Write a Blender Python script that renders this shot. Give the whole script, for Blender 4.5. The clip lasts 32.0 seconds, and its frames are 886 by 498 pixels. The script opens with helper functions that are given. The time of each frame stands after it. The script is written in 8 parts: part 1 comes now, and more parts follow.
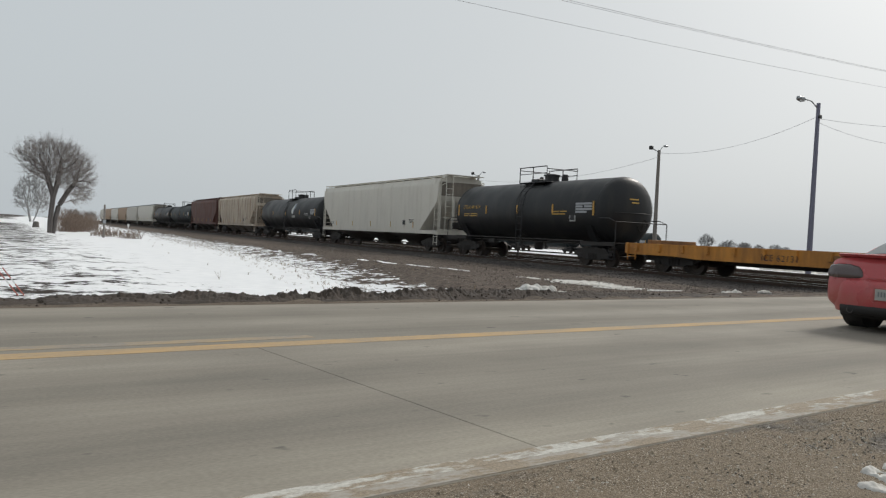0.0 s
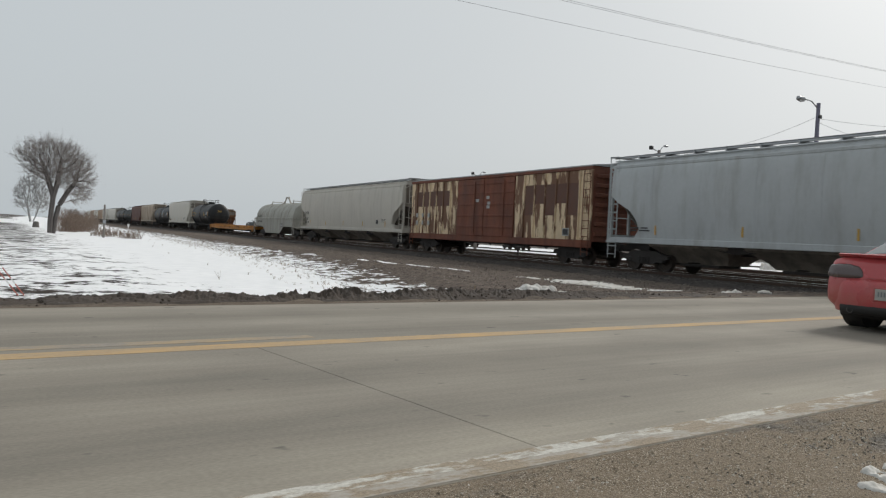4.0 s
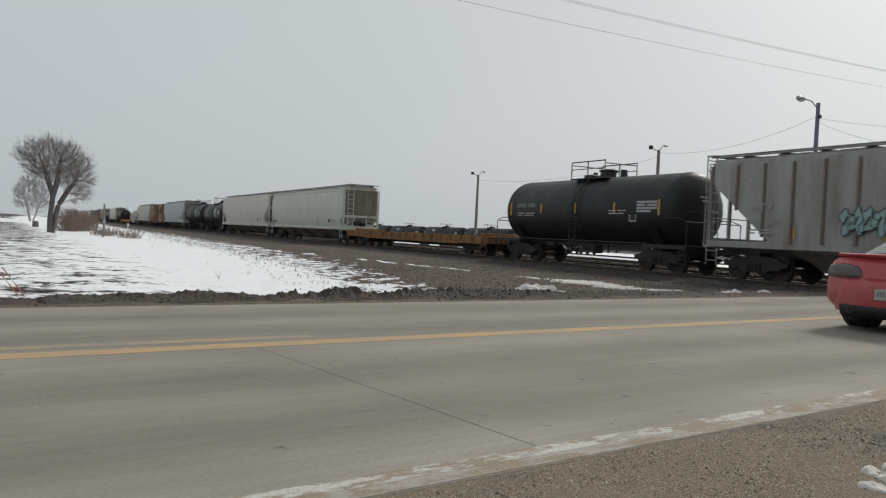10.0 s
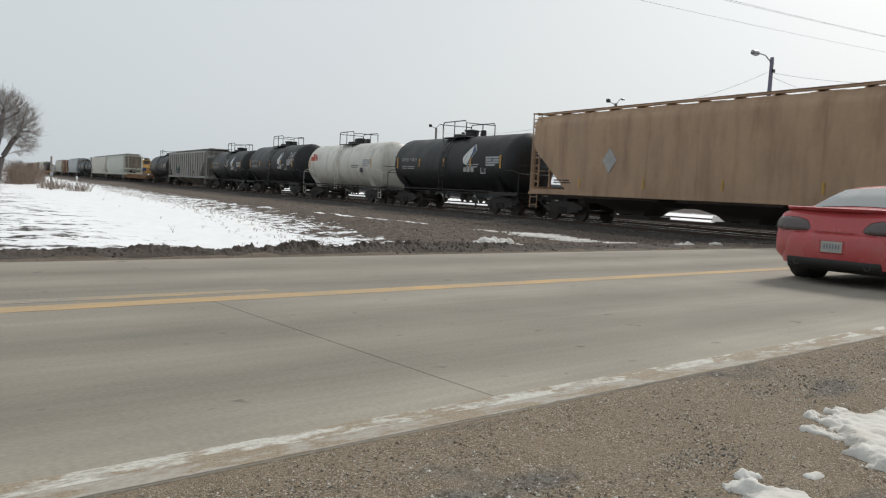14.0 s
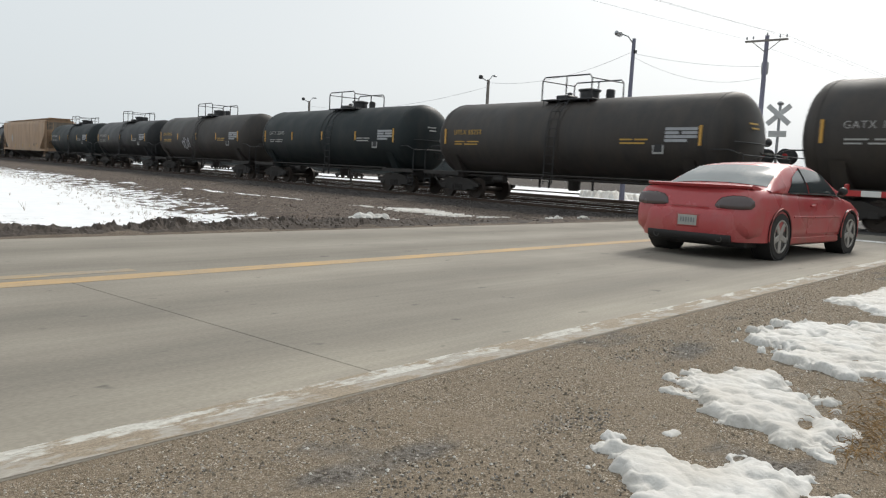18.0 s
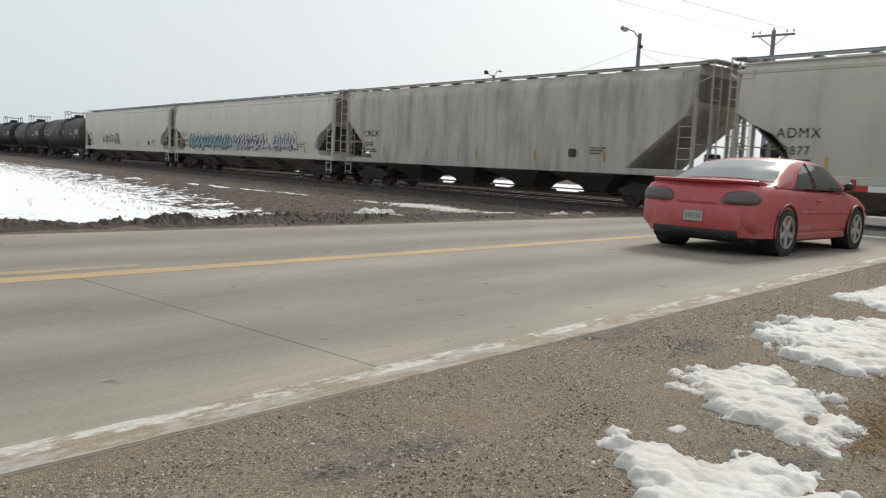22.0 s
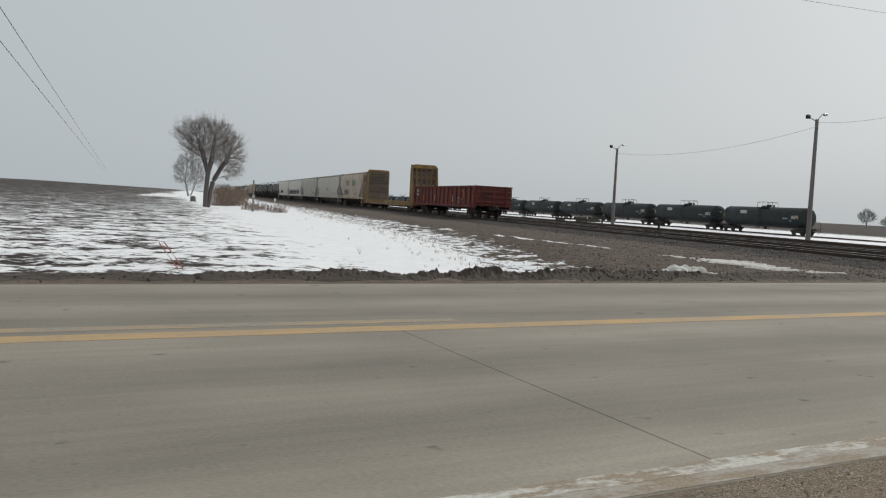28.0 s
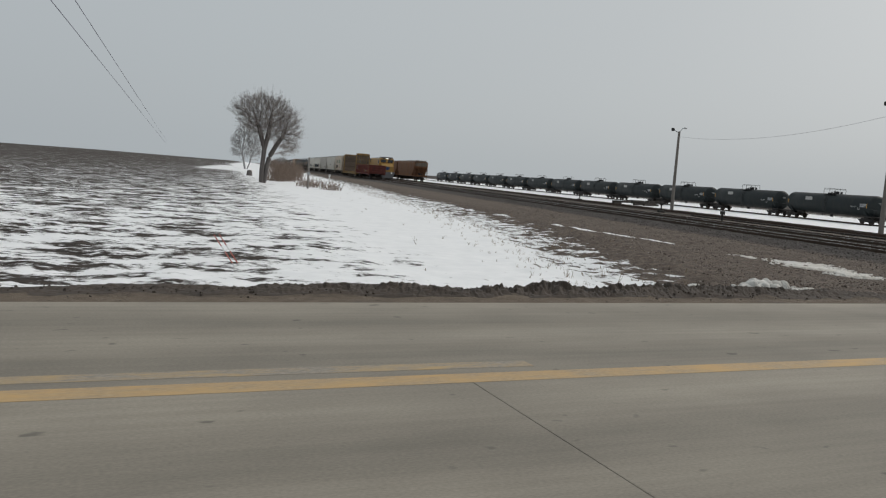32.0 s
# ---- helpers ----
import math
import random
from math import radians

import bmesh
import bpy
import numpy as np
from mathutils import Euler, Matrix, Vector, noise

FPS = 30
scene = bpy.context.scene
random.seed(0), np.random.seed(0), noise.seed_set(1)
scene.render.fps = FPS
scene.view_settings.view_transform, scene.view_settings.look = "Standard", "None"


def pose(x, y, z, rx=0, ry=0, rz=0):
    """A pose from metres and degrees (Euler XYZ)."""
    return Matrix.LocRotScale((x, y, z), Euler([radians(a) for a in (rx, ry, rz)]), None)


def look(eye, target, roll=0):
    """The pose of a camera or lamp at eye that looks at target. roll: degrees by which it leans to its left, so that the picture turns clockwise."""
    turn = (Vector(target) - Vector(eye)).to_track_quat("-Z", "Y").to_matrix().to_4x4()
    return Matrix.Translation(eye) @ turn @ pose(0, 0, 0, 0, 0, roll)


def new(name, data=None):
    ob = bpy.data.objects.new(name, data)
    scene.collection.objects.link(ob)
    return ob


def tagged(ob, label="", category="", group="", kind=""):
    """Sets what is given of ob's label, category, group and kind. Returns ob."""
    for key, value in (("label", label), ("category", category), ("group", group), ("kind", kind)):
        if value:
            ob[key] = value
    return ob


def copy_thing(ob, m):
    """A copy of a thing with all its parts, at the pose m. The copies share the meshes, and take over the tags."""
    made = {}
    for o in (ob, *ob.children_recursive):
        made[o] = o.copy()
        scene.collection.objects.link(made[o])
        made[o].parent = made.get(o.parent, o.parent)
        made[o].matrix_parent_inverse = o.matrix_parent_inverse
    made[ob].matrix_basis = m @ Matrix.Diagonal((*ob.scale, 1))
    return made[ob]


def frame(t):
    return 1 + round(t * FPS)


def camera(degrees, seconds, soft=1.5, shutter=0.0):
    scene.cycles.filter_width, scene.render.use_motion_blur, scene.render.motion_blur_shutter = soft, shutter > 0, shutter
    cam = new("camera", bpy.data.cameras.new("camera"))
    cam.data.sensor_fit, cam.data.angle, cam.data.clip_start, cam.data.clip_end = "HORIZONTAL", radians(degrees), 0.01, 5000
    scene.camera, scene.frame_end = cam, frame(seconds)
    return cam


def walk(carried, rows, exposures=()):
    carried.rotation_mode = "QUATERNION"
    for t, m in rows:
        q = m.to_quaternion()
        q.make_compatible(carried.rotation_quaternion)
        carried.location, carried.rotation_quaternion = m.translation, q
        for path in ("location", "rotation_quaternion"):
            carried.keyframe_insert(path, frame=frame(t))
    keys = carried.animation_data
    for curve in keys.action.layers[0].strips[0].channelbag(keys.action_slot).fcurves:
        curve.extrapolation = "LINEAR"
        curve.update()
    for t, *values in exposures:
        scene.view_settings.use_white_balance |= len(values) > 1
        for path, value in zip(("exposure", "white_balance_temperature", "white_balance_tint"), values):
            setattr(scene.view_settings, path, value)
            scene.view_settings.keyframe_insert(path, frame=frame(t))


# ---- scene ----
# The eye stands one metre over the road. X runs along the road, Y across it; the tracks cross it at a slant.
cam = camera(59.2, 32.0, soft=1.2, shutter=0.1)
STILL = (0.0, 0.0, 1.0)
PATH = [
    (0.0, *STILL, 89.040, -2.801, -36.698),
    (9.0, *STILL, 89.035, -2.801, -36.698),
    (11.0, *STILL, 88.990, -2.824, -36.753),
    (11.5, *STILL, 88.871, -2.791, -36.814),
    (12.0, *STILL, 87.971, -3.157, -37.192),
    (12.5, *STILL, 87.056, -2.998, -37.819),
    (13.0, *STILL, 86.174, -2.926, -38.852),
    (13.5, *STILL, 85.926, -2.859, -39.280),
    (15.5, *STILL, 84.626, -2.983, -42.822),
    (16.0, *STILL, 84.227, -3.003, -44.181),
    (16.5, *STILL, 84.067, -3.011, -45.877),
    (17.0, *STILL, 84.127, -3.009, -47.230),
    (17.5, *STILL, 84.273, -3.043, -48.596),
    (18.0, *STILL, 84.382, -2.935, -48.921),
    (18.5, *STILL, 84.408, -2.877, -48.792),
    (19.0, *STILL, 84.413, -2.926, -48.787),
    (19.5, *STILL, 84.158, -2.909, -48.668),
    (20.0, *STILL, 84.086, -2.944, -48.661),
    (21.0, *STILL, 84.035, -2.926, -48.638),
    (22.0, *STILL, 84.036, -2.924, -48.542),
    (23.0, *STILL, 84.032, -2.908, -48.539),
    (24.5, *STILL, 84.035, -2.945, -48.513),
    (26.5, 0.002, 0.010, 1.005, 86.000, -2.750, -36.742),
    (27.0, 0.007, 0.050, 1.020, 87.026, -2.700, -31.676),
    (28.0, 0.042, 0.280, 1.060, 86.642, -2.900, -26.870),
    (29.0, 0.072, 0.480, 1.120, 86.188, -3.000, -24.094),
    (30.0, 0.099, 0.660, 1.260, 85.579, -3.350, -22.396),
    (31.0, 0.126, 0.840, 1.390, 84.972, -3.700, -21.800),
    (32.0, 0.150, 1.000, 1.500, 84.645, -4.100, -23.000),
]
walk(cam, [(t, pose(*row)) for t, *row in PATH],
     exposures=[(0.0, -0.29), (1.0, -0.43), (2.0, -0.39), (3.0, -0.33), (6.0, -0.27), (8.0, -0.25), (9.0, -0.36), (10.0, -0.39), (11.0, -0.29),
                (13.5, -0.11), (16.0, 0.02), (18.0, 0.09), (20.0, 0.08), (24.5, 0.10), (26.5, -0.14), (27.0, -0.28), (28.0, -0.39), (29.0, -0.42), (32.0, -0.56)])

# ---- light: a thin overcast with a pale sun behind the train ----
SUN_AZ, SUN_EL = 78.0, 38.0  # degrees to the right of +Y, and above the horizon
world = bpy.data.worlds.new("overcast")
scene.world = world
world.use_nodes = True
wn, wl = world.node_tree.nodes, world.node_tree.links
wn.clear()
w_out, w_bg = wn.new("ShaderNodeOutputWorld"), wn.new("ShaderNodeBackground")
w_sky = wn.new("ShaderNodeTexSky")
w_sky.sky_type, w_sky.sun_disc = "NISHITA", False
w_sky.sun_elevation, w_sky.sun_rotation = radians(SUN_EL), radians(SUN_AZ)
w_sky.dust_density, w_sky.air_density = 6.0, 1.0
w_hsv = wn.new("ShaderNodeHueSaturation")
w_hsv.inputs["Saturation"].default_value, w_hsv.inputs["Value"].default_value = 0.35, 0.02
w_tc = wn.new("ShaderNodeTexCoord")
w_dot = wn.new("ShaderNodeVectorMath")
w_dot.operation = "DOT_PRODUCT"
w_dot.inputs[1].default_value = (math.sin(radians(SUN_AZ)) * 0.86, math.cos(radians(SUN_AZ)) * 0.86, 0.5)
w_ramp = wn.new("ShaderNodeValToRGB")  # cloud sheet: greyer away from the sun, whiter round it
w_ramp.color_ramp.elements[0].position, w_ramp.color_ramp.elements[0].color = 0.0, (0.555, 0.605, 0.640, 1)
w_ramp.color_ramp.elements[1].position, w_ramp.color_ramp.elements[1].color = 1.0, (0.640, 0.675, 0.690, 1)
mid = w_ramp.color_ramp.elements.new(0.45)
mid.color = (0.595, 0.645, 0.672, 1)
w_noise = wn.new("ShaderNodeTexNoise")
w_noise.inputs["Scale"].default_value, w_noise.inputs["Detail"].default_value = 2.2, 4.0
w_map = wn.new("ShaderNodeMapping")
w_map.inputs["Scale"].default_value = (1, 1, 3)
w_add = wn.new("ShaderNodeMath")
w_add.operation = "MULTIPLY_ADD"
w_add.inputs[1].default_value = 0.10
w_mix = wn.new("ShaderNodeMix")
w_mix.data_type, w_mix.blend_type = "RGBA", "ADD"
w_mix.inputs[0].default_value = 1.0
wl.new(w_tc.outputs["Generated"], w_dot.inputs[0])
wl.new(w_tc.outputs["Generated"], w_map.inputs[0])
wl.new(w_map.outputs[0], w_noise.inputs[0])
wl.new(w_noise.outputs[0], w_add.inputs[0])
wl.new(w_dot.outputs["Value"], w_add.inputs[2])
wl.new(w_add.outputs[0], w_ramp.inputs[0])
wl.new(w_sky.outputs[0], w_hsv.inputs["Color"])
wl.new(w_ramp.outputs[0], w_mix.inputs[6])
wl.new(w_hsv.outputs[0], w_mix.inputs[7])
wl.new(w_mix.outputs[2], w_bg.inputs[0])
wl.new(w_bg.outputs[0], w_out.inputs[0])

sun = new("sun", bpy.data.lights.new("sun", "SUN"))
sun.data.energy, sun.data.angle, sun.data.color = 1.9, radians(12), (1.0, 0.95, 0.88)
sun.matrix_world = look((0, 0, 0), (-math.sin(radians(SUN_AZ)) * math.cos(radians(SUN_EL)),
                                    -math.cos(radians(SUN_AZ)) * math.cos(radians(SUN_EL)), -math.sin(radians(SUN_EL))))


# ---- materials ----
def material(name, color, rough=0.6, metal=0.0, vary=0.25, scale=3.0, fine=40.0, bump=0.0, streak=0.0, dirt=(0.12, 0.09, 0.06),
             dirt_amount=0.0, spec=0.5, squeeze=(1, 1, 1), per_object=0.0, flake=False):
    """A weathered surface: two scales of colour change, patches or vertical streaks of dirt, and fine relief."""
    m = bpy.data.materials.new(name)
    m.use_nodes = True
    n, l = m.node_tree.nodes, m.node_tree.links
    b = n["Principled BSDF"]
    b.inputs["Metallic"].default_value = metal
    b.inputs["Specular IOR Level"].default_value = spec
    tc = n.new("ShaderNodeTexCoord")
    mp = n.new("ShaderNodeMapping")
    mp.inputs["Scale"].default_value = squeeze
    l.new(tc.outputs["Object"], mp.inputs[0])
    big, small = n.new("ShaderNodeTexNoise"), n.new("ShaderNodeTexNoise")
    big.inputs["Scale"].default_value, big.inputs["Detail"].default_value = scale, 5.0
    small.inputs["Scale"].default_value, small.inputs["Detail"].default_value = fine, 3.0
    l.new(mp.outputs[0], big.inputs[0])
    l.new(mp.outputs[0], small.inputs[0])
    mixn = n.new("ShaderNodeMath")
    mixn.operation = "MULTIPLY_ADD"
    mixn.inputs[1].default_value = 0.4
    l.new(small.outputs[0], mixn.inputs[0])
    l.new(big.outputs[0], mixn.inputs[2])
    rng = n.new("ShaderNodeMapRange")
    rng.inputs[1].default_value, rng.inputs[2].default_value = 0.35, 1.05
    rng.inputs[3].default_value, rng.inputs[4].default_value = 1.0 - vary, 1.0 + vary
    l.new(mixn.outputs[0], rng.inputs[0])
    value = rng.outputs[0]
    if per_object:
        oi = n.new("ShaderNodeObjectInfo")
        po = n.new("ShaderNodeMapRange")
        po.inputs[3].default_value, po.inputs[4].default_value = 1 - per_object, 1 + per_object
        l.new(oi.outputs["Random"], po.inputs[0])
        mul = n.new("ShaderNodeMath")
        mul.operation = "MULTIPLY"
        l.new(value, mul.inputs[0])
        l.new(po.outputs[0], mul.inputs[1])
        value = mul.outputs[0]
    col = n.new("ShaderNodeVectorMath")
    col.operation = "SCALE"
    col.inputs[0].default_value = color
    l.new(value, col.inputs["Scale"])
    out = col.outputs[0]
    if dirt_amount:
        ds = n.new("ShaderNodeTexNoise")
        ds.inputs["Scale"].default_value, ds.inputs["Detail"].default_value, ds.inputs["Roughness"].default_value = 1.6, 6.0, 0.65
        dm = n.new("ShaderNodeMapping")
        dm.inputs["Scale"].default_value = (1.3, 1.3, 0.22) if streak else (1, 1, 1)
        l.new(tc.outputs["Object"], dm.inputs[0])
        l.new(dm.outputs[0], ds.inputs[0])
        dr = n.new("ShaderNodeMapRange")
        dr.inputs[1].default_value, dr.inputs[2].default_value = 0.62 - 0.35 * dirt_amount, 0.80 - 0.1 * dirt_amount
        dr.inputs[4].default_value = min(1.0, 0.45 + 0.5 * dirt_amount)
        if flake:  # paint that peels in hard-edged patches
            dr.inputs[1].default_value, dr.inputs[2].default_value, dr.inputs[4].default_value = 0.475, 0.51, 0.92
        l.new(ds.outputs[0], dr.inputs[0])
        mx = n.new("ShaderNodeMix")
        mx.data_type = "RGBA"
        mx.inputs[7].default_value = (*dirt, 1)
        l.new(dr.outputs[0], mx.inputs[0])
        l.new(out, mx.inputs[6])
        out = mx.outputs[2]
    l.new(out, b.inputs["Base Color"])
    rr = n.new("ShaderNodeMapRange")
    rr.inputs[1].default_value, rr.inputs[2].default_value = 0.3, 0.75
    rr.inputs[3].default_value, rr.inputs[4].default_value = max(0.03, rough - 0.12), min(1.0, rough + 0.12)
    l.new(big.outputs[0], rr.inputs[0])
    l.new(rr.outputs[0], b.inputs["Roughness"])
    if bump:
        bp = n.new("ShaderNodeBump")
        bp.inputs["Strength"].default_value, bp.inputs["Distance"].default_value = min(1.0, bump * 10), 0.02
        l.new(small.outputs[0], bp.inputs["Height"])
        l.new(bp.outputs[0], b.inputs["Normal"])
    return m


def glow(name, color, strength):
    m = bpy.data.materials.new(name)
    m.use_nodes = True
    b = m.node_tree.nodes["Principled BSDF"]
    b.inputs["Base Color"].default_value = (*color, 1)
    b.inputs["Emission Color"].default_value = (*color, 1)
    b.inputs["Emission Strength"].default_value = strength
    return m


TANK_BLACK = material("tank_black", (0.016, 0.017, 0.018), 0.5, vary=0.35, scale=0.7, fine=14, dirt=(0.042, 0.037, 0.032), dirt_amount=0.42, streak=1, spec=0.35)
TANK_DUSTY = material("tank_dusty", (0.030, 0.027, 0.025), 0.62, vary=0.35, scale=0.6, fine=12, dirt=(0.058, 0.046, 0.036), dirt_amount=0.75, streak=1)
TANK_GREEN = material("tank_blue_black", (0.015, 0.021, 0.022), 0.6, vary=0.3, scale=0.7, fine=12, dirt=(0.036, 0.034, 0.030), dirt_amount=0.45, streak=1, spec=0.3)
TANK_WHITE = material("tank_white", (0.62, 0.60, 0.54), 0.45, vary=0.12, scale=0.6, fine=9, dirt=(0.30, 0.27, 0.21), dirt_amount=0.5, streak=1)
HOP_GREY = material("hopper_grey", (0.50, 0.470, 0.410), 0.55, vary=0.10, scale=0.5, fine=8, dirt=(0.36, 0.33, 0.275), dirt_amount=0.40, streak=1)
COIL_GREY = material("coil_car_olive_grey", (0.36, 0.355, 0.310), 0.6, vary=0.16, scale=0.7, fine=9, dirt=(0.15, 0.130, 0.100), dirt_amount=0.58, streak=1)
HOP_RIB = material("ribbed_hopper_grey", (0.34, 0.34, 0.325), 0.65, vary=0.16, scale=0.6, fine=8, dirt=(0.15, 0.115, 0.09), dirt_amount=0.6, streak=1)
# Rust on the ribs, with their shadow lines painted into the same brown.
RIB_RUST_SHADE = material("rusted_shaded_rib", (0.17, 0.13, 0.105), 0.8, vary=0.35, scale=2.0, fine=14)
HOP_WHITE = material("hopper_white", (0.60, 0.570, 0.500), 0.55, vary=0.08, scale=0.5, fine=8, dirt=(0.47, 0.43, 0.36), dirt_amount=0.36, streak=1)
HOP_PALE = material("hopper_pale_green_grey", (0.55, 0.565, 0.495), 0.5, vary=0.08, scale=0.5, fine=8, dirt=(0.36, 0.35, 0.30), dirt_amount=0.35, streak=1)
HOP_BLUE = material("hopper_blue_grey", (0.42, 0.445, 0.45), 0.5, vary=0.1, scale=0.5, fine=8, dirt=(0.25, 0.24, 0.22), dirt_amount=0.4, streak=1)
HOP_DIRTY = material("hopper_grimy_grey", (0.47, 0.44, 0.39), 0.65, vary=0.15, scale=0.6, fine=8, dirt=(0.16, 0.14, 0.118), dirt_amount=0.55, streak=1)
HOP_CREAM = material("hopper_cream_rusty", (0.57, 0.50, 0.41), 0.65, vary=0.18, scale=0.7, fine=8, dirt=(0.27, 0.165, 0.095), dirt_amount=0.72, streak=1)
HOP_TAN = material("hopper_tan", (0.40, 0.27, 0.17), 0.65, vary=0.16, scale=0.6, fine=8, dirt=(0.19, 0.11, 0.065), dirt_amount=0.5, streak=1)
HOP_RUST = material("hopper_rust", (0.22, 0.105, 0.05), 0.75, vary=0.3, scale=0.7, fine=10, dirt=(0.09, 0.045, 0.03), dirt_amount=0.6, streak=1)
BOX_RUST = material("boxcar_rust_paint", (0.175, 0.060, 0.034), 0.75, vary=0.35, scale=1.0, fine=9, dirt=(0.055, 0.02, 0.013), dirt_amount=0.6, streak=1)
BOX_CREAM = material("boxcar_peeling_cream", (0.66, 0.52, 0.34), 0.7, vary=0.22, scale=1.4, fine=9, dirt=(0.12, 0.045, 0.022), dirt_amount=0.62, streak=1, flake=True)
BOX_PATCH = material("boxcar_brown_patch", (0.12, 0.06, 0.042), 0.75, vary=0.2)
BROWN_CAR = material("oxide_brown_paint", (0.115, 0.045, 0.032), 0.7, vary=0.25, scale=0.8, fine=8, dirt=(0.05, 0.028, 0.02), dirt_amount=0.5, streak=1)
GON_RED = material("gondola_oxide_red", (0.155, 0.035, 0.025), 0.72, vary=0.28, scale=0.9, fine=9, dirt=(0.055, 0.02, 0.015), dirt_amount=0.55, streak=1)
FLAT_ORANGE = material("flatcar_orange", (0.56, 0.24, 0.04), 0.65, vary=0.2, scale=1.2, fine=12, dirt=(0.13, 0.055, 0.025), dirt_amount=0.6, streak=1)
FLAT_YELLOW = material("flatcar_weathered_yellow", (0.34, 0.215, 0.075), 0.7, vary=0.2, scale=1.0, fine=12, dirt=(0.10, 0.05, 0.025), dirt_amount=0.65, streak=1)
FLAT_RUSTED = material("flatcar_rusted", (0.30, 0.15, 0.055), 0.78, vary=0.3, scale=1.0, fine=12, dirt=(0.075, 0.035, 0.02), dirt_amount=0.8, streak=1)
PLANK_WOOD = material("bulkhead_planks", (0.155, 0.118, 0.090), 0.85, vary=0.35, scale=2.0, fine=18, squeeze=(0.6, 1, 5), per_object=0.25)
STEEL_DARK = material("grimy_running_gear", (0.030, 0.026, 0.023), 0.75, vary=0.4, scale=3.0, fine=30)
STEEL_BLACK = material("black_painted_steel", (0.02, 0.02, 0.021), 0.55, vary=0.3)
WHEEL_STEEL = material("wheel_steel", (0.05, 0.038, 0.03), 0.6, metal=0.3, vary=0.4)
RAIL_TOP = material("polished_rail", (0.55, 0.55, 0.55), 0.28, metal=1.0, vary=0.1)
RAIL_RUST = material("rail_rust", (0.07, 0.045, 0.032), 0.8, vary=0.3)
TIE_WOOD = material("creosoted_tie", (0.05, 0.042, 0.036), 0.9, vary=0.4, scale=4, fine=60, per_object=0.35)
REFLECT = material("yellow_reflector", (0.58, 0.32, 0.06), 0.5, vary=0.1)
LETTER_WHITE = material("stencil_white", (0.36, 0.355, 0.34), 0.65, vary=0.3, scale=6)
LETTER_DARK = material("stencil_dark", (0.03, 0.03, 0.032), 0.6, vary=0.3, scale=6)
LETTER_YELLOW = material("stencil_yellow", (0.50, 0.30, 0.05), 0.6, vary=0.25, scale=6)
LETTER_GREEN = material("faded_green_paint", (0.02, 0.15, 0.085), 0.6, vary=0.35, scale=5)
LOGO_WHITE = material("logo_white", (0.62, 0.64, 0.62), 0.6, vary=0.15)
LOGO_BLUE = material("logo_blue", (0.03, 0.06, 0.16), 0.6, vary=0.15)
LOGO_GREEN = material("logo_green", (0.36, 0.40, 0.30), 0.6, vary=0.15)
LOGO_RED = material("logo_red", (0.48, 0.07, 0.03), 0.6, vary=0.15)
GRAFFITI_TEAL = material("graffiti_teal", (0.27, 0.40, 0.40), 0.6, vary=0.35, scale=3)
GRAFFITI_BLACK = material("graffiti_black", (0.05, 0.05, 0.055), 0.6, vary=0.4, scale=3)
GRAFFITI_WHITE = material("graffiti_silver", (0.50, 0.50, 0.52), 0.5, vary=0.25, scale=3)
# Brown grime, darkened further to hold the shadow inside the end cut-outs.
GRIME_AND_SHADE = material("grimed_shaded_sheet", (0.085, 0.072, 0.060), 0.85, vary=0.3, scale=1.0, fine=12)
BARE_STEEL = material("galvanised_steel", (0.36, 0.37, 0.38), 0.5, metal=0.6, vary=0.2)
POLE_WOOD = material("weathered_pole", (0.23, 0.21, 0.19), 0.9, vary=0.3, scale=2, fine=25, squeeze=(6, 6, 0.4))
# Dark wood lifted towards blue-grey: distance haze put into the colour.
POLE_HAZE_BLUE = material("haze_blue_pole", (0.20, 0.20, 0.26), 0.8, vary=0.3, scale=2, fine=25, squeeze=(6, 6, 0.4))
WIRE = material("cable", (0.50, 0.51, 0.53), 0.6)
BARK = material("grey_bark", (0.13, 0.115, 0.108), 0.95, vary=0.35, scale=3, fine=20, squeeze=(3, 3, 0.6))
TWIG = material("bare_twigs", (0.28, 0.25, 0.235), 0.95, vary=0.25)
BRUSH = material("dry_brush", (0.22, 0.165, 0.130), 0.95, vary=0.3)
# Far bark and twigs: the haze of distance is mixed into this pale grey.
HAZED_TREE = material("haze_paled_bare_trees", (0.34, 0.335, 0.33), 0.95, vary=0.2)


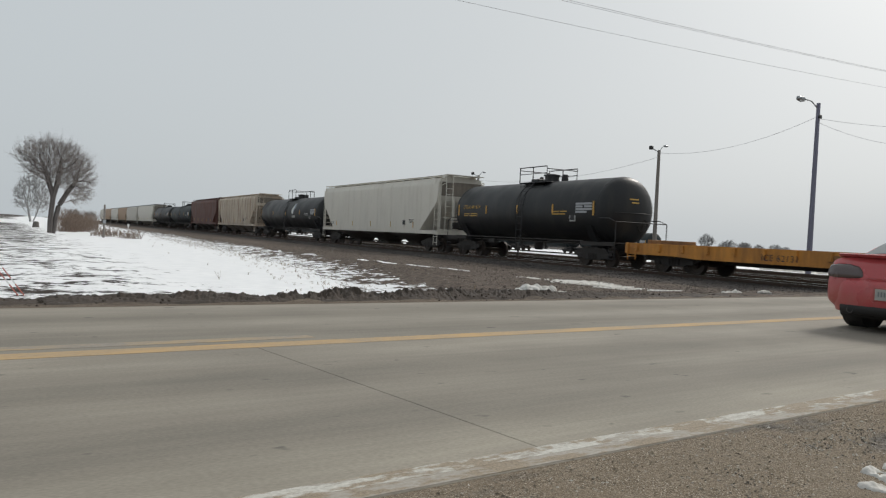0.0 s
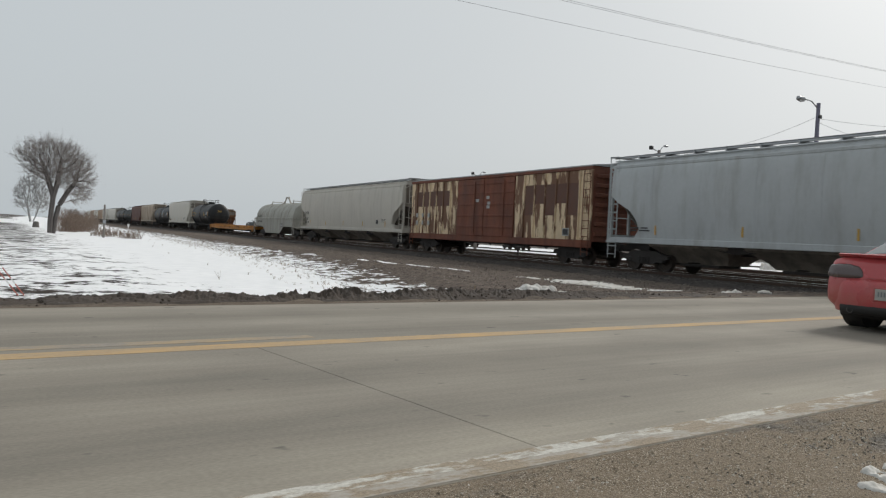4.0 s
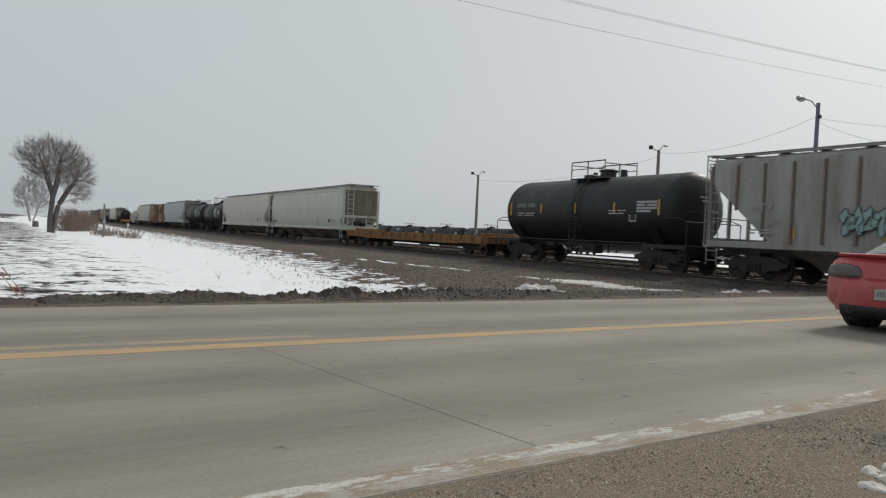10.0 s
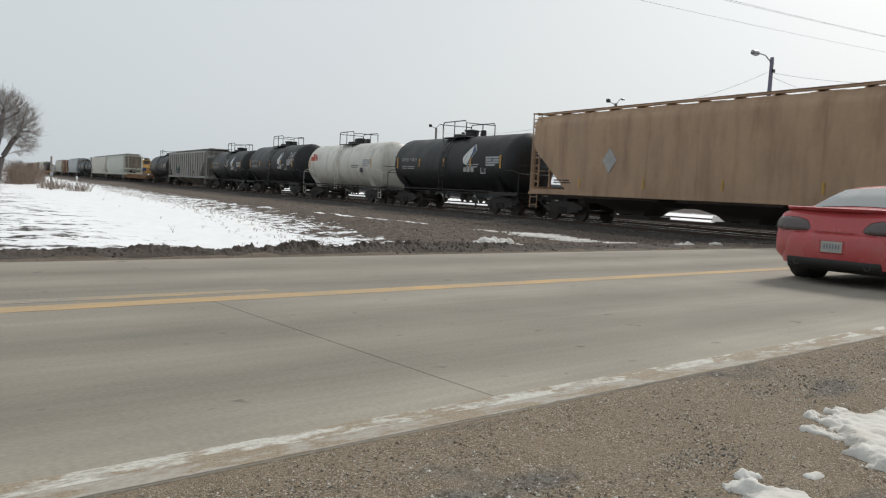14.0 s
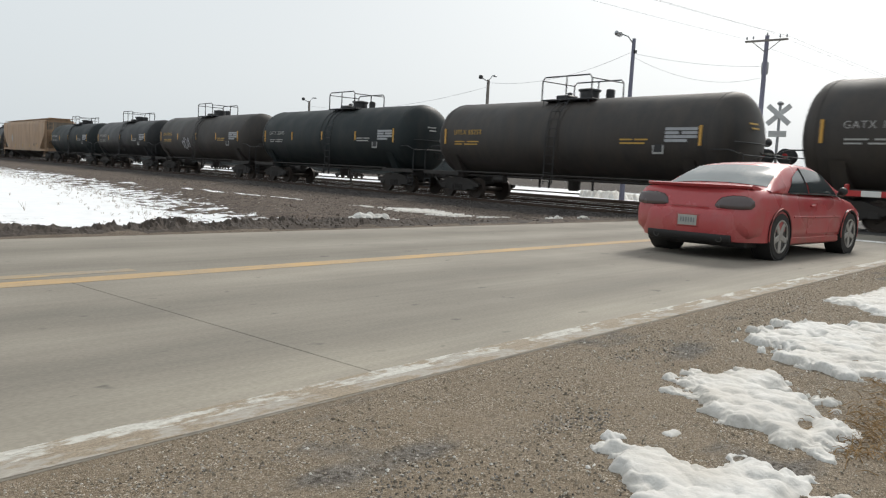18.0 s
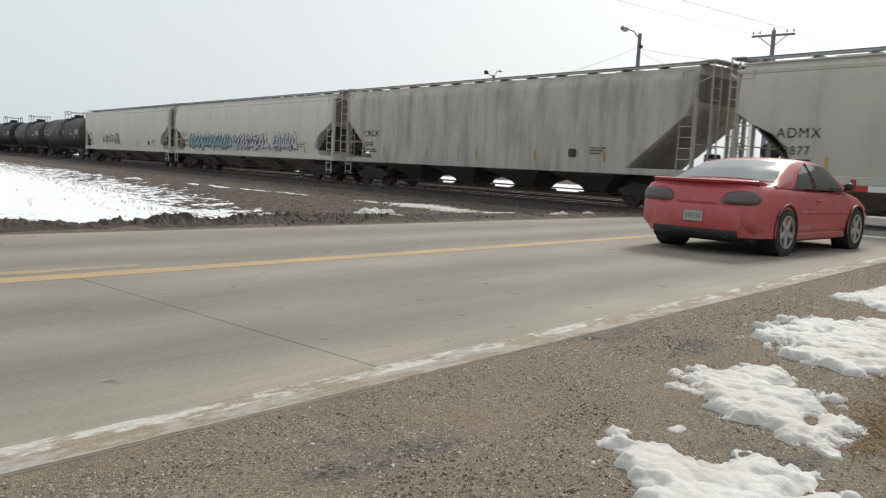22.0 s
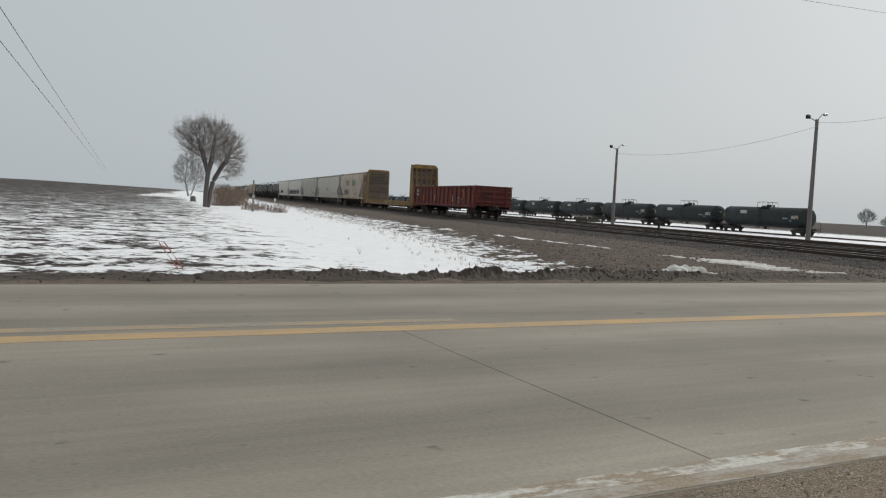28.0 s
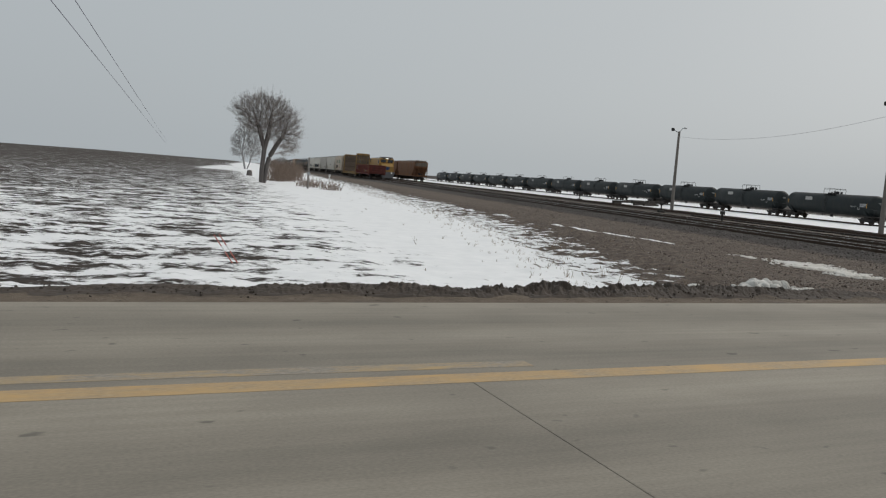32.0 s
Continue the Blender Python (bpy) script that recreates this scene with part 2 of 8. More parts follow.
# ---- mesh tools ----
class Geo:
    """Collects vertices and faces for one mesh."""

    def __init__(self):
        self.v, self.f = [], []

    def add(self, verts, faces):
        k = len(self.v)
        self.v.extend(tuple(p) for p in verts)
        self.f.extend(tuple(i + k for i in q) for q in faces)
        return self

    def box(self, x0, x1, y0, y1, z0, z1, c=0.0):
        """A box with chamfered edges of width c."""
        if not c:
            p = [(x, y, z) for x in (x0, x1) for y in (y0, y1) for z in (z0, z1)]
            return self.add(p, [(0, 1, 3, 2), (4, 6, 7, 5), (0, 4, 5, 1), (2, 3, 7, 6), (0, 2, 6, 4), (1, 5, 7, 3)])
        lo, hi = (x0, y0, z0), (x1, y1, z1)
        ids, p = {}, []
        for s in ((i, j, k) for i in (0, 1) for j in (0, 1) for k in (0, 1)):
            for a in range(3):
                q = [(hi[b] if s[b] else lo[b]) if b == a else ((hi[b] - c) if s[b] else (lo[b] + c)) for b in range(3)]
                ids[s, a] = len(p)
                p.append(q)
        f = []
        for a in range(3):
            b, d = (a + 1) % 3, (a + 2) % 3
            for e in (0, 1):
                def s(i, j):
                    r = [0, 0, 0]
                    r[a], r[b], r[d] = e, i, j
                    return tuple(r)
                q = [ids[s(0, 0), a], ids[s(1, 0), a], ids[s(1, 1), a], ids[s(0, 1), a]]
                f.append(q if e else q[::-1])
            for i in (0, 1):
                for j in (0, 1):
                    def s2(e):
                        r = [0, 0, 0]
                        r[a], r[b], r[d] = e, i, j
                        return tuple(r)
                    q = [ids[s2(0), b], ids[s2(1), b], ids[s2(1), d], ids[s2(0), d]]
                    f.append(q if i != j else q[::-1])
        for s in ((i, j, k) for i in (0, 1) for j in (0, 1) for k in (0, 1)):
            q = [ids[s, 0], ids[s, 1], ids[s, 2]]
            f.append(q if sum(s) % 2 else q[::-1])
        return self.add(p, f)

    def tube(self, pts, r, seg=6, r1=None):
        """A round bar along a path."""
        pts = [Vector(p) for p in pts]
        k, n = len(self.v), len(pts)
        up = Vector((0, 0, 1))
        for i, p in enumerate(pts):
            d = (pts[min(i + 1, n - 1)] - pts[max(i - 1, 0)]).normalized()
            a = d.cross(up if abs(d.z) < 0.9 else Vector((1, 0, 0))).normalized()
            b = d.cross(a)
            rr = r if r1 is None else r + (r1 - r) * i / (n - 1)
            for j in range(seg):
                t = 2 * math.pi * j / seg
                self.v.append(tuple(p + (a * math.cos(t) + b * math.sin(t)) * rr))
        for i in range(n - 1):
            for j in range(seg):
                self.f.append((k + i * seg + j, k + i * seg + (j + 1) % seg, k + (i + 1) * seg + (j + 1) % seg, k + (i + 1) * seg + j))
        self.f.append(tuple(range(k + seg - 1, k - 1, -1)))
        self.f.append(tuple(range(k + (n - 1) * seg, k + n * seg)))
        return self

    def lathe(self, profile, axis="y", seg=32, center=(0, 0, 0)):
        """Turns (along, radius) pairs round an axis."""
        k, n = len(self.v), len(profile)
        for a, r in profile:
            for j in range(seg):
                t = 2 * math.pi * j / seg
                u, w = r * math.cos(t), r * math.sin(t)
                p = {"y": (u, a, w), "x": (a, u, w), "z": (u, w, a)}[axis]
                self.v.append((p[0] + center[0], p[1] + center[1], p[2] + center[2]))
        for i in range(n - 1):
            for j in range(seg):
                self.f.append((k + i * seg + j, k + (i + 1) * seg + j, k + (i + 1) * seg + (j + 1) % seg, k + i * seg + (j + 1) % seg))
        self.f.append(tuple(range(k, k + seg)))
        self.f.append(tuple(range(k + n * seg - 1, k + (n - 1) * seg - 1, -1)))
        return self

    def prism(self, poly, axis, lo, hi):
        """A polygon in the plane across an axis, drawn out from lo to hi."""
        n = len(poly)
        def at(u, w, a):
            return {"x": (a, u, w), "y": (u, a, w), "z": (u, w, a)}[axis]
        p = [at(u, w, lo) for u, w in poly] + [at(u, w, hi) for u, w in poly]
        f = [tuple(range(n)), tuple(range(2 * n - 1, n - 1, -1))]
        f += [(i, i + n, (i + 1) % n + n, (i + 1) % n) for i in range(n)]
        return self.add(p, f)

    def mesh(self, name, angle=35):
        me = bpy.data.meshes.new(name)
        me.from_pydata(self.v, [], self.f)
        me.validate()
        b = bmesh.new()
        b.from_mesh(me)
        bmesh.ops.recalc_face_normals(b, faces=b.faces)
        b.to_mesh(me)
        b.free()
        if angle:
            me.polygons.foreach_set("use_smooth", [True] * len(me.polygons))
            me.set_sharp_from_angle(angle=radians(angle))
        return me


def part(name, shape, mat, parent=None, label="", at=None):
    """Links a shape (or a shared mesh) as one object under its thing."""
    me = shape.mesh(name) if isinstance(shape, Geo) else shape
    if mat and not me.materials:
        me.materials.append(mat)
    ob = new(name, me)
    if parent:
        ob.parent = parent
    if at is not None:
        ob.matrix_basis = at
    return tagged(ob, label)


def empty(name, m, label, category, group="", kind=""):
    ob = new(name)
    ob.empty_display_size = 0.2
    ob.matrix_basis = m
    return tagged(ob, label, category, group, kind)


# ---- the lie of the land; N runs across the tracks, A along them ----
SLANT = 9.17
CS, SN = math.cos(radians(SLANT)), math.sin(radians(SLANT))
MAIN, SECOND, THIRD, SIDING = 22.67, 27.0, 37.5, 84.0
ROAD_NEAR, ROAD_FAR = 2.48, 9.42


def place(n, a, z=0.0, turn=0.0):
    return pose(n * CS + a * SN, -n * SN + a * CS, z, 0, 0, -SLANT + turn)


def smooth(e0, e1, x):
    t = np.clip((x - e0) / (e1 - e0), 0, 1)
    return t * t * (3 - 2 * t)


def toe(a):
    return np.interp(a, [0, 14, 20, 33, 50, 90, 400], [6.0, 6.6, 7.6, 10.0, 11.0, 12.0, 12.0])


def field_edge(a):
    return np.interp(a, [0, 13, 18, 27, 40, 83, 190, 500], [4.2, 4.0, 3.6, 3.2, 2.6, 1.6, -3.0, -12])


def land(x, y):
    """Height of the ground."""
    n, a = x * CS - y * SN, x * SN + y * CS
    field = -0.62 + 0.0105 * np.clip(a - 70, 0, 260) * smooth(-4, -60, n)
    ditch = -0.72
    z = field + (ditch - field) * smooth(-2, 1, n - field_edge(a)) * smooth(200, 90, a)
    bench = -0.22 + 0 * n
    z = z + (bench - z) * smooth(0.2, 3.2, n - toe(a))
    z = np.where(n > 18.8, bench + 0.10 * smooth(18.8, 20.4, n), z)
    z = z - 0.25 * smooth(30, 36, n) * (n < 200) - 0.75 * smooth(46, 70, n)
    road_side = smooth(10.35, 14.2, y)
    z = -0.03 + (z + 0.03) * road_side
    z = np.where((y > ROAD_NEAR + 0.01) & (y < ROAD_FAR - 0.01), -0.12, z)
    z = np.where(y <= ROAD_NEAR + 0.01, -0.005 - 0.012 * np.clip(2.4 - y, 0, 30), z)
    return z


def graded(lo, hi, step, near0, near1, grow=1.09):
    """Even steps between near0 and near1, growing ones outside."""
    mid = list(np.arange(near0, near1 + 1e-6, step))
    s, v, right = step, near1, []
    while v < hi:
        s *= grow
        v += s
        right.append(min(v, hi))
    s, v, left = step, near0, []
    while v > lo:
        s *= grow
        v -= s
        left.append(max(v, lo))
    return np.array(left[::-1] + mid + right)


def build_ground():
    xs = graded(-2600, 2600, 0.24, -10, 34)
    ys = np.concatenate([graded(-1500, 2.38, 0.3, -4, 2.38, 1.12), [2.44, 2.485, 2.52, 9.38, 9.415, 9.46], graded(9.6, 2600, 0.14, 9.6, 26, 1.06)[0:]])
    ys = np.unique(ys)
    X, Y = np.meshgrid(xs, ys)
    n, a = X * CS - Y * SN, X * SN + Y * CS
    Z = land(X, Y)
    rough = np.array([noise.noise((x * 1.3, y * 1.3, 0.0)) + 0.6 * noise.noise((x * 4.1, y * 4.1, 5.0)) for x, y in zip(X.ravel(), Y.ravel())]).reshape(X.shape)
    near = (np.abs(X) < 120) & (np.abs(Y) < 150)
    off_road = (Y > 9.9) | (Y < 2.2)
    amount = np.where(Y > 9.9, 0.035, 0.008)
    furrow = np.where((n < field_edge(a)) & (Y > 11.2), 1.9, 1.0)
    slope_rough = np.where((n > toe(a) - 1) & (n < toe(a) + 3.5), 1.8, 1.0)
    Z = Z + np.where(near & off_road, rough * amount * furrow * slope_rough, 0)
    # the ploughed-up ridge of clods past the far edge of the road
    clod = np.array([abs(noise.noise((x * 2.2, y * 3.0, 9.0))) + 0.7 * abs(noise.noise((x * 6.5, y * 6.5, 2.0))) for x, y in zip(X.ravel(), Y.ravel())]).reshape(X.shape)
    ridge_line = 10.28 + 0.25 * np.sin(X * 0.9) + 0.15 * np.sin(X * 2.3 + 1)
    tall = np.interp(X, [-60, -2, 1, 3.5, 5, 9, 12, 16, 40], [0.01, 0.02, 0.02, 0.03, 0.04, 0.04, 0.03, 0.02, 0.01])
    ridge = np.exp(-((Y - ridge_line) / 0.30) ** 2)
    Z = Z + ridge * tall * (0.35 + 1.5 * clod) * (np.abs(X) < 70)
    nx, ny = len(xs), len(ys)
    verts = np.stack([X, Y, Z], -1).reshape(-1, 3)
    idx = np.arange(nx * ny).reshape(ny, nx)
    faces = np.stack([idx[:-1, :-1], idx[:-1, 1:], idx[1:, 1:], idx[1:, :-1]], -1).reshape(-1, 4)
    me = bpy.data.meshes.new("ground")
    me.from_pydata(verts.tolist(), [], faces.tolist())
    me.polygons.foreach_set("use_smooth", [True] * len(me.polygons))
    # what lies on it: snow, ploughed soil, ballast, roadside gravel
    snow = np.zeros_like(X)
    infield = smooth(3.0, 0.5, n - field_edge(a))
    past = smooth(10.30, 10.62, Y)
    share = np.interp(n - field_edge(a), [-30, -8, -3, 0, 2.0, 4.0, 5.0], [0.535, 0.552, 0.570, 0.602, 0.650, 0.76, 0.98]) - np.interp(a, [10, 22, 36, 60, 140, 260], [-0.016, -0.012, 0.0, 0.016, 0.04, 0.05]) * smooth(2.0, -2.0, n - field_edge(a))
    reach = np.interp(n - toe(a), [-3.0, -1.2, -0.4, 0.4, 1.5, 2.4, 2.8], [1.0, 0.76, 0.66, 0.605, 0.555, 0.47, 0.0])
    snow = np.maximum(snow, past * np.minimum(share, reach))
    toe_patch = np.exp(-((n - toe(a) - 1.2) / 1.7) ** 2) * smooth(36, 20, a) * smooth(10.8, 11.4, Y) * 0.60
    snow = np.maximum(snow, toe_patch)
    strip = np.exp(-((n - np.interp(a, [20, 25, 30, 33, 40, 60, 200], [14.4, 13.9, 12.9, 12.6, 12.8, 12.8, 13.0])) / 0.36) ** 2) * smooth(20, 23, a) * np.interp(a, [23, 25.2, 30.2, 31, 32.4, 33, 38, 38.6, 40.5, 41, 46, 60, 200], [0.40, 0.72, 0.72, 0.62, 0.64, 0.45, 0.45, 0.66, 0.66, 0.5, 0.6, 0.66, 0.66])
    snow = np.maximum(snow, strip)
    snow = np.maximum(snow, smooth(40.5, 46, n) * smooth(10, 16, Y) * np.interp(n, [40, 46, 62, 95, 112, 135, 400], [0.50, 0.66, 0.80, 0.76, 0.62, 0.45, 0.34]))
    snow = np.maximum(snow, smooth(18, 12, np.abs(n - 1.0)) * smooth(150, 190, a) * smooth(500, 300, a) * 0.62)
    field = infield * past
    field = np.maximum(field, smooth(95, 130, n) * past)
    field = np.maximum(field, np.clip(ridge * 2.2, 0, 1) * smooth(9.9, 10.1, Y) * smooth(15, 12, X))
    ballast = smooth(18.4, 19.6, n) * smooth(31, 29, n) * (Y > 9.5)
    ballast = np.maximum(ballast, smooth(35, 36, n) * smooth(40, 39, n) * (Y > 9.5) * 0.8)
    gravel = (Y < 2.5) * 1.0
    gravel = np.maximum(gravel, smooth(10.15, 9.85, Y) * (Y > 9) * 0.35)
    cover = me.color_attributes.new("cover", "FLOAT_COLOR", "POINT")
    cover.data.foreach_set("color", np.stack([snow, field, ballast, gravel], -1).astype(np.float32).ravel())
    bank = me.attributes.new("bank", "FLOAT", "POINT")
    bank.data.foreach_set("value", (smooth(-3.5, -1.0, n - toe(a)) * smooth(40, 30, n)).astype(np.float32).ravel())
    me.materials.append(GROUND)
    ob = new("ground", me)
    return tagged(ob, "thawing farmland with snow, brown soil, gravel and ballast", "ground", kind="structure")


def ground_material():
    m = bpy.data.materials.new("ground_cover")
    m.use_nodes = True
    n, l = m.node_tree.nodes, m.node_tree.links
    b = n["Principled BSDF"]
    b.inputs["Specular IOR Level"].default_value = 0.25
    at = n.new("ShaderNodeAttribute")
    at.attribute_name = "cover"
    sep = n.new("ShaderNodeSeparateColor")
    l.new(at.outputs["Color"], sep.inputs[0])
    tc = n.new("ShaderNodeTexCoord")

    def tex(scale, detail=4.0, squeeze=(1, 1, 1), rough=0.55, turn=0.0):
        mp = n.new("ShaderNodeMapping")
        mp.inputs["Scale"].default_value = squeeze
        mp.inputs["Rotation"].default_value = (0, 0, radians(turn))
        t = n.new("ShaderNodeTexNoise")
        t.inputs["Scale"].default_value, t.inputs["Detail"].default_value, t.inputs["Roughness"].default_value = scale, detail, rough
        l.new(tc.outputs["Object"], mp.inputs[0])
        l.new(mp.outputs[0], t.inputs[0])
        return t.outputs[0]

    def ramp(src, lo, hi, c0, c1):
        r = n.new("ShaderNodeValToRGB")
        r.color_ramp.elements[0].position, r.color_ramp.elements[0].color = lo, (*c0, 1)
        r.color_ramp.elements[1].position, r.color_ramp.elements[1].color = hi, (*c1, 1)
        l.new(src, r.inputs[0])
        return r.outputs[0]

    def mix(fac, c0, c1):
        x = n.new("ShaderNodeMix")
        x.data_type = "RGBA"
        l.new(fac, x.inputs[0])
        l.new(c0, x.inputs[6])
        l.new(c1, x.inputs[7])
        return x.outputs[2]

    def step(src, lo, hi):
        r = n.new("ShaderNodeMapRange")
        r.interpolation_type = "SMOOTHSTEP"
        r.inputs[1].default_value, r.inputs[2].default_value = lo, hi
        l.new(src, r.inputs[0])
        return r.outputs[0]

    def math2(op, a, c):
        x = n.new("ShaderNodeMath")
        x.operation = op
        l.new(a, x.inputs[0])
        if isinstance(c, float):
            x.inputs[1].default_value = c
        else:
            l.new(c, x.inputs[1])
        return x.outputs[0]

    fine, mid, big = tex(26, 4), tex(5, 5), tex(0.7, 4)
    earth = ramp(mid, 0.3, 0.72, (0.062, 0.047, 0.038), (0.175, 0.138, 0.112))
    earth = mix(step(fine, 0.5, 0.75), earth, ramp(big, 0.3, 0.7, (0.20, 0.155, 0.115), (0.13, 0.105, 0.085)))
    soil = ramp(tex(3.2, 6, (0.6, 1.3, 1)), 0.3, 0.75, (0.026, 0.021, 0.018), (0.085, 0.068, 0.056))
    ball = ramp(tex(18, 3), 0.32, 0.7, (0.022, 0.019, 0.018), (0.095, 0.082, 0.074))
    grav = ramp(tex(75, 3, (1, 1, 1), 0.8), 0.34, 0.68, (0.101, 0.078, 0.055), (0.414, 0.336, 0.244))
    grav = mix(step(tex(1.6, 5), 0.42, 0.66), grav, ramp(tex(120, 2, (1, 1, 1), 0.8), 0.34, 0.70, (0.151, 0.116, 0.078), (0.347, 0.274, 0.193)))
    grav = mix(step(tex(140, 1), 0.66, 0.72), grav, ramp(fine, 0.3, 0.7, (0.40, 0.37, 0.32), (0.55, 0.52, 0.47)))
    vor = n.new("ShaderNodeTexVoronoi")
    vor.inputs["Scale"].default_value = 190
    l.new(tc.outputs["Object"], vor.inputs["Vector"])
    vsep = n.new("ShaderNodeSeparateColor")
    l.new(vor.outputs["Color"], vsep.inputs[0])
    grain = n.new("ShaderNodeValToRGB")
    stops = ((0.0, (0.106, 0.082, 0.056)), (0.35, (0.190, 0.147, 0.100)), (0.7, (0.267, 0.209, 0.146)), (0.92, (0.381, 0.321, 0.242)), (1.0, (0.616, 0.560, 0.482)))
    while len(grain.color_ramp.elements) < len(stops):
        grain.color_ramp.elements.new(0.5)
    for e, (p, c) in zip(grain.color_ramp.elements, stops):
        e.position, e.color = p, (*c, 1)
    l.new(vsep.outputs[0], grain.inputs[0])
    grav = mix(step(tex(3.5, 4), 0.30, 0.62), grav, grain.outputs[0])
    damp = math2("MULTIPLY", step(tex(1.3, 6, (0.6, 1.3, 1)), 0.56, 0.66), 0.85)
    grav = mix(damp, grav, ramp(tex(55, 3), 0.35, 0.68, (0.035, 0.030, 0.026), (0.27, 0.25, 0.225)))
    base = mix(sep.outputs[1], earth, soil)
    base = mix(sep.outputs[2], base, ball)
    base = mix(at.outputs["Alpha"], base, grav)
    # snow lies where its share beats a ragged noise; furrows break it into streaks along the rows
    ragged = math2("ADD", math2("MULTIPLY", tex(1.1, 7, (0.6, 1.0, 1), 0.72), 0.74), math2("MULTIPLY", tex(6.0, 4, (0.6, 1.1, 1)), 0.26))
    furrow = math2("ADD", math2("MULTIPLY", tex(2.3, 4, (1.7, 0.36, 1), 0.6, SLANT), 0.80), math2("MULTIPLY", tex(7.0, 3, (1.5, 0.6, 1), 0.5, SLANT), 0.20))
    bank = n.new("ShaderNodeAttribute")
    bank.attribute_name = "bank"
    pick = n.new("ShaderNodeMix")
    l.new(bank.outputs["Fac"], pick.inputs[0])
    l.new(ragged, pick.inputs[2])
    l.new(furrow, pick.inputs[3])
    cover = math2("SUBTRACT", math2("MULTIPLY", sep.outputs[0], 1.35), pick.outputs[0])
    mask = step(cover, 0.215, 0.285)
    snowc = ramp(tex(2.0, 5), 0.3, 0.7, (0.84, 0.845, 0.85), (0.93, 0.93, 0.93))
    l.new(mix(mask, base, snowc), b.inputs["Base Color"])
    rr = n.new("ShaderNodeMapRange")
    rr.inputs[3].default_value, rr.inputs[4].default_value = 0.92, 0.6
    l.new(mask, rr.inputs[0])
    l.new(rr.outputs[0], b.inputs["Roughness"])
    bare = n.new("ShaderNodeMath")
    bare.operation = "SUBTRACT"
    bare.inputs[0].default_value = 1.0
    l.new(mask, bare.inputs[1])
    grit = math2("ADD", math2("MULTIPLY", fine, 0.6), math2("MULTIPLY", vor.outputs["Distance"], -0.35))
    hgt = math2("ADD", math2("MULTIPLY", mask, 0.45), math2("MULTIPLY", bare.outputs[0], grit))
    bp = n.new("ShaderNodeBump")
    bp.inputs["Strength"].default_value, bp.inputs["Distance"].default_value = 0.55, 0.05
    l.new(hgt, bp.inputs["Height"])
    l.new(bp.outputs[0], b.inputs["Normal"])
    return m


GROUND = ground_material()
GROUND_OB = build_ground()


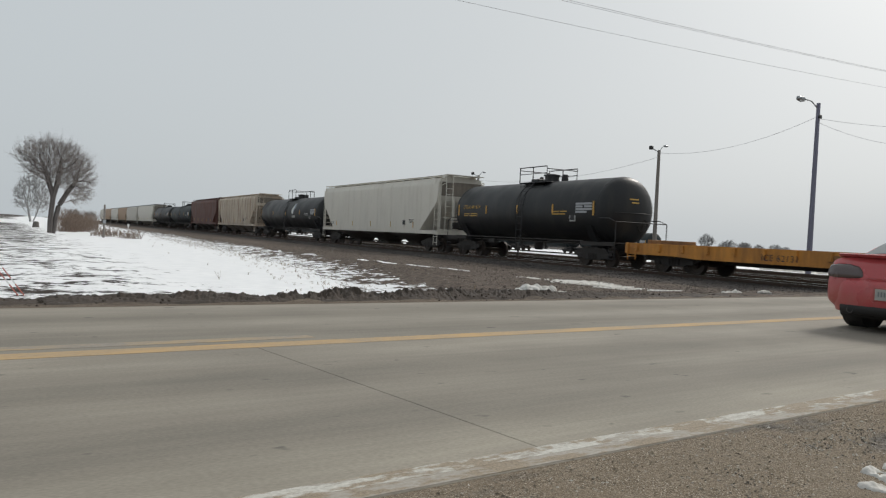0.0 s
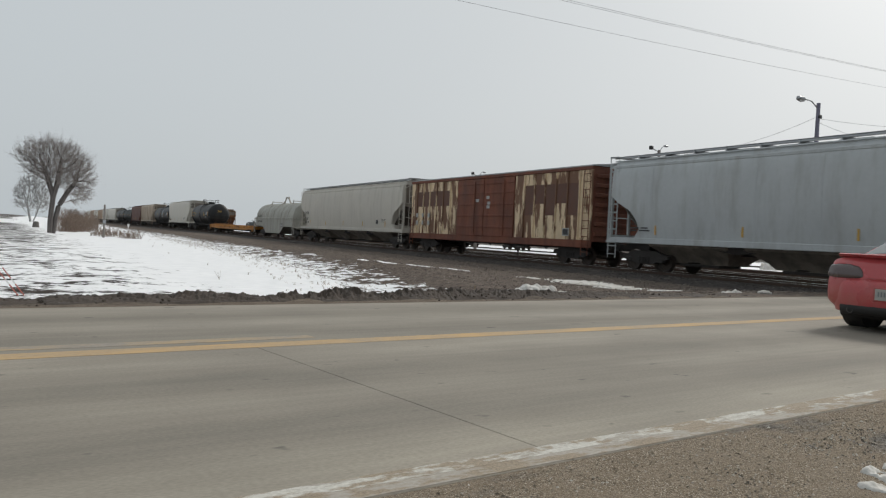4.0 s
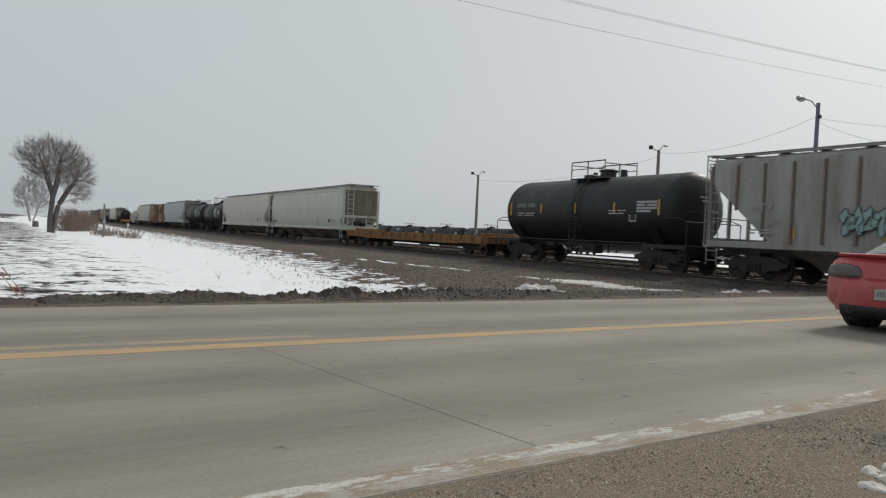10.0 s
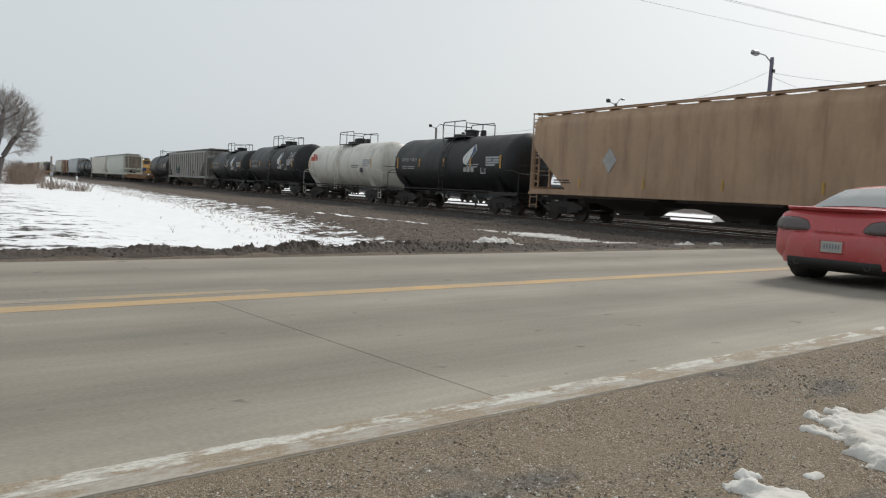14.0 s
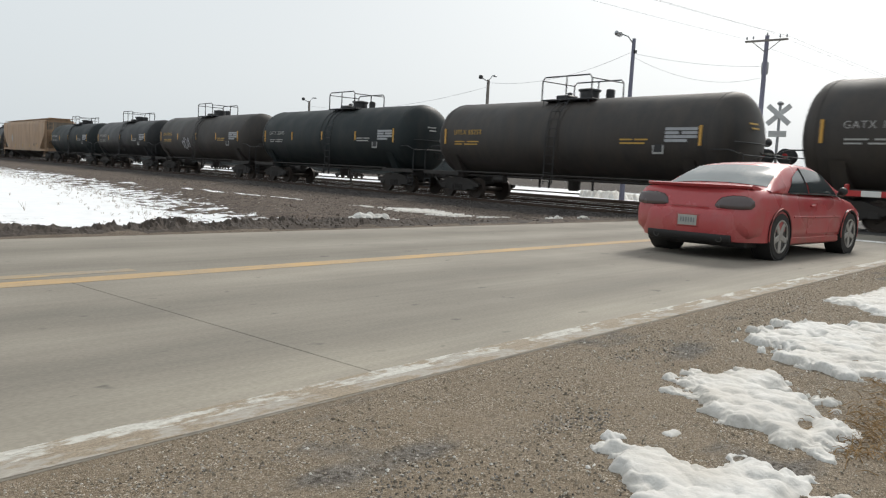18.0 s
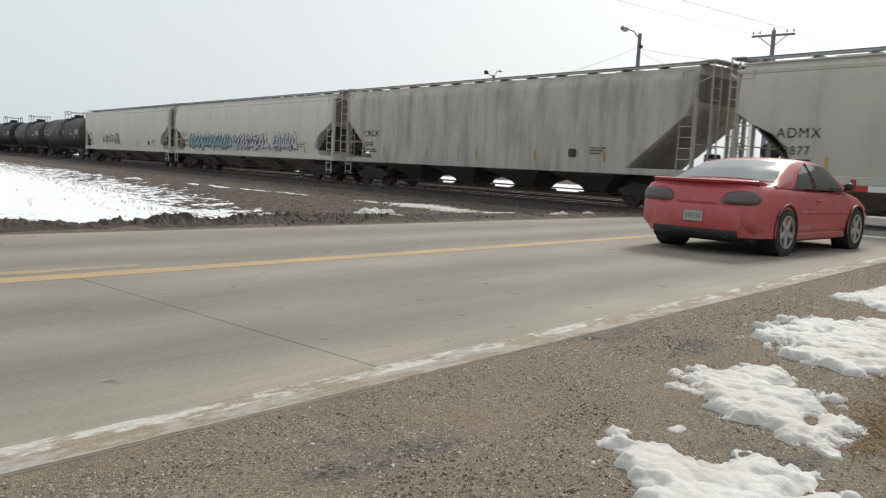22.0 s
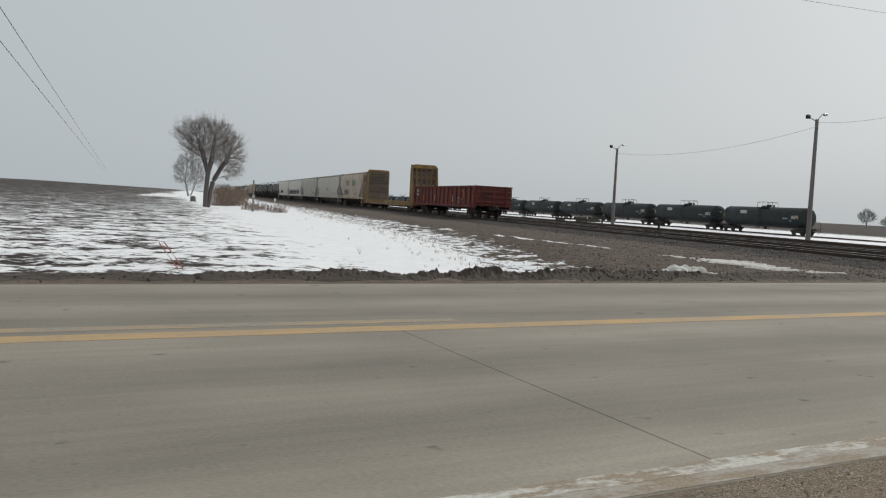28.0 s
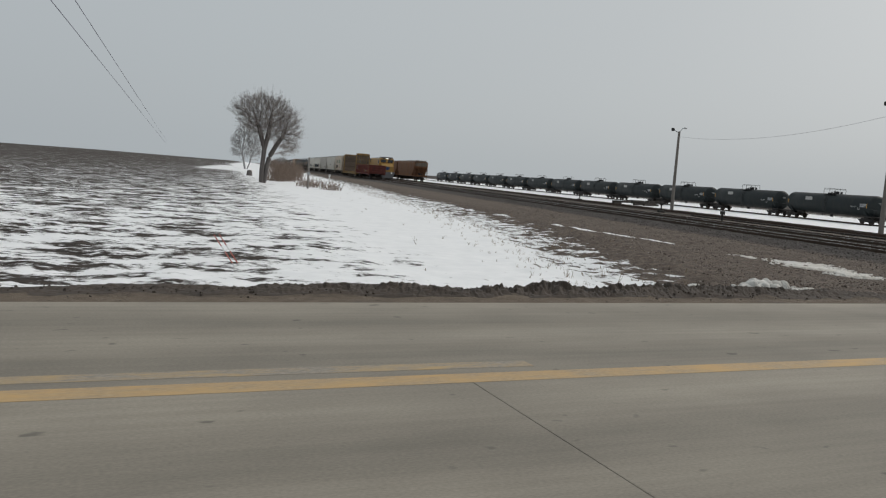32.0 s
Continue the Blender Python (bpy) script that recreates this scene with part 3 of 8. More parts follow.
# ---- the concrete road ----
def concrete_material():
    m = bpy.data.materials.new("worn_concrete")
    m.use_nodes = True
    n, l = m.node_tree.nodes, m.node_tree.links
    b = n["Principled BSDF"]
    geo = n.new("ShaderNodeNewGeometry")

    def tex(scale, detail, squeeze):
        mp = n.new("ShaderNodeMapping")
        mp.inputs["Scale"].default_value = squeeze
        t = n.new("ShaderNodeTexNoise")
        t.inputs["Scale"].default_value, t.inputs["Detail"].default_value = scale, detail
        l.new(geo.outputs["Position"], mp.inputs[0])
        l.new(mp.outputs[0], t.inputs[0])
        return t.outputs[0]

    def ramp(src, stops):
        r = n.new("ShaderNodeValToRGB")
        while len(r.color_ramp.elements) < len(stops):
            r.color_ramp.elements.new(0.5)
        for e, (p, c) in zip(r.color_ramp.elements, stops):
            e.position, e.color = p, (c[0], c[1], c[2], 1)
        l.new(src, r.inputs[0])
        return r.outputs[0]

    def mix(fac, c0, c1, mode="MIX"):
        x = n.new("ShaderNodeMix")
        x.data_type, x.blend_type = "RGBA", mode
        if isinstance(fac, float):
            x.inputs[0].default_value = fac
        else:
            l.new(fac, x.inputs[0])
        l.new(c0, x.inputs[6])
        l.new(c1, x.inputs[7])
        return x.outputs[2]

    sep = n.new("ShaderNodeSeparateXYZ")
    l.new(geo.outputs["Position"], sep.inputs[0])
    wob = n.new("ShaderNodeMath")
    wob.operation = "MULTIPLY_ADD"
    wob.inputs[1].default_value = 0.25
    l.new(tex(0.8, 3, (0.15, 1, 1)), wob.inputs[0])
    l.new(sep.outputs[1], wob.inputs[2])
    span = n.new("ShaderNodeMapRange")
    span.inputs[1].default_value, span.inputs[2].default_value = ROAD_NEAR, ROAD_FAR
    l.new(wob.outputs[0], span.inputs[0])
    # tyre paths worn darker, dusty between and at the sides
    g, d, p = (0.260, 0.234, 0.194), (0.212, 0.191, 0.159), (0.297, 0.267, 0.221)
    lanes = ramp(span.outputs[0], [(0.0, p), (0.07, (0.325, 0.294, 0.240)), (0.16, d), (0.27, g), (0.36, d), (0.47, p), (0.56, g), (0.66, d), (0.76, p), (0.86, d), (0.94, g), (1.0, p)])
    mott = ramp(tex(1.3, 6, (0.5, 1, 1)), [(0.3, (0.86, 0.86, 0.86)), (0.7, (1.11, 1.11, 1.10))])
    grit = ramp(tex(70, 3, (0.5, 1, 1)), [(0.3, (0.88, 0.88, 0.88)), (0.7, (1.1, 1.1, 1.1))])
    drag = ramp(tex(5, 4, (0.06, 2.2, 1)), [(0.35, (0.95, 0.95, 0.95)), (0.65, (1.05, 1.05, 1.05))])
    col = mix(1.0, mix(1.0, mix(1.0, lanes, mott, "MULTIPLY"), grit, "MULTIPLY"), drag, "MULTIPLY")
    spots = n.new("ShaderNodeMapRange")
    spots.inputs[1].default_value, spots.inputs[2].default_value, spots.inputs[4].default_value = 0.685, 0.75, 0.6
    l.new(tex(3.6, 2, (1.0, 1.6, 1)), spots.inputs[0])
    dark = n.new("ShaderNodeRGB")
    dark.outputs[0].default_value = (0.07, 0.066, 0.06, 1)
    l.new(mix(spots.outputs[0], col, dark.outputs[0]), b.inputs["Base Color"])
    b.inputs["Roughness"].default_value = 0.82
    b.inputs["Specular IOR Level"].default_value = 0.3
    bp = n.new("ShaderNodeBump")
    bp.inputs["Strength"].default_value, bp.inputs["Distance"].default_value = 0.25, 0.004
    l.new(tex(90, 3, (0.4, 1, 1)), bp.inputs["Height"])
    l.new(bp.outputs[0], b.inputs["Normal"])
    return m


CONCRETE = concrete_material()


def paint_material(name, color, under, lo, hi):
    """Road paint worn through to the concrete."""
    m = bpy.data.materials.new(name)
    m.use_nodes = True
    n, l = m.node_tree.nodes, m.node_tree.links
    b = n["Principled BSDF"]
    geo = n.new("ShaderNodeNewGeometry")
    mp = n.new("ShaderNodeMapping")
    mp.inputs["Scale"].default_value = (0.42, 1.5, 1)
    t, t2 = n.new("ShaderNodeTexNoise"), n.new("ShaderNodeTexNoise")
    t.inputs["Scale"].default_value, t.inputs["Detail"].default_value, t.inputs["Roughness"].default_value = 5.5, 6.0, 0.7
    t2.inputs["Scale"].default_value = 45
    l.new(geo.outputs["Position"], mp.inputs[0])
    l.new(mp.outputs[0], t.inputs[0])
    l.new(mp.outputs[0], t2.inputs[0])
    r = n.new("ShaderNodeMapRange")
    r.inputs[1].default_value, r.inputs[2].default_value = lo, hi
    t3, both = n.new("ShaderNodeTexNoise"), n.new("ShaderNodeMath")
    t3.inputs["Scale"].default_value, t3.inputs["Detail"].default_value = 1.1, 2.0
    l.new(geo.outputs["Position"], t3.inputs[0])
    both.operation, both.inputs[1].default_value = "MULTIPLY_ADD", 0.55
    l.new(t3.outputs[0], both.inputs[0])
    l.new(t.outputs[0], both.inputs[2])
    l.new(both.outputs[0], r.inputs[0])
    x = n.new("ShaderNodeMix")
    x.data_type = "RGBA"
    l.new(r.outputs[0], x.inputs[0])
    v = n.new("ShaderNodeValToRGB")
    v.color_ramp.elements[0].position, v.color_ramp.elements[0].color = 0.3, (*[c * 0.75 for c in under], 1)
    v.color_ramp.elements[1].position, v.color_ramp.elements[1].color = 0.7, (*[c * 1.2 for c in under], 1)
    l.new(t2.outputs[0], v.inputs[0])
    l.new(v.outputs[0], x.inputs[6])
    x.inputs[7].default_value = (*color, 1)
    l.new(x.outputs[2], b.inputs["Base Color"])
    b.inputs["Roughness"].default_value = 0.8
    return m


YELLOW_PAINT = paint_material("yellow_line_paint", (0.50, 0.325, 0.14), (0.35, 0.275, 0.185), 0.56, 0.95)
FAINT_YELLOW = paint_material("faded_yellow_paint", (0.42, 0.30, 0.15), (0.27, 0.240, 0.20), 0.70, 0.95)
STOP_PAINT = paint_material("stop_line_paint", (0.68, 0.68, 0.66), (0.3, 0.28, 0.25), 0.6, 0.75)


def edge_material(name, paint):
    """Pale scoured concrete with drifts of brown sand; paint: the white line lies under the sand."""
    m = bpy.data.materials.new(name)
    m.use_nodes = True
    n, l = m.node_tree.nodes, m.node_tree.links
    b = n["Principled BSDF"]
    b.inputs["Roughness"].default_value = 0.85
    geo = n.new("ShaderNodeNewGeometry")

    def tex(scale, detail, squeeze, rough=0.6):
        mp, t = n.new("ShaderNodeMapping"), n.new("ShaderNodeTexNoise")
        mp.inputs["Scale"].default_value = squeeze
        t.inputs["Scale"].default_value, t.inputs["Detail"].default_value, t.inputs["Roughness"].default_value = scale, detail, rough
        l.new(geo.outputs["Position"], mp.inputs[0])
        l.new(mp.outputs[0], t.inputs[0])
        return t.outputs[0]

    def step(src, lo, hi, top=1.0):
        r = n.new("ShaderNodeMapRange")
        r.inputs[1].default_value, r.inputs[2].default_value, r.inputs[4].default_value = lo, hi, top
        l.new(src, r.inputs[0])
        return r.outputs[0]

    def shade(src, dark, light):
        r = n.new("ShaderNodeValToRGB")
        r.color_ramp.elements[0].position, r.color_ramp.elements[0].color = 0.3, (*dark, 1)
        r.color_ramp.elements[1].position, r.color_ramp.elements[1].color = 0.7, (*light, 1)
        l.new(src, r.inputs[0])
        return r.outputs[0]

    def mix(fac, c0, c1):
        x = n.new("ShaderNodeMix")
        x.data_type = "RGBA"
        l.new(fac, x.inputs[0])
        l.new(c0, x.inputs[6])
        l.new(c1, x.inputs[7])
        return x.outputs[2]
    col = shade(tex(60, 3, (0.6, 1, 1)), (0.30, 0.272, 0.228), (0.40, 0.365, 0.315))
    if paint:
        col = mix(step(tex(7, 5, (0.5, 1.6, 1), 0.7), 0.44, 0.50), col, shade(tex(40, 2, (1, 1, 1)), (0.44, 0.425, 0.375), (0.60, 0.58, 0.525)))
    sand = shade(tex(90, 3, (1, 1, 1), 0.8), (0.17, 0.130, 0.085), (0.37, 0.300, 0.215))
    drift = n.new("ShaderNodeMath")
    drift.operation = "MULTIPLY_ADD"
    drift.inputs[1].default_value = 0.45
    l.new(tex(16, 4, (0.7, 1.3, 1)), drift.inputs[0])
    l.new(tex(2.4, 4, (0.8, 2.6, 1)), drift.inputs[2])
    l.new(mix(step(drift.outputs[0], 0.69, 0.77, 0.92), col, sand), b.inputs["Base Color"])
    return m


WHITE_PAINT = edge_material("edge_line_paint", True)
EDGE_DIRT = edge_material("packed_sand", False)
ASPHALT = material("crossing_asphalt", (0.062, 0.058, 0.054), 0.9, vary=0.3, scale=2, fine=60, bump=0.05)


def build_road():
    road = empty("road", Matrix(), "worn grey two-lane concrete road with a double yellow line", "road", kind="structure")
    near_lane = [-260.0, -120.0, -60.0, -33.4, -21.4, -9.4, 2.66, 14.7, 26.7, 38.8, 62.0, 120.0, 260.0]
    far_lane = [-260.0, -120.0, -60.0, -33.4, -21.4, 26.7, 38.8, 62.0, 120.0, 260.0]
    for joints, y0, y1 in ((near_lane, ROAD_NEAR, 6.187), (far_lane, 6.193, ROAD_FAR)):
        for x0, x1 in zip(joints, joints[1:]):
            part("slab", Geo().box(x0 + 0.002, x1 - 0.002, y0, y1, -0.25, 0.0, 0.004), CONCRETE, road)
    part("joint_filler", Geo().box(-260, 260, ROAD_NEAR + 0.02, ROAD_FAR - 0.02, -0.2, -0.006), material("joint_seal", (0.075, 0.07, 0.064), 0.9), road)
    part("yellow_line", Geo().box(-250, 250, 6.07, 6.31, 0.0005, 0.002), YELLOW_PAINT, road, "worn yellow centre line")
    part("yellow_line", Geo().box(-250, 3.4, 6.46, 6.64, 0.0005, 0.002), FAINT_YELLOW, road, "faded second yellow line")
    part("edge_line", Geo().box(-250, 19.4, 2.600, 2.715, 0.0005, 0.002), WHITE_PAINT, road, "worn white edge line")
    part("stop_line", Geo().box(18.3, 18.8, 2.75, 6.05, 0.0005, 0.002), STOP_PAINT, road, "white stop line before the crossing")
    g = Geo()
    g.box(-250, 250, ROAD_NEAR + 0.008, 2.596, 0.0006, 0.003)
    part("sand_strip", g, EDGE_DIRT, road, "packed sand along the edge")
    return road


ROAD = build_road()


# ---- the tracks ----
def rail_geo(n0, zt, a0, a1):
    """A rail with foot, web and head."""
    prof = [(-0.07, -0.17), (0.07, -0.17), (0.07, -0.155), (0.012, -0.135), (0.012, -0.045), (0.036, -0.038), (0.036, -0.006), (0.030, 0.0),
            (-0.030, 0.0), (-0.036, -0.006), (-0.036, -0.038), (-0.012, -0.045), (-0.012, -0.135), (-0.07, -0.155)]
    return Geo().prism([(n0 + u, zt + w) for u, w in prof], "y", a0, a1)


TIE = Geo().box(-1.28, 1.28, -0.115, 0.115, -0.17, 0.0, 0.015).mesh("tie")


def build_track(n, z, a0, a1, tie0, tie1, label, shiny=True):
    t = empty("railway_track", place(0, 0), label, "railway track", kind="structure")
    for side in (-0.755, 0.755):
        part("rail", rail_geo(n + side, z, a0, a1), RAIL_RUST, t)
        part("rail_head", Geo().box(n + side - 0.031, n + side + 0.031, a0, a1, z + 0.0005, z + 0.005), RAIL_TOP if shiny else RAIL_RUST, t, "polished running surface")
    a = tie0
    rnd = random.Random(int(n))
    while a < tie1:
        part("tie", TIE, TIE_WOOD, t, at=pose(n + rnd.uniform(-0.03, 0.03), a, z - 0.155 + rnd.uniform(-0.012, 0.008), 0, 0, rnd.uniform(-1.5, 1.5)))
        a += 0.56
    return t


build_track(MAIN, 0.0, -160, 900, 13.0, 110.0, "steel rails on dark wooden ties in ballast")
build_track(SECOND, 0.0, -160, 900, 13.0, 90.0, "second steel track on ballast beside the main line")
build_track(THIRD, -0.12, -40, 700, 20.0, 60.0, "rusty yard track beyond the main lines", False)
build_track(SIDING, -0.95, 60, 420, 80.0, 110.0, "snowy siding holding a row of tank cars", False)

crossing = empty("grade_crossing", place(0, 0), "dark asphalt and plank road crossing over the tracks", "crossing", kind="structure")
for n0, n1 in ((MAIN - 2.2, MAIN - 0.80), (MAIN - 0.69, MAIN + 0.69), (MAIN + 0.80, SECOND - 0.80), (SECOND - 0.69, SECOND + 0.69), (SECOND + 0.80, SECOND + 2.2)):
    g = Geo()
    lo0, hi0 = (2.2 + n0 * SN) / CS, (9.9 + n0 * SN) / CS
    g.box(n0, n1, lo0, hi0, -0.14, 0.012, 0.01)
    part("crossing_panel", g, ASPHALT, crossing)


# ---- rolling stock; in a car's own space Y runs ahead, X away from the road side, Z up from the rail ----
def truck_meshes():
    frame_g = Geo().prism([(-1.30, 0.50), (-1.30, 0.62), (-1.02, 0.66), (-0.62, 0.80), (0.62, 0.80), (1.02, 0.66), (1.30, 0.62), (1.30, 0.50), (1.02, 0.42),
                           (0.80, 0.42), (0.48, 0.28), (-0.48, 0.28), (-0.80, 0.42), (-1.02, 0.42)], "x", -0.075, 0.075)
    for y in (-0.24, -0.08, 0.08, 0.24):
        frame_g.tube([(-0.09, y, 0.33), (-0.09, y, 0.56)], 0.055, 6)
    for y in (-0.89, 0.89):
        frame_g.box(-0.11, 0.1, y - 0.17, y + 0.17, 0.34, 0.56, 0.03)
    wheel_g = Geo().lathe([(-0.07, 0.10), (-0.07, 0.16), (-0.03, 0.18), (-0.03, 0.36), (-0.065, 0.375), (-0.065, 0.42), (0.06, 0.43), (0.075, 0.455), (0.09, 0.45), (0.09, 0.12)], "x", 20)
    axle_g = Geo().lathe([(-0.95, 0.07), (-0.8, 0.085), (0.8, 0.085), (0.95, 0.07)], "x", 8)
    bolster_g = Geo().box(-1.0, 1.0, -0.24, 0.24, 0.55, 0.83, 0.03).box(-0.9, 0.9, -0.06, 0.06, 0.83, 0.95)
    return frame_g.mesh("sideframe"), wheel_g.mesh("wheel"), axle_g.mesh("axle"), bolster_g.mesh("bolster")


SIDEFRAME, WHEEL, AXLE, BOLSTER = truck_meshes()
COUPLER = Geo().box(-0.11, 0.11, -0.45, 0.35, 0.76, 0.98, 0.03).box(-0.17, 0.17, 0.30, 0.52, 0.72, 1.02, 0.05).tube([(0.35, 0.0, 0.8), (0.36, 0.3, 0.6), (0.3, 0.5, 0.55)], 0.03, 6).mesh("coupler")
BRAKE_WHEEL = Geo()
for k in range(12):
    t0, t1 = 2 * math.pi * k / 12, 2 * math.pi * (k + 1) / 12
    BRAKE_WHEEL.tube([(0.28 * math.cos(t0), 0, 0.28 * math.sin(t0)), (0.28 * math.cos(t1), 0, 0.28 * math.sin(t1))], 0.018, 5)
for k in range(4):
    BRAKE_WHEEL.tube([(0, 0, 0), (0.28 * math.cos(k * math.pi / 2), 0.02, 0.28 * math.sin(k * math.pi / 2))], 0.014, 5)
BRAKE_WHEEL = BRAKE_WHEEL.mesh("brake_wheel")


def add_trucks(car, length, inset=2.2, r=None):
    for y in (length / 2 - inset, inset - length / 2):
        tr = part("truck", BOLSTER, STEEL_DARK, car, "grimy cast steel truck", pose(0, y, 0))
        for x in (-1.0, 1.0):
            part("sideframe", SIDEFRAME, STEEL_DARK, tr, at=pose(x, 0, 0, 0, 0, 180 if x > 0 else 0))
        for yy in (-0.89, 0.89):
            part("axle", AXLE, WHEEL_STEEL, tr, at=pose(0, yy, 0.42))
            for x in (-0.755, 0.755):
                part("wheel", WHEEL, WHEEL_STEEL, tr, at=pose(x, yy, 0.42, 0, 0, 0 if x < 0 else 180))
    for s in (1, -1):
        part("coupler", COUPLER, STEEL_DARK, car, at=pose(0, s * (length / 2 - 0.1), 0, 0, 0, 0 if s > 0 else 180))


def ladder(x, y0, y1, z0, z1, r=0.022, step=0.34):
    """A ladder in the plane x, its rails at y0 and y1."""
    g = Geo().tube([(x, y0, z0), (x, y0, z1)], r, 5).tube([(x, y1, z0), (x, y1, z1)], r, 5)
    z = z0 + 0.15
    while z < z1:
        g.tube([(x, y0, z), (x, y1, z)], r * 0.8, 4)
        z += step
    return g


FACING = Matrix(((0, 0, -1, 0), (-1, 0, 0, 0), (0, 1, 0, 0), (0, 0, 0, 1)))  # writing on the road side


def lettering(car, text, x, y, z, size, mat, lean=0.0):
    """Stencilled characters on the road side of a car; y is where the line starts."""
    cu = bpy.data.curves.new("lettering", "FONT")
    cu.body, cu.size, cu.extrude, cu.space_character = text, size, 0.002, 1.15
    cu.materials.append(mat)
    ob = new("lettering", cu)
    ob.parent = car
    ob.matrix_basis = Matrix.Translation((x, y, z)) @ pose(0, 0, 0, 0, lean, 0) @ FACING
    return ob


def bars(car, name, x, y, z, mat, rows, height=0.07, gap=0.06, lean=0.0):
    """Unreadable stencilling: plain bars, one list of (start, width) a row."""
    g = Geo()
    for i, row in enumerate(rows):
        for s, w in row:
            g.box(-0.004, 0.004, -s - w, -s, -i * (height + gap) - height, -i * (height + gap))
    return part(name, g, mat, car, at=Matrix.Translation((x, y, z)) @ pose(0, 0, 0, 0, lean, 0))


def panel(car, name, x, y, z, w, h, mat, label="", lean=0.0):
    return part(name, Geo().box(-0.006, 0.004, -w / 2, w / 2, -h / 2, h / 2), mat, car, label, Matrix.Translation((x, y, z)) @ pose(0, 0, 0, 0, lean, 0))


def leaf_logo(car, x, y, z, s, on_curve=None, blue=True):
    """A slanted leaf on a dark blue diamond, with three plain blocks below."""
    def flat(poly, mat, name, lift):
        """A polygon cut into level bands that follow the curve of the side."""
        lo, hi, bands = min(w for u, w in poly), max(w for u, w in poly), 14
        g, rows = Geo(), []
        for b in range(bands + 1):
            w = lo + (hi - lo) * min(max(b / bands, 0.004), 0.996)
            cuts = []
            for (u0, w0), (u1, w1) in zip(poly, poly[1:] + poly[:1]):
                if (w0 > w) != (w1 > w):
                    cuts.append(u0 + (w - w0) / (w1 - w0) * (u1 - u0))
            zz = z + w * s
            xx = (on_curve(zz) if on_curve else x) - lift
            rows.append([(xx, y - min(cuts) * s, zz), (xx, y - max(cuts) * s, zz), (xx + 0.05, y - max(cuts) * s, zz), (xx + 0.05, y - min(cuts) * s, zz)])
        k = len(rows)
        g.add([p for r_ in rows for p in r_], [(i * 4 + j, i * 4 + (j + 1) % 4, i * 4 + 4 + (j + 1) % 4, i * 4 + 4 + j) for i in range(k - 1) for j in range(4)] + [(0, 1, 2, 3), (4 * k - 1, 4 * k - 2, 4 * k - 3, 4 * k - 4)])
        part(name, g, mat, car)
    if blue:
        flat([(-0.52, -0.10), (0.16, 0.55), (0.54, 0.21), (-0.04, -0.54)], LETTER_WHITE, "logo_border", 0.010)
        flat([(-0.47, -0.10), (0.16, 0.49), (0.48, 0.20), (-0.04, -0.47)], LOGO_BLUE, "logo_diamond", 0.016)
    flat([(-0.50, -0.14), (0.10, 0.43), (0.22, 0.12), (0.08, -0.22), (-0.12, -0.48), (-0.40, -0.40)], LOGO_WHITE, "logo_leaf", 0.024)
    flat([(-0.34, -0.34), (0.10, 0.33), (0.075, 0.35), (-0.37, -0.32)], LOGO_GREEN, "logo_vein", 0.032)


def tank_radius_x(r, zc):
    return lambda z: -math.sqrt(max(0.01, r * r - (z - zc) ** 2))


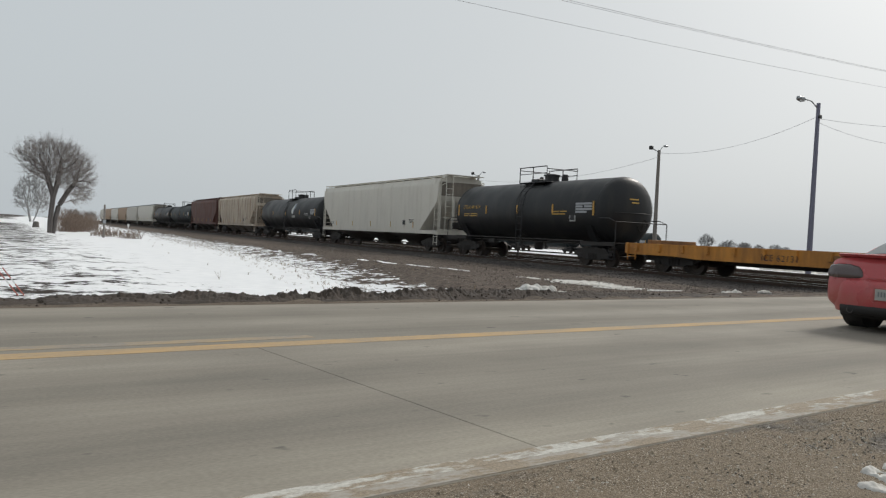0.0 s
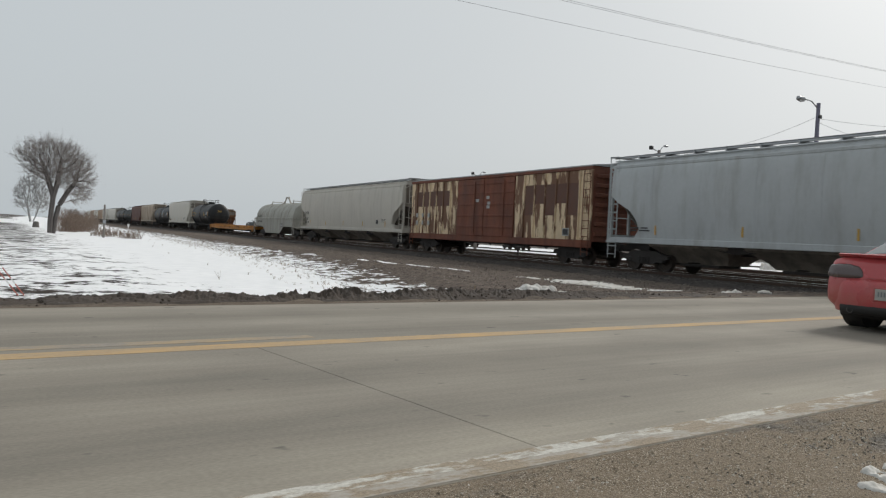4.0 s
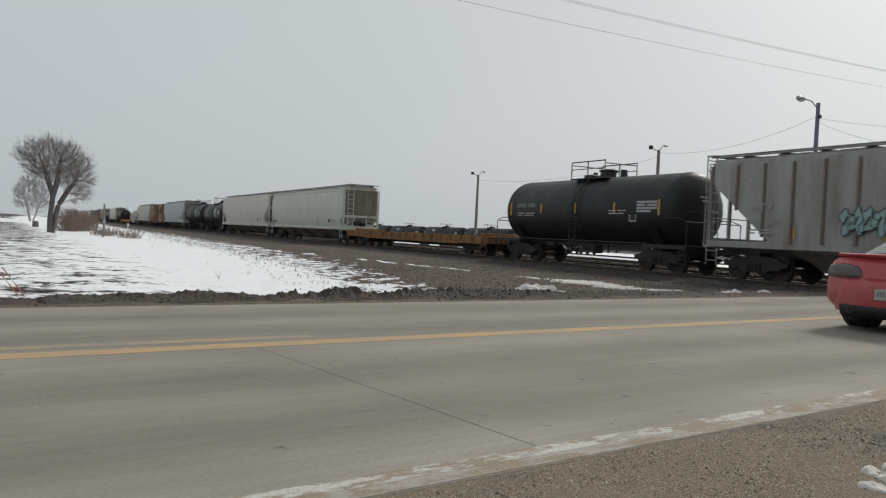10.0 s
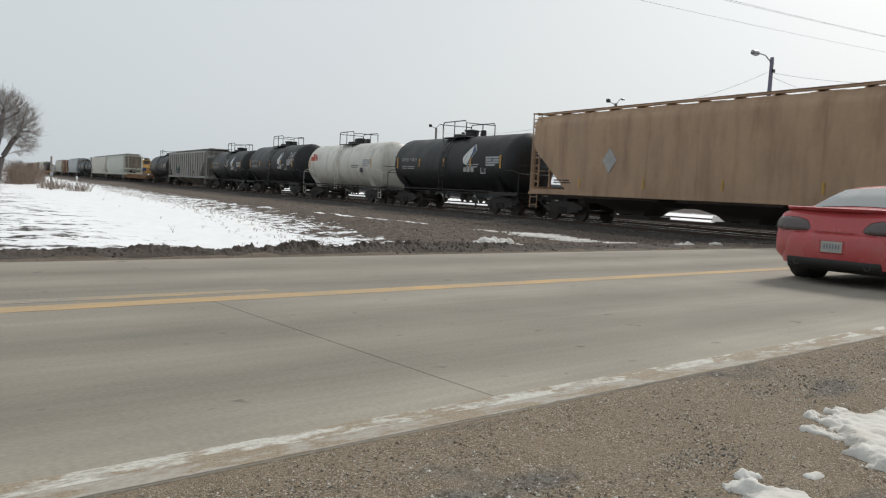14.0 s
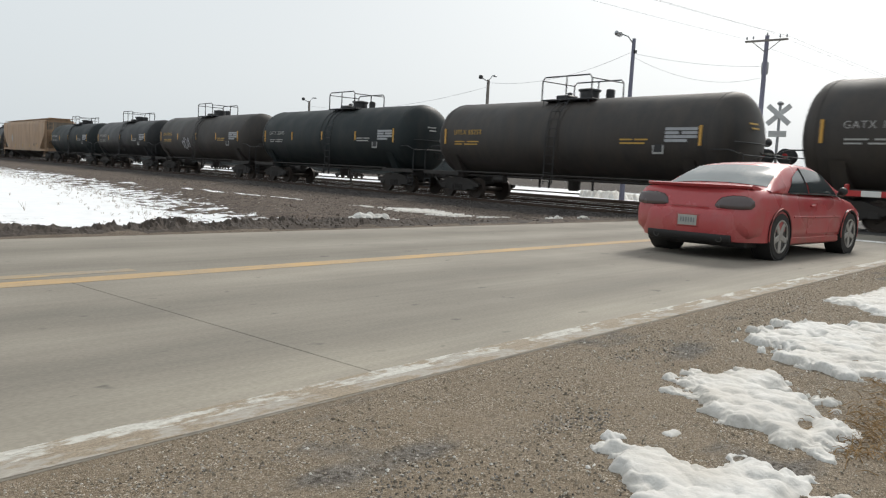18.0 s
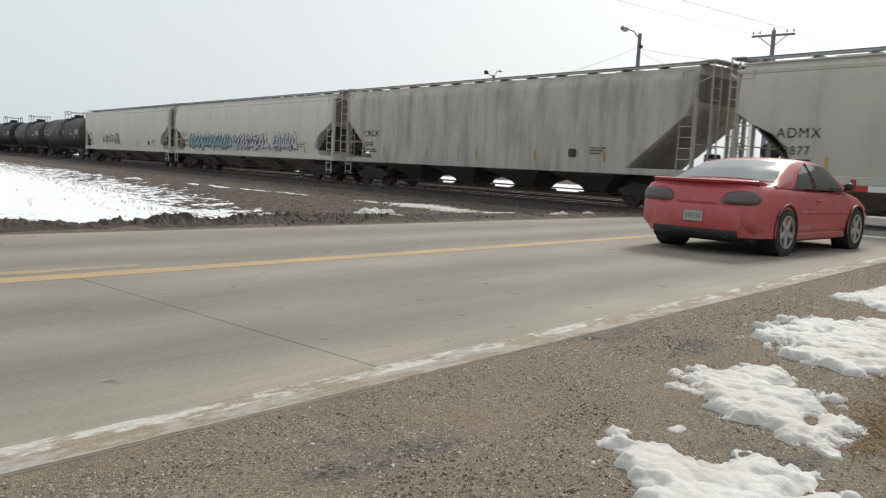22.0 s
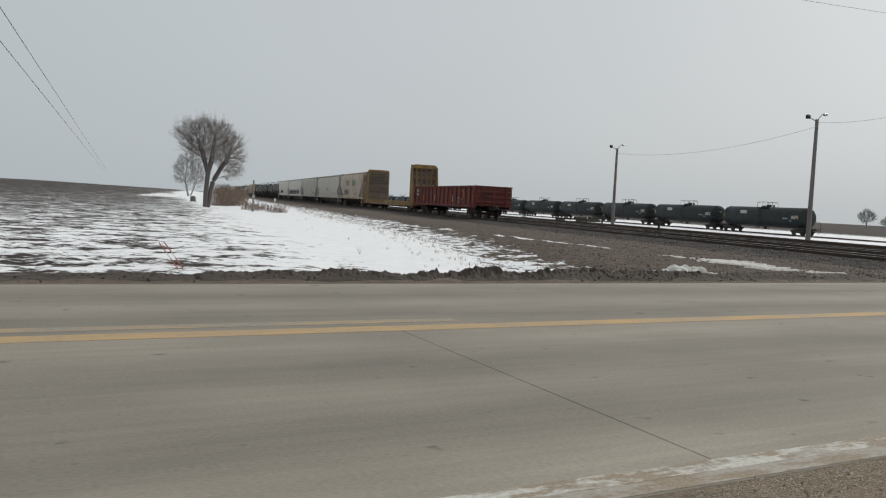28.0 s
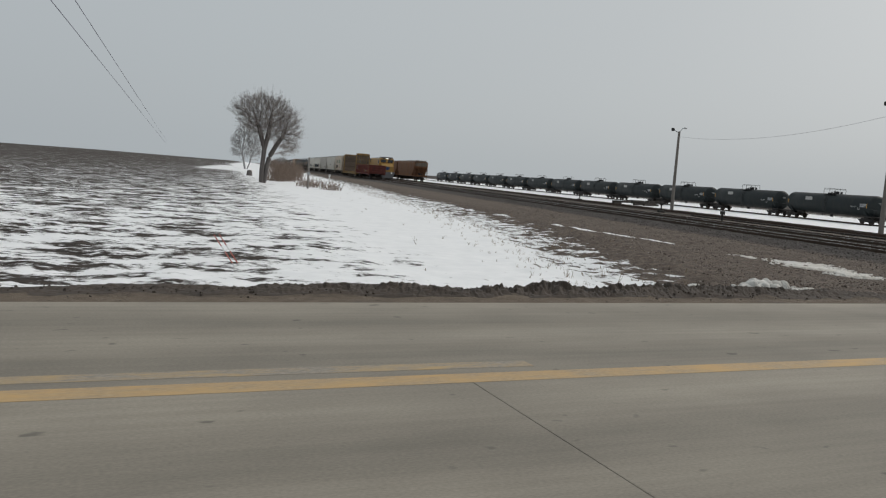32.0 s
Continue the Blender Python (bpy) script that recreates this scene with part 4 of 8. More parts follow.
def tank_car(length, mat, label, mark="", mark_mat=None, logo=None, dome=0.0, rail_style=0, reflectors=5, extra=(), r=1.49, group="train cars"):
    """A tank car: jacketed shell, manway platform with railings, sills, bolsters and trucks."""
    car = empty("tank_car", Matrix(), label, "tank car", group)
    zc = 0.97 + r
    half = (length - 1.75) / 2
    head = 0.62
    prof = [(-half - 0.001, 0.05)]
    prof += [(-half + head * (1 - math.cos(t)), r * math.sin(t)) for t in [radians(a) for a in (8, 20, 34, 48, 62, 76, 90)]]
    prof += [(-p, q) for p, q in prof[::-1]]
    part("shell", Geo().lathe(prof, "y", 48, (0, 0, zc)), mat, car)
    for y in (-0.22, 0.22):
        part("jacket_band", Geo().lathe([(y - 0.05, r + 0.002), (y - 0.045, r + 0.016), (y + 0.045, r + 0.016), (y + 0.05, r + 0.002)], "y", 48, (0, 0, zc)), mat, car)
    for y in (half - head - 0.1, head + 0.1 - half):
        part("head_seam", Geo().lathe([(y - 0.03, r + 0.001), (y - 0.025, r + 0.01), (y + 0.025, r + 0.01), (y + 0.03, r + 0.001)], "y", 48, (0, 0, zc)), mat, car)
    top = zc + r
    d = dome
    part("manway", Geo().lathe([(top - 0.15, 0.36), (top + 0.26, 0.36), (top + 0.28, 0.42), (top + 0.34, 0.42), (top + 0.36, 0.30), (top + 0.40, 0.1)], "z", 18, (0, d - 0.35, 0)), STEEL_BLACK, car)
    part("valve_housing", Geo().lathe([(top - 0.15, 0.16), (top + 0.30, 0.16), (top + 0.34, 0.12)], "z", 12, (0.2, d - 1.15, 0)), STEEL_BLACK, car)
    part("valve_housing", Geo().box(-0.35, 0.2, d + 0.35, d + 1.0, top - 0.12, top + 0.16, 0.04).lathe([(top + 0.1, 0.1), (top + 0.28, 0.1), (top + 0.3, 0.05)], "z", 8, (0.1, d + 0.7, 0)), STEEL_BLACK, car)
    plat = Geo()
    for sx in (-1, 1):
        plat.box(sx * 0.62 - 0.28, sx * 0.62 + 0.28, d - 1.18, d + 1.18, top - 0.10, top - 0.05, 0.01)
        for y in (d - 1.08, d, d + 1.08):
            plat.tube([(sx * 0.35, y, top - 0.05), (sx * 0.9, y, top - 0.08), (sx * 0.95, y, top - 0.5)], 0.025, 5)
    part("platform", plat, STEEL_BLACK, car)
    hz = top + (0.76 if rail_style == 0 else 0.68)
    hand = Geo()
    for sx in (-0.9, 0.9):
        if rail_style == 0:
            hand.tube([(sx, d - 1.18, top - 0.1), (sx, d - 1.18, hz - 0.12), (sx, d - 1.06, hz), (sx, d + 1.06, hz), (sx, d + 1.18, hz - 0.12), (sx, d + 1.18, top - 0.1)], 0.028, 6)
        else:
            hand.tube([(sx, d - 1.18, top - 0.1), (sx, d - 1.18, hz), (sx, d + 1.18, hz), (sx, d + 1.18, top - 0.1)], 0.028, 6)
        hand.tube([(sx, d, top - 0.1), (sx, d, hz)], 0.026, 6)
        if rail_style == 1:
            hand.tube([(sx, d - 1.18, top + 0.35), (sx, d + 1.18, top + 0.35)], 0.02, 5)
    for y in (d - 1.18, d + 1.18):
        hand.tube([(-0.9, y, hz - 0.12), (0.9, y, hz - 0.12)], 0.022, 5)
    part("handrail", hand, STEEL_BLACK, car)
    # side ladder from the sill up to the platform
    lad = Geo()
    for y in (d - 0.22, d + 0.22):
        lad.tube([(-r - 0.12, y, 0.75), (-r - 0.12, y, zc), (-r * 0.86 - 0.1, y, zc + r * 0.62), (-0.9, y, top - 0.06)], 0.02, 5)
    for i in range(10):
        z = 0.85 + i * 0.32
        x = -r - 0.12 if z < zc else -math.sqrt(max(0, (r + 0.12) ** 2 - (z - zc) ** 2))
        lad.tube([(x, d - 0.22, z), (x, d + 0.22, z)], 0.014, 4)
    part("ladder", lad, STEEL_BLACK if mat is not TANK_WHITE else TANK_WHITE, car)
    # saddles, stub sills, end platforms, side rails
    for s in (1, -1):
        yb = s * (length / 2 - 2.2)
        part("saddle", Geo().prism([(-r * 0.95, zc - r * 0.45), (-0.9, 0.86), (0.9, 0.86), (r * 0.95, zc - r * 0.45), (0.6, 1.25), (-0.6, 1.25)], "y", yb - 0.22, yb + 0.22), mat, car)
        part("stub_sill", Geo().box(-0.24, 0.24, min(yb - s * 1.2, s * (length / 2 - 0.35)), max(yb - s * 1.2, s * (length / 2 - 0.35)), 0.74, 1.08, 0.02), STEEL_DARK, car)
        ye = s * (length / 2 - 0.75)
        part("end_platform", Geo().box(-1.42, 1.42, ye - 0.42, ye + 0.42, 1.02, 1.08, 0.01).box(-1.45, -1.38, ye - 1.9 * s if s > 0 else ye - 0.4, ye + 0.4 if s > 0 else ye - 1.9 * s, 0.92, 1.07), STEEL_DARK, car)
        rail = Geo()
        for sx in (-1.4, 1.4):
            rail.tube([(sx, ye + s * 0.38, 0.35), (sx, ye + s * 0.38, 1.95), (sx, ye - s * 0.1, 2.1), (sx * 1.02, ye - s * 1.2, 2.1)], 0.022, 5)
            rail.tube([(sx, ye + s * 0.0, 0.35), (sx, ye + s * 0.0, 1.05)], 0.02, 5)
            rail.tube([(sx, ye + s * 0.38, 0.38), (sx, ye, 0.38)], 0.02, 5)
            rail.tube([(sx, ye + s * 0.38, 0.7), (sx, ye, 0.7)], 0.02, 5)
        rail.tube([(-1.4, ye + s * 0.36, 1.95), (1.4, ye + s * 0.36, 1.95)], 0.02, 5)
        part("end_rail", rail, STEEL_BLACK if mat is not TANK_WHITE else TANK_WHITE, car)
    part("running_pipe", Geo().tube([(-0.7, -half * 0.8, 0.95), (-0.7, half * 0.8, 0.95)], 0.04, 6).tube([(-1.36, -length / 2 + 2.5, 1.08), (-1.36, length / 2 - 2.5, 1.08)], 0.035, 6), STEEL_DARK, car)
    part("outlet_valve", Geo().lathe([(0.55, 0.18), (0.62, 0.24), (0.8, 0.24), (1.15, 0.3)], "z", 12, (0, 0.1, 0)), STEEL_DARK, car)
    for y in (-1.2, 0.9, 1.4):
        part("drain_pipe", Geo().tube([(-0.5, y, 0.6), (-0.5, y, 1.2)], 0.05, 6), STEEL_DARK, car)
    part("brake_cylinder", Geo().lathe([(-0.35, 0.05), (-0.33, 0.16), (0.2, 0.16), (0.3, 0.07)], "y", 12, (-0.75, length / 2 - 4.4, 0.85)), STEEL_DARK, car)
    part("brake_wheel", BRAKE_WHEEL, STEEL_BLACK, car, at=pose(0.55, -(length / 2 - 0.95), 1.85))
    fx = tank_radius_x(r, zc)
    for i in range(reflectors):
        y = half - 0.9 - i * (2 * half - 1.8) / (reflectors - 1)
        hh = 0.42 if 0 < i < reflectors - 1 else 0.62
        zz = zc + 0.05
        part("reflector", Geo().box(-0.012, 0.01, -0.045, 0.045, -hh / 2, hh / 2), REFLECT, car, at=pose(fx(zz) - 0.004, y, zz))
    if mark:
        zz = zc + 0.12
        lettering(car, mark, fx(zz) - 0.02, half - 1.45, zz, 0.28, mark_mat or LETTER_WHITE)
        bars(car, "data_stencil", fx(zc - 0.28) - 0.014, half - 1.5, zc - 0.14, mark_mat or LETTER_WHITE, [[(0, 0.6), (0.75, 0.7)], [(0, 0.45), (0.6, 0.8)]], 0.045, 0.06)
    bars(car, "head_stencil", fx(zc - 0.15) - 0.014, -half + 3.9, zc - 0.05, mark_mat or LETTER_WHITE, [[(0, 0.5), (0.6, 0.5)], [(0, 1.0)]], 0.05, 0.07)
    panel(car, "test_plate", fx(zc - 0.35) - 0.012, -half + 2.4, zc - 0.35, 0.42, 0.36, LETTER_WHITE if mat is not TANK_WHITE else LETTER_DARK)
    panel(car, "test_plate", fx(zc - 0.35) - 0.02, -half + 2.4, zc - 0.35, 0.30, 0.24, STEEL_BLACK)
    bars(car, "data_table", fx(zc + 0.1) - 0.014, -half + 2.15, zc + 0.3, BARE_STEEL, [[(0, 1.15)], [(0, 0.5), (0.6, 0.55)], [(0, 1.15)], [(0, 0.8)]], 0.09, 0.03)
    # on the rear head
    hm = Geo()
    for i, w in enumerate((0.62, 0.5, 0.4)):
        hm.box(-w / 2, w / 2, -0.006, 0.004, -i * 0.17, -i * 0.17 + (0.1 if i == 0 else 0.06))
    part("head_mark", hm, mark_mat or LETTER_WHITE, car, at=pose(0.0, -half + 0.10, zc + 0.62, -28))
    part("grab_rail", Geo().tube([(-1.0, -half + 0.05, zc - 0.1), (-0.4, -half - 0.07, zc - 0.1), (0.4, -half - 0.07, zc - 0.1), (1.0, -half + 0.05, zc - 0.1)], 0.018, 5), STEEL_BLACK, car)
    if logo == "leaf":
        leaf_logo(car, 0, -2.45, zc + 0.40, 1.05, lambda zz: fx(min(zz, zc + r * 0.97)))
        bl = Geo()
        for i in range(3):
            bl.box(-0.01, 0.01, -i * 0.34 - 0.25, -i * 0.34, -0.28, 0.0)
        part("logo_block", bl, LETTER_WHITE if mark_mat is None else mark_mat, car, at=pose(fx(zc - 0.3) - 0.004, -2.0, zc - 0.16))
    if logo == "red":
        for k, (u, w, hh) in enumerate(((0, 0.62, 0.30), (0.34, 0.34, 0.72), (0.8, 0.2, 0.62))):
            panel(car, "logo_block", fx(zc + 0.4) - 0.02 - 0.002 * k, half - 1.35 - u, zc + 0.42, w, hh, LOGO_RED)
    for fn in extra:
        fn(car, fx, zc, half)
    add_trucks(car, length)
    return car


def scrawl(car, fx, zc, half, y, z, w, mat, seed, name="graffiti", lines=9, r=0.018):
    """A painted scribble of loops, following the shell."""
    rnd = random.Random(seed)
    for i in range(lines):
        g = Geo()
        u = y - w * i / lines
        pts = []
        ph, hh = rnd.uniform(0, 6), rnd.uniform(0.25, 0.5)
        for k in range(9):
            t = k / 8 * rnd.uniform(3.5, 5.5) + ph
            yy, zz = u - w / lines * (0.5 + 0.5 * math.cos(t)), z + hh * math.sin(t * 0.9)
            pts.append((fx(zz) - 0.006, yy, zz))
        g.tube(pts, r, 4)
        part(name, g, mat, car)


def bubble_writing(car, x, y, z, w, h, mat, edge, seed):
    """Unreadable spray-painted letters: rounded blobs with dark outlines."""
    rnd = random.Random(seed)
    u, i = 0.0, 0
    while u < w:
        fill, line = Geo(), Geo()
        lw = rnd.uniform(0.5, 0.8) * h
        n, pts, ph = 18, [], rnd.uniform(0, 6.28)
        for k in range(n):
            t = 2 * math.pi * k / n
            rr = 1 + 0.26 * math.sin(3 * t + ph) + 0.16 * math.sin(5 * t + i) + rnd.uniform(-0.16, 0.16)
            pts.append((y - u - lw / 2 - lw * 0.55 * math.cos(t) * rr, z + h * 0.5 * math.sin(t) * rr))
        lift = 0.004 * (i % 2)
        fill.prism(pts, "x", x - 0.008 - lift, x + 0.01)
        loop = [(x - 0.012 - lift, p[0], p[1]) for p in pts + pts[:1]]
        line.tube(loop, 0.015, 4)
        line.tube([(x - 0.014, y - u - lw * 0.35, z - h * 0.15), (x - 0.014, y - u - lw * 0.6, z + h * 0.2)], 0.03, 4)
        u += lw * 0.80
        i += 1
        letter = part("graffiti", fill, mat, car)
        part("graffiti_outline", line, edge, letter)


# Dirty brown of the bays; on the end sheets it also paints shade.
BAY_GRIME_END_SHADE = material("brown_grimed_bay_shaded_end", (0.22, 0.190, 0.155), 0.85, vary=0.35, scale=1.2, fine=30, dirt=(0.045, 0.036, 0.030), dirt_amount=0.6, streak=1)


def hopper_car(length, mat, label, style="round", mark="", number="", mark_mat=LETTER_DARK, bays=4, extra=(), roof=4.44, name="covered_hopper", group="train cars", dark_roof=None):
    """A covered hopper: bulging sides cut back over the trucks, slope sheets, bays, roof walk, ladders."""
    car = empty(name, Matrix(), label, "hopper car", group)
    lb = length - 1.3
    half = lb / 2
    cut_len = {"round": 1.75, "full": 0.75, "diagonal": 2.3, "rib": 2.6}[style]
    z_sill, z_cut = 1.28, {"round": 2.75, "full": 1.95, "diagonal": 3.1, "rib": 3.35}[style]
    levels = [z_sill, 1.42, 1.62, 1.85, 2.1, 2.4, 2.7, 3.0, 3.35, 3.7, 4.0, roof - 0.25, roof - 0.08, roof]
    if style == "full":
        bulge = lambda z: 1.36 + 0.23 * math.sin(math.pi * np.clip((z - z_sill) / (roof - z_sill), 0, 1)) ** 0.7 - (0.10 if z > roof - 0.1 else 0.0)
    elif style == "round":
        bulge = lambda z: 1.48 + 0.11 * math.sin(math.pi * np.clip((z - z_sill) / (roof - z_sill), 0, 1)) - (0.16 if z > roof - 0.1 else 0.05 if z > roof - 0.3 else 0)
    else:
        bulge = lambda z: 1.55 - (0.14 if z > roof - 0.1 else 0.03 if z > roof - 0.3 else 0)

    def hl(z):
        if z >= z_cut:
            return half
        t = (z_cut - z) / (z_cut - z_sill)
        if style in ("round", "full"):
            return half - cut_len * math.sqrt(max(0.0, 1 - (1 - t) ** 2)) * (1.0 if t < 0.75 else 1 - 0.9 * (t - 0.75) ** 1.0)
        return half - cut_len * t
    ring = []
    for z in levels:
        w, h = bulge(z), hl(z)
        e = 0.10
        ring.append([(-w, -h + e, z), (-w, h - e, z), (-w + e, h, z), (w - e, h, z), (w, h - e, z), (w, -h + e, z), (w - e, -h, z), (-w + e, -h, z)])
    g = Geo()
    k = 8
    verts = [p for r_ in ring for p in r_]
    faces = []
    for i in range(len(ring) - 1):
        for j in range(k):
            faces.append((i * k + j, i * k + (j + 1) % k, (i + 1) * k + (j + 1) % k, (i + 1) * k + j))
    faces.append(tuple(range(k)))
    g.add(verts, faces)
    part("body", g, mat, car)
    part("roof", Geo().prism([(-1.38, roof - 0.02), (-1.36, roof + 0.02), (-0.6, roof + 0.14), (0.6, roof + 0.14), (1.36, roof + 0.02), (1.38, roof - 0.02)], "y", -half, half), dark_roof or mat, car)
    for sx in (-1, 1):
        part("side_sill", Geo().box(min(sx * 1.40, sx * 1.54), max(sx * 1.40, sx * 1.54), -half, half, 1.08, 1.30, 0.015), mat, car)
        part("top_chord", Geo().box(min(sx * 1.38, sx * 1.50), max(sx * 1.38, sx * 1.50), -half - 0.02, half + 0.02, roof - 0.32, roof - 0.20, 0.015), mat, car)
    part("center_sill", Geo().box(-0.28, 0.28, -length / 2 + 0.3, length / 2 - 0.3, 0.78, 1.12, 0.02), STEEL_DARK, car)
    # roof walk on brackets, with hatches between
    walk_z = roof + 0.24
    rw = Geo()
    for x0, x1 in ((-1.02, -0.55), (0.55, 1.02)):
        rw.box(x0, x1, -half - 0.45, half + 0.45, walk_z - 0.04, walk_z)
        rw.box(x0, x0 + 0.03, -half - 0.45, half + 0.45, walk_z - 0.09, walk_z)
    y = -half + 0.2
    while y < half:
        rw.box(-1.05, 1.05, y - 0.03, y + 0.03, roof + 0.05, walk_z - 0.04)
        y += 1.5
    for s in (1, -1):
        rw.box(-1.25, 1.25, s * (half + 0.25) - 0.22, s * (half + 0.25) + 0.22, walk_z - 0.05, walk_z - 0.01)
    part("roof_walk", rw, BARE_STEEL if style in ("round", "full") else mat, car)
    y = -half + 1.2
    while y < half - 0.6:
        part("hatch", Geo().box(-0.42, 0.42, y - 0.6, y + 0.6, roof + 0.1, roof + 0.2, 0.03), mat, car)
        y += 2.2
    # slope sheets, end posts and ladders
    for s in (1, -1):
        # The sheet's dark colour is part grime, part painted shadow of the cut.
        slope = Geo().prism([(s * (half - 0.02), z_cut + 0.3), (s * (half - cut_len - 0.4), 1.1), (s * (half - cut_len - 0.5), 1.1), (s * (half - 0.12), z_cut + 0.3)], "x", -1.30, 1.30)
        part("slope_sheet", slope, GRIME_AND_SHADE, car)
        # Thin brown panel added to darken the end: grime and shade together.
        part("end_sheet", Geo().box(-1.34, 1.34, min(s * half, s * (half + 0.012)), max(s * half, s * (half + 0.012)), z_cut + 0.3, roof - 0.2, 0.004), BAY_GRIME_END_SHADE, car, "end sheet with grime and shade in its colour")
        for x in (-1.42, -0.5, 0.5, 1.42):
            part("end_post", Geo().box(x - 0.05, x + 0.05, s * half - 0.06, s * half + 0.04, 1.1, z_cut + 0.4 if abs(x) > 1 else z_cut + 0.2), mat, car)
        part("end_sill", Geo().box(-1.52, 1.52, s * (length / 2 - 0.75) - 0.25, s * (length / 2 - 0.75) + 0.3, 1.06, 1.16, 0.01).box(-1.5, 1.5, s * half - 0.08, s * half + 0.08, 1.1, 1.4), mat, car)
        y1 = s * (half + 0.02)
        part("ladder", ladder(-1.53, y1 - s * 0.48, y1, 0.45, roof - 0.1), mat, car)
        part("ladder", ladder(1.53, y1 - s * 0.48, y1, 0.45, roof - 0.1), mat, car)
        el = Geo()
        for x in (-1.25, -0.8):
            el.tube([(x, s * (half + 0.42), 1.1), (x, s * (half + 0.42), walk_z)], 0.025, 5)
        for i in range(9):
            el.tube([(-1.25, s * (half + 0.42), 1.3 + i * 0.36), (-0.8, s * (half + 0.42), 1.3 + i * 0.36)], 0.018, 4)
        part("end_ladder", el, mat, car)
        er = Geo().tube([(-1.4, s * (length / 2 - 0.62), 1.1), (-1.4, s * (length / 2 - 0.62), 2.1), (1.4, s * (length / 2 - 0.62), 2.1), (1.4, s * (length / 2 - 0.62), 1.1)], 0.022, 5)
        part("end_rail", er, mat, car)
        er = Geo().tube([(-1.25, s * (half + 0.42), walk_z), (-1.25, s * (half + 0.42), walk_z - 0.5), (-1.42, s * (half + 0.05), walk_z - 0.7)], 0.022, 5)
        part("roof_grab", er, mat, car)
    part("brake_wheel", BRAKE_WHEEL, STEEL_DARK, car, at=pose(0.6, -(half + 0.25), 1.95))
    part("brake_valve", Geo().box(-0.55, -0.05, -(half + 0.2), -(half - 0.15), 1.45, 1.85, 0.05).lathe([(-0.3, 0.05), (-0.28, 0.17), (0.2, 0.17), (0.25, 0.1)], "y", 10, (0.3, -(half - 0.3), 1.5)), STEEL_DARK, car)
    # bays
    inner = 2 * (half - cut_len - (1.2 if style == "full" else 0.05 if style == "round" else 0.35))
    bl = inner / bays
    low = 0.50 if style == "diagonal" else 0.80
    for i in range(bays):
        yc = -inner / 2 + bl * (i + 0.5)
        bw = bl * 0.49
        bay = Geo()
        rings = [(1.40, bw * 0.86, 1.22), (1.32, bw * 0.84, 1.0), (0.66, bw * (low - 0.14), 0.62), (0.50, bw * (low - 0.24), 0.40)]
        for w, hy, z in rings:
            bay.v.extend([(-w, yc - hy, z), (w, yc - hy, z), (w, yc + hy, z), (-w, yc + hy, z)])
        bay.f.extend((r * 4 + j, r * 4 + (j + 1) % 4, r * 4 + 4 + (j + 1) % 4, r * 4 + 4 + j) for r in range(3) for j in range(4))
        bay.f.extend([(3, 2, 1, 0), (12, 13, 14, 15)])
        part("bay", bay, GRIME_AND_SHADE if style == "diagonal" else BAY_GRIME_END_SHADE, car)
        part("outlet_gate", Geo().box(-0.58, 0.58, yc - bw * 0.42, yc + bw * 0.42, 0.30, 0.40, 0.01).tube([(-1.1, yc, 0.44), (1.1, yc, 0.44)], 0.03, 6), STEEL_DARK, car)
        # A dark ridge fills the top of each gap to imitate its shadow.
        if i < bays - 1 and style == "round":
            part("cross_ridge", Geo().prism([(yc + bw * 0.6, 1.24), (yc + bw * 0.66, 0.92), (yc + bl * 0.5, 0.84), (yc + bl - bw * 0.66, 0.92), (yc + bl - bw * 0.6, 1.24)], "x", -1.2, 1.2), STEEL_DARK, car)
    if style == "rib":
        ribs = int(lb / 1.12)
        for i in range(ribs + 1):
            y = -half + 0.15 + i * (lb - 0.3) / ribs
            z0 = z_sill
            if abs(y) > half - cut_len:
                z0 = z_sill + (abs(y) - (half - cut_len)) / cut_len * (z_cut - z_sill)
            for sx in (-1, 1):
                part("rib", Geo().box(min(sx * 1.55, sx * 1.615), max(sx * 1.55, sx * 1.615), y - 0.045, y + 0.045, z0, roof - 0.22, 0.012), RIB_RUST_SHADE if mat is HOP_RIB else mat, car)
    else:
        for i in range(1, 9):
            y = -half + i * lb / 9
            pts = [(-bulge(z) - 0.004, y, z) for z in levels[1:-2]]
            part("side_seam", Geo().tube(pts, 0.005, 4), mat, car)
    for i in range(5):
        y = half - 1.0 - cut_len - i * (lb - 2 * cut_len - 2.0) / 4
        part("reflector", Geo().box(-0.008, 0.006, -0.035, 0.035, -0.18, 0.18), REFLECT if i in (0, 4) else LETTER_YELLOW, car, at=pose(-bulge(1.6) - 0.03, y, 1.62))
    y_text = half - cut_len * 0.55 - 0.35
    if mark:
        lettering(car, mark, -bulge(2.3) - 0.075 if style == "rib" else -bulge(2.3) - 0.02, y_text, 2.30, 0.40, mark_mat)
    if number:
        lettering(car, number, -bulge(1.9) - 0.075 if style == "rib" else -bulge(1.9) - 0.02, y_text - 0.02, 1.84, 0.34, mark_mat)
    xs = -bulge(1.65) - (0.075 if style == "rib" else 0.012)
    bars(car, "data_stencil", xs, y_text, 1.72, mark_mat, [[(0, 0.5), (0.6, 0.4)], [(0, 0.35), (0.5, 0.6)]], 0.05, 0.05)
    bars(car, "data_table", xs - 0.03, -half + cut_len + 1.6, 1.95, mark_mat, [[(0, 0.3), (0.4, 0.3)], [(0, 0.55)], [(0, 0.4)]], 0.032, 0.06)
    panel(car, "test_plate", xs - 0.03, -half + cut_len + 2.4, 1.75, 0.34, 0.28, LETTER_DARK)
    for fn in extra:
        fn(car, bulge, half)
    add_trucks(car, length, 2.35)
    return car


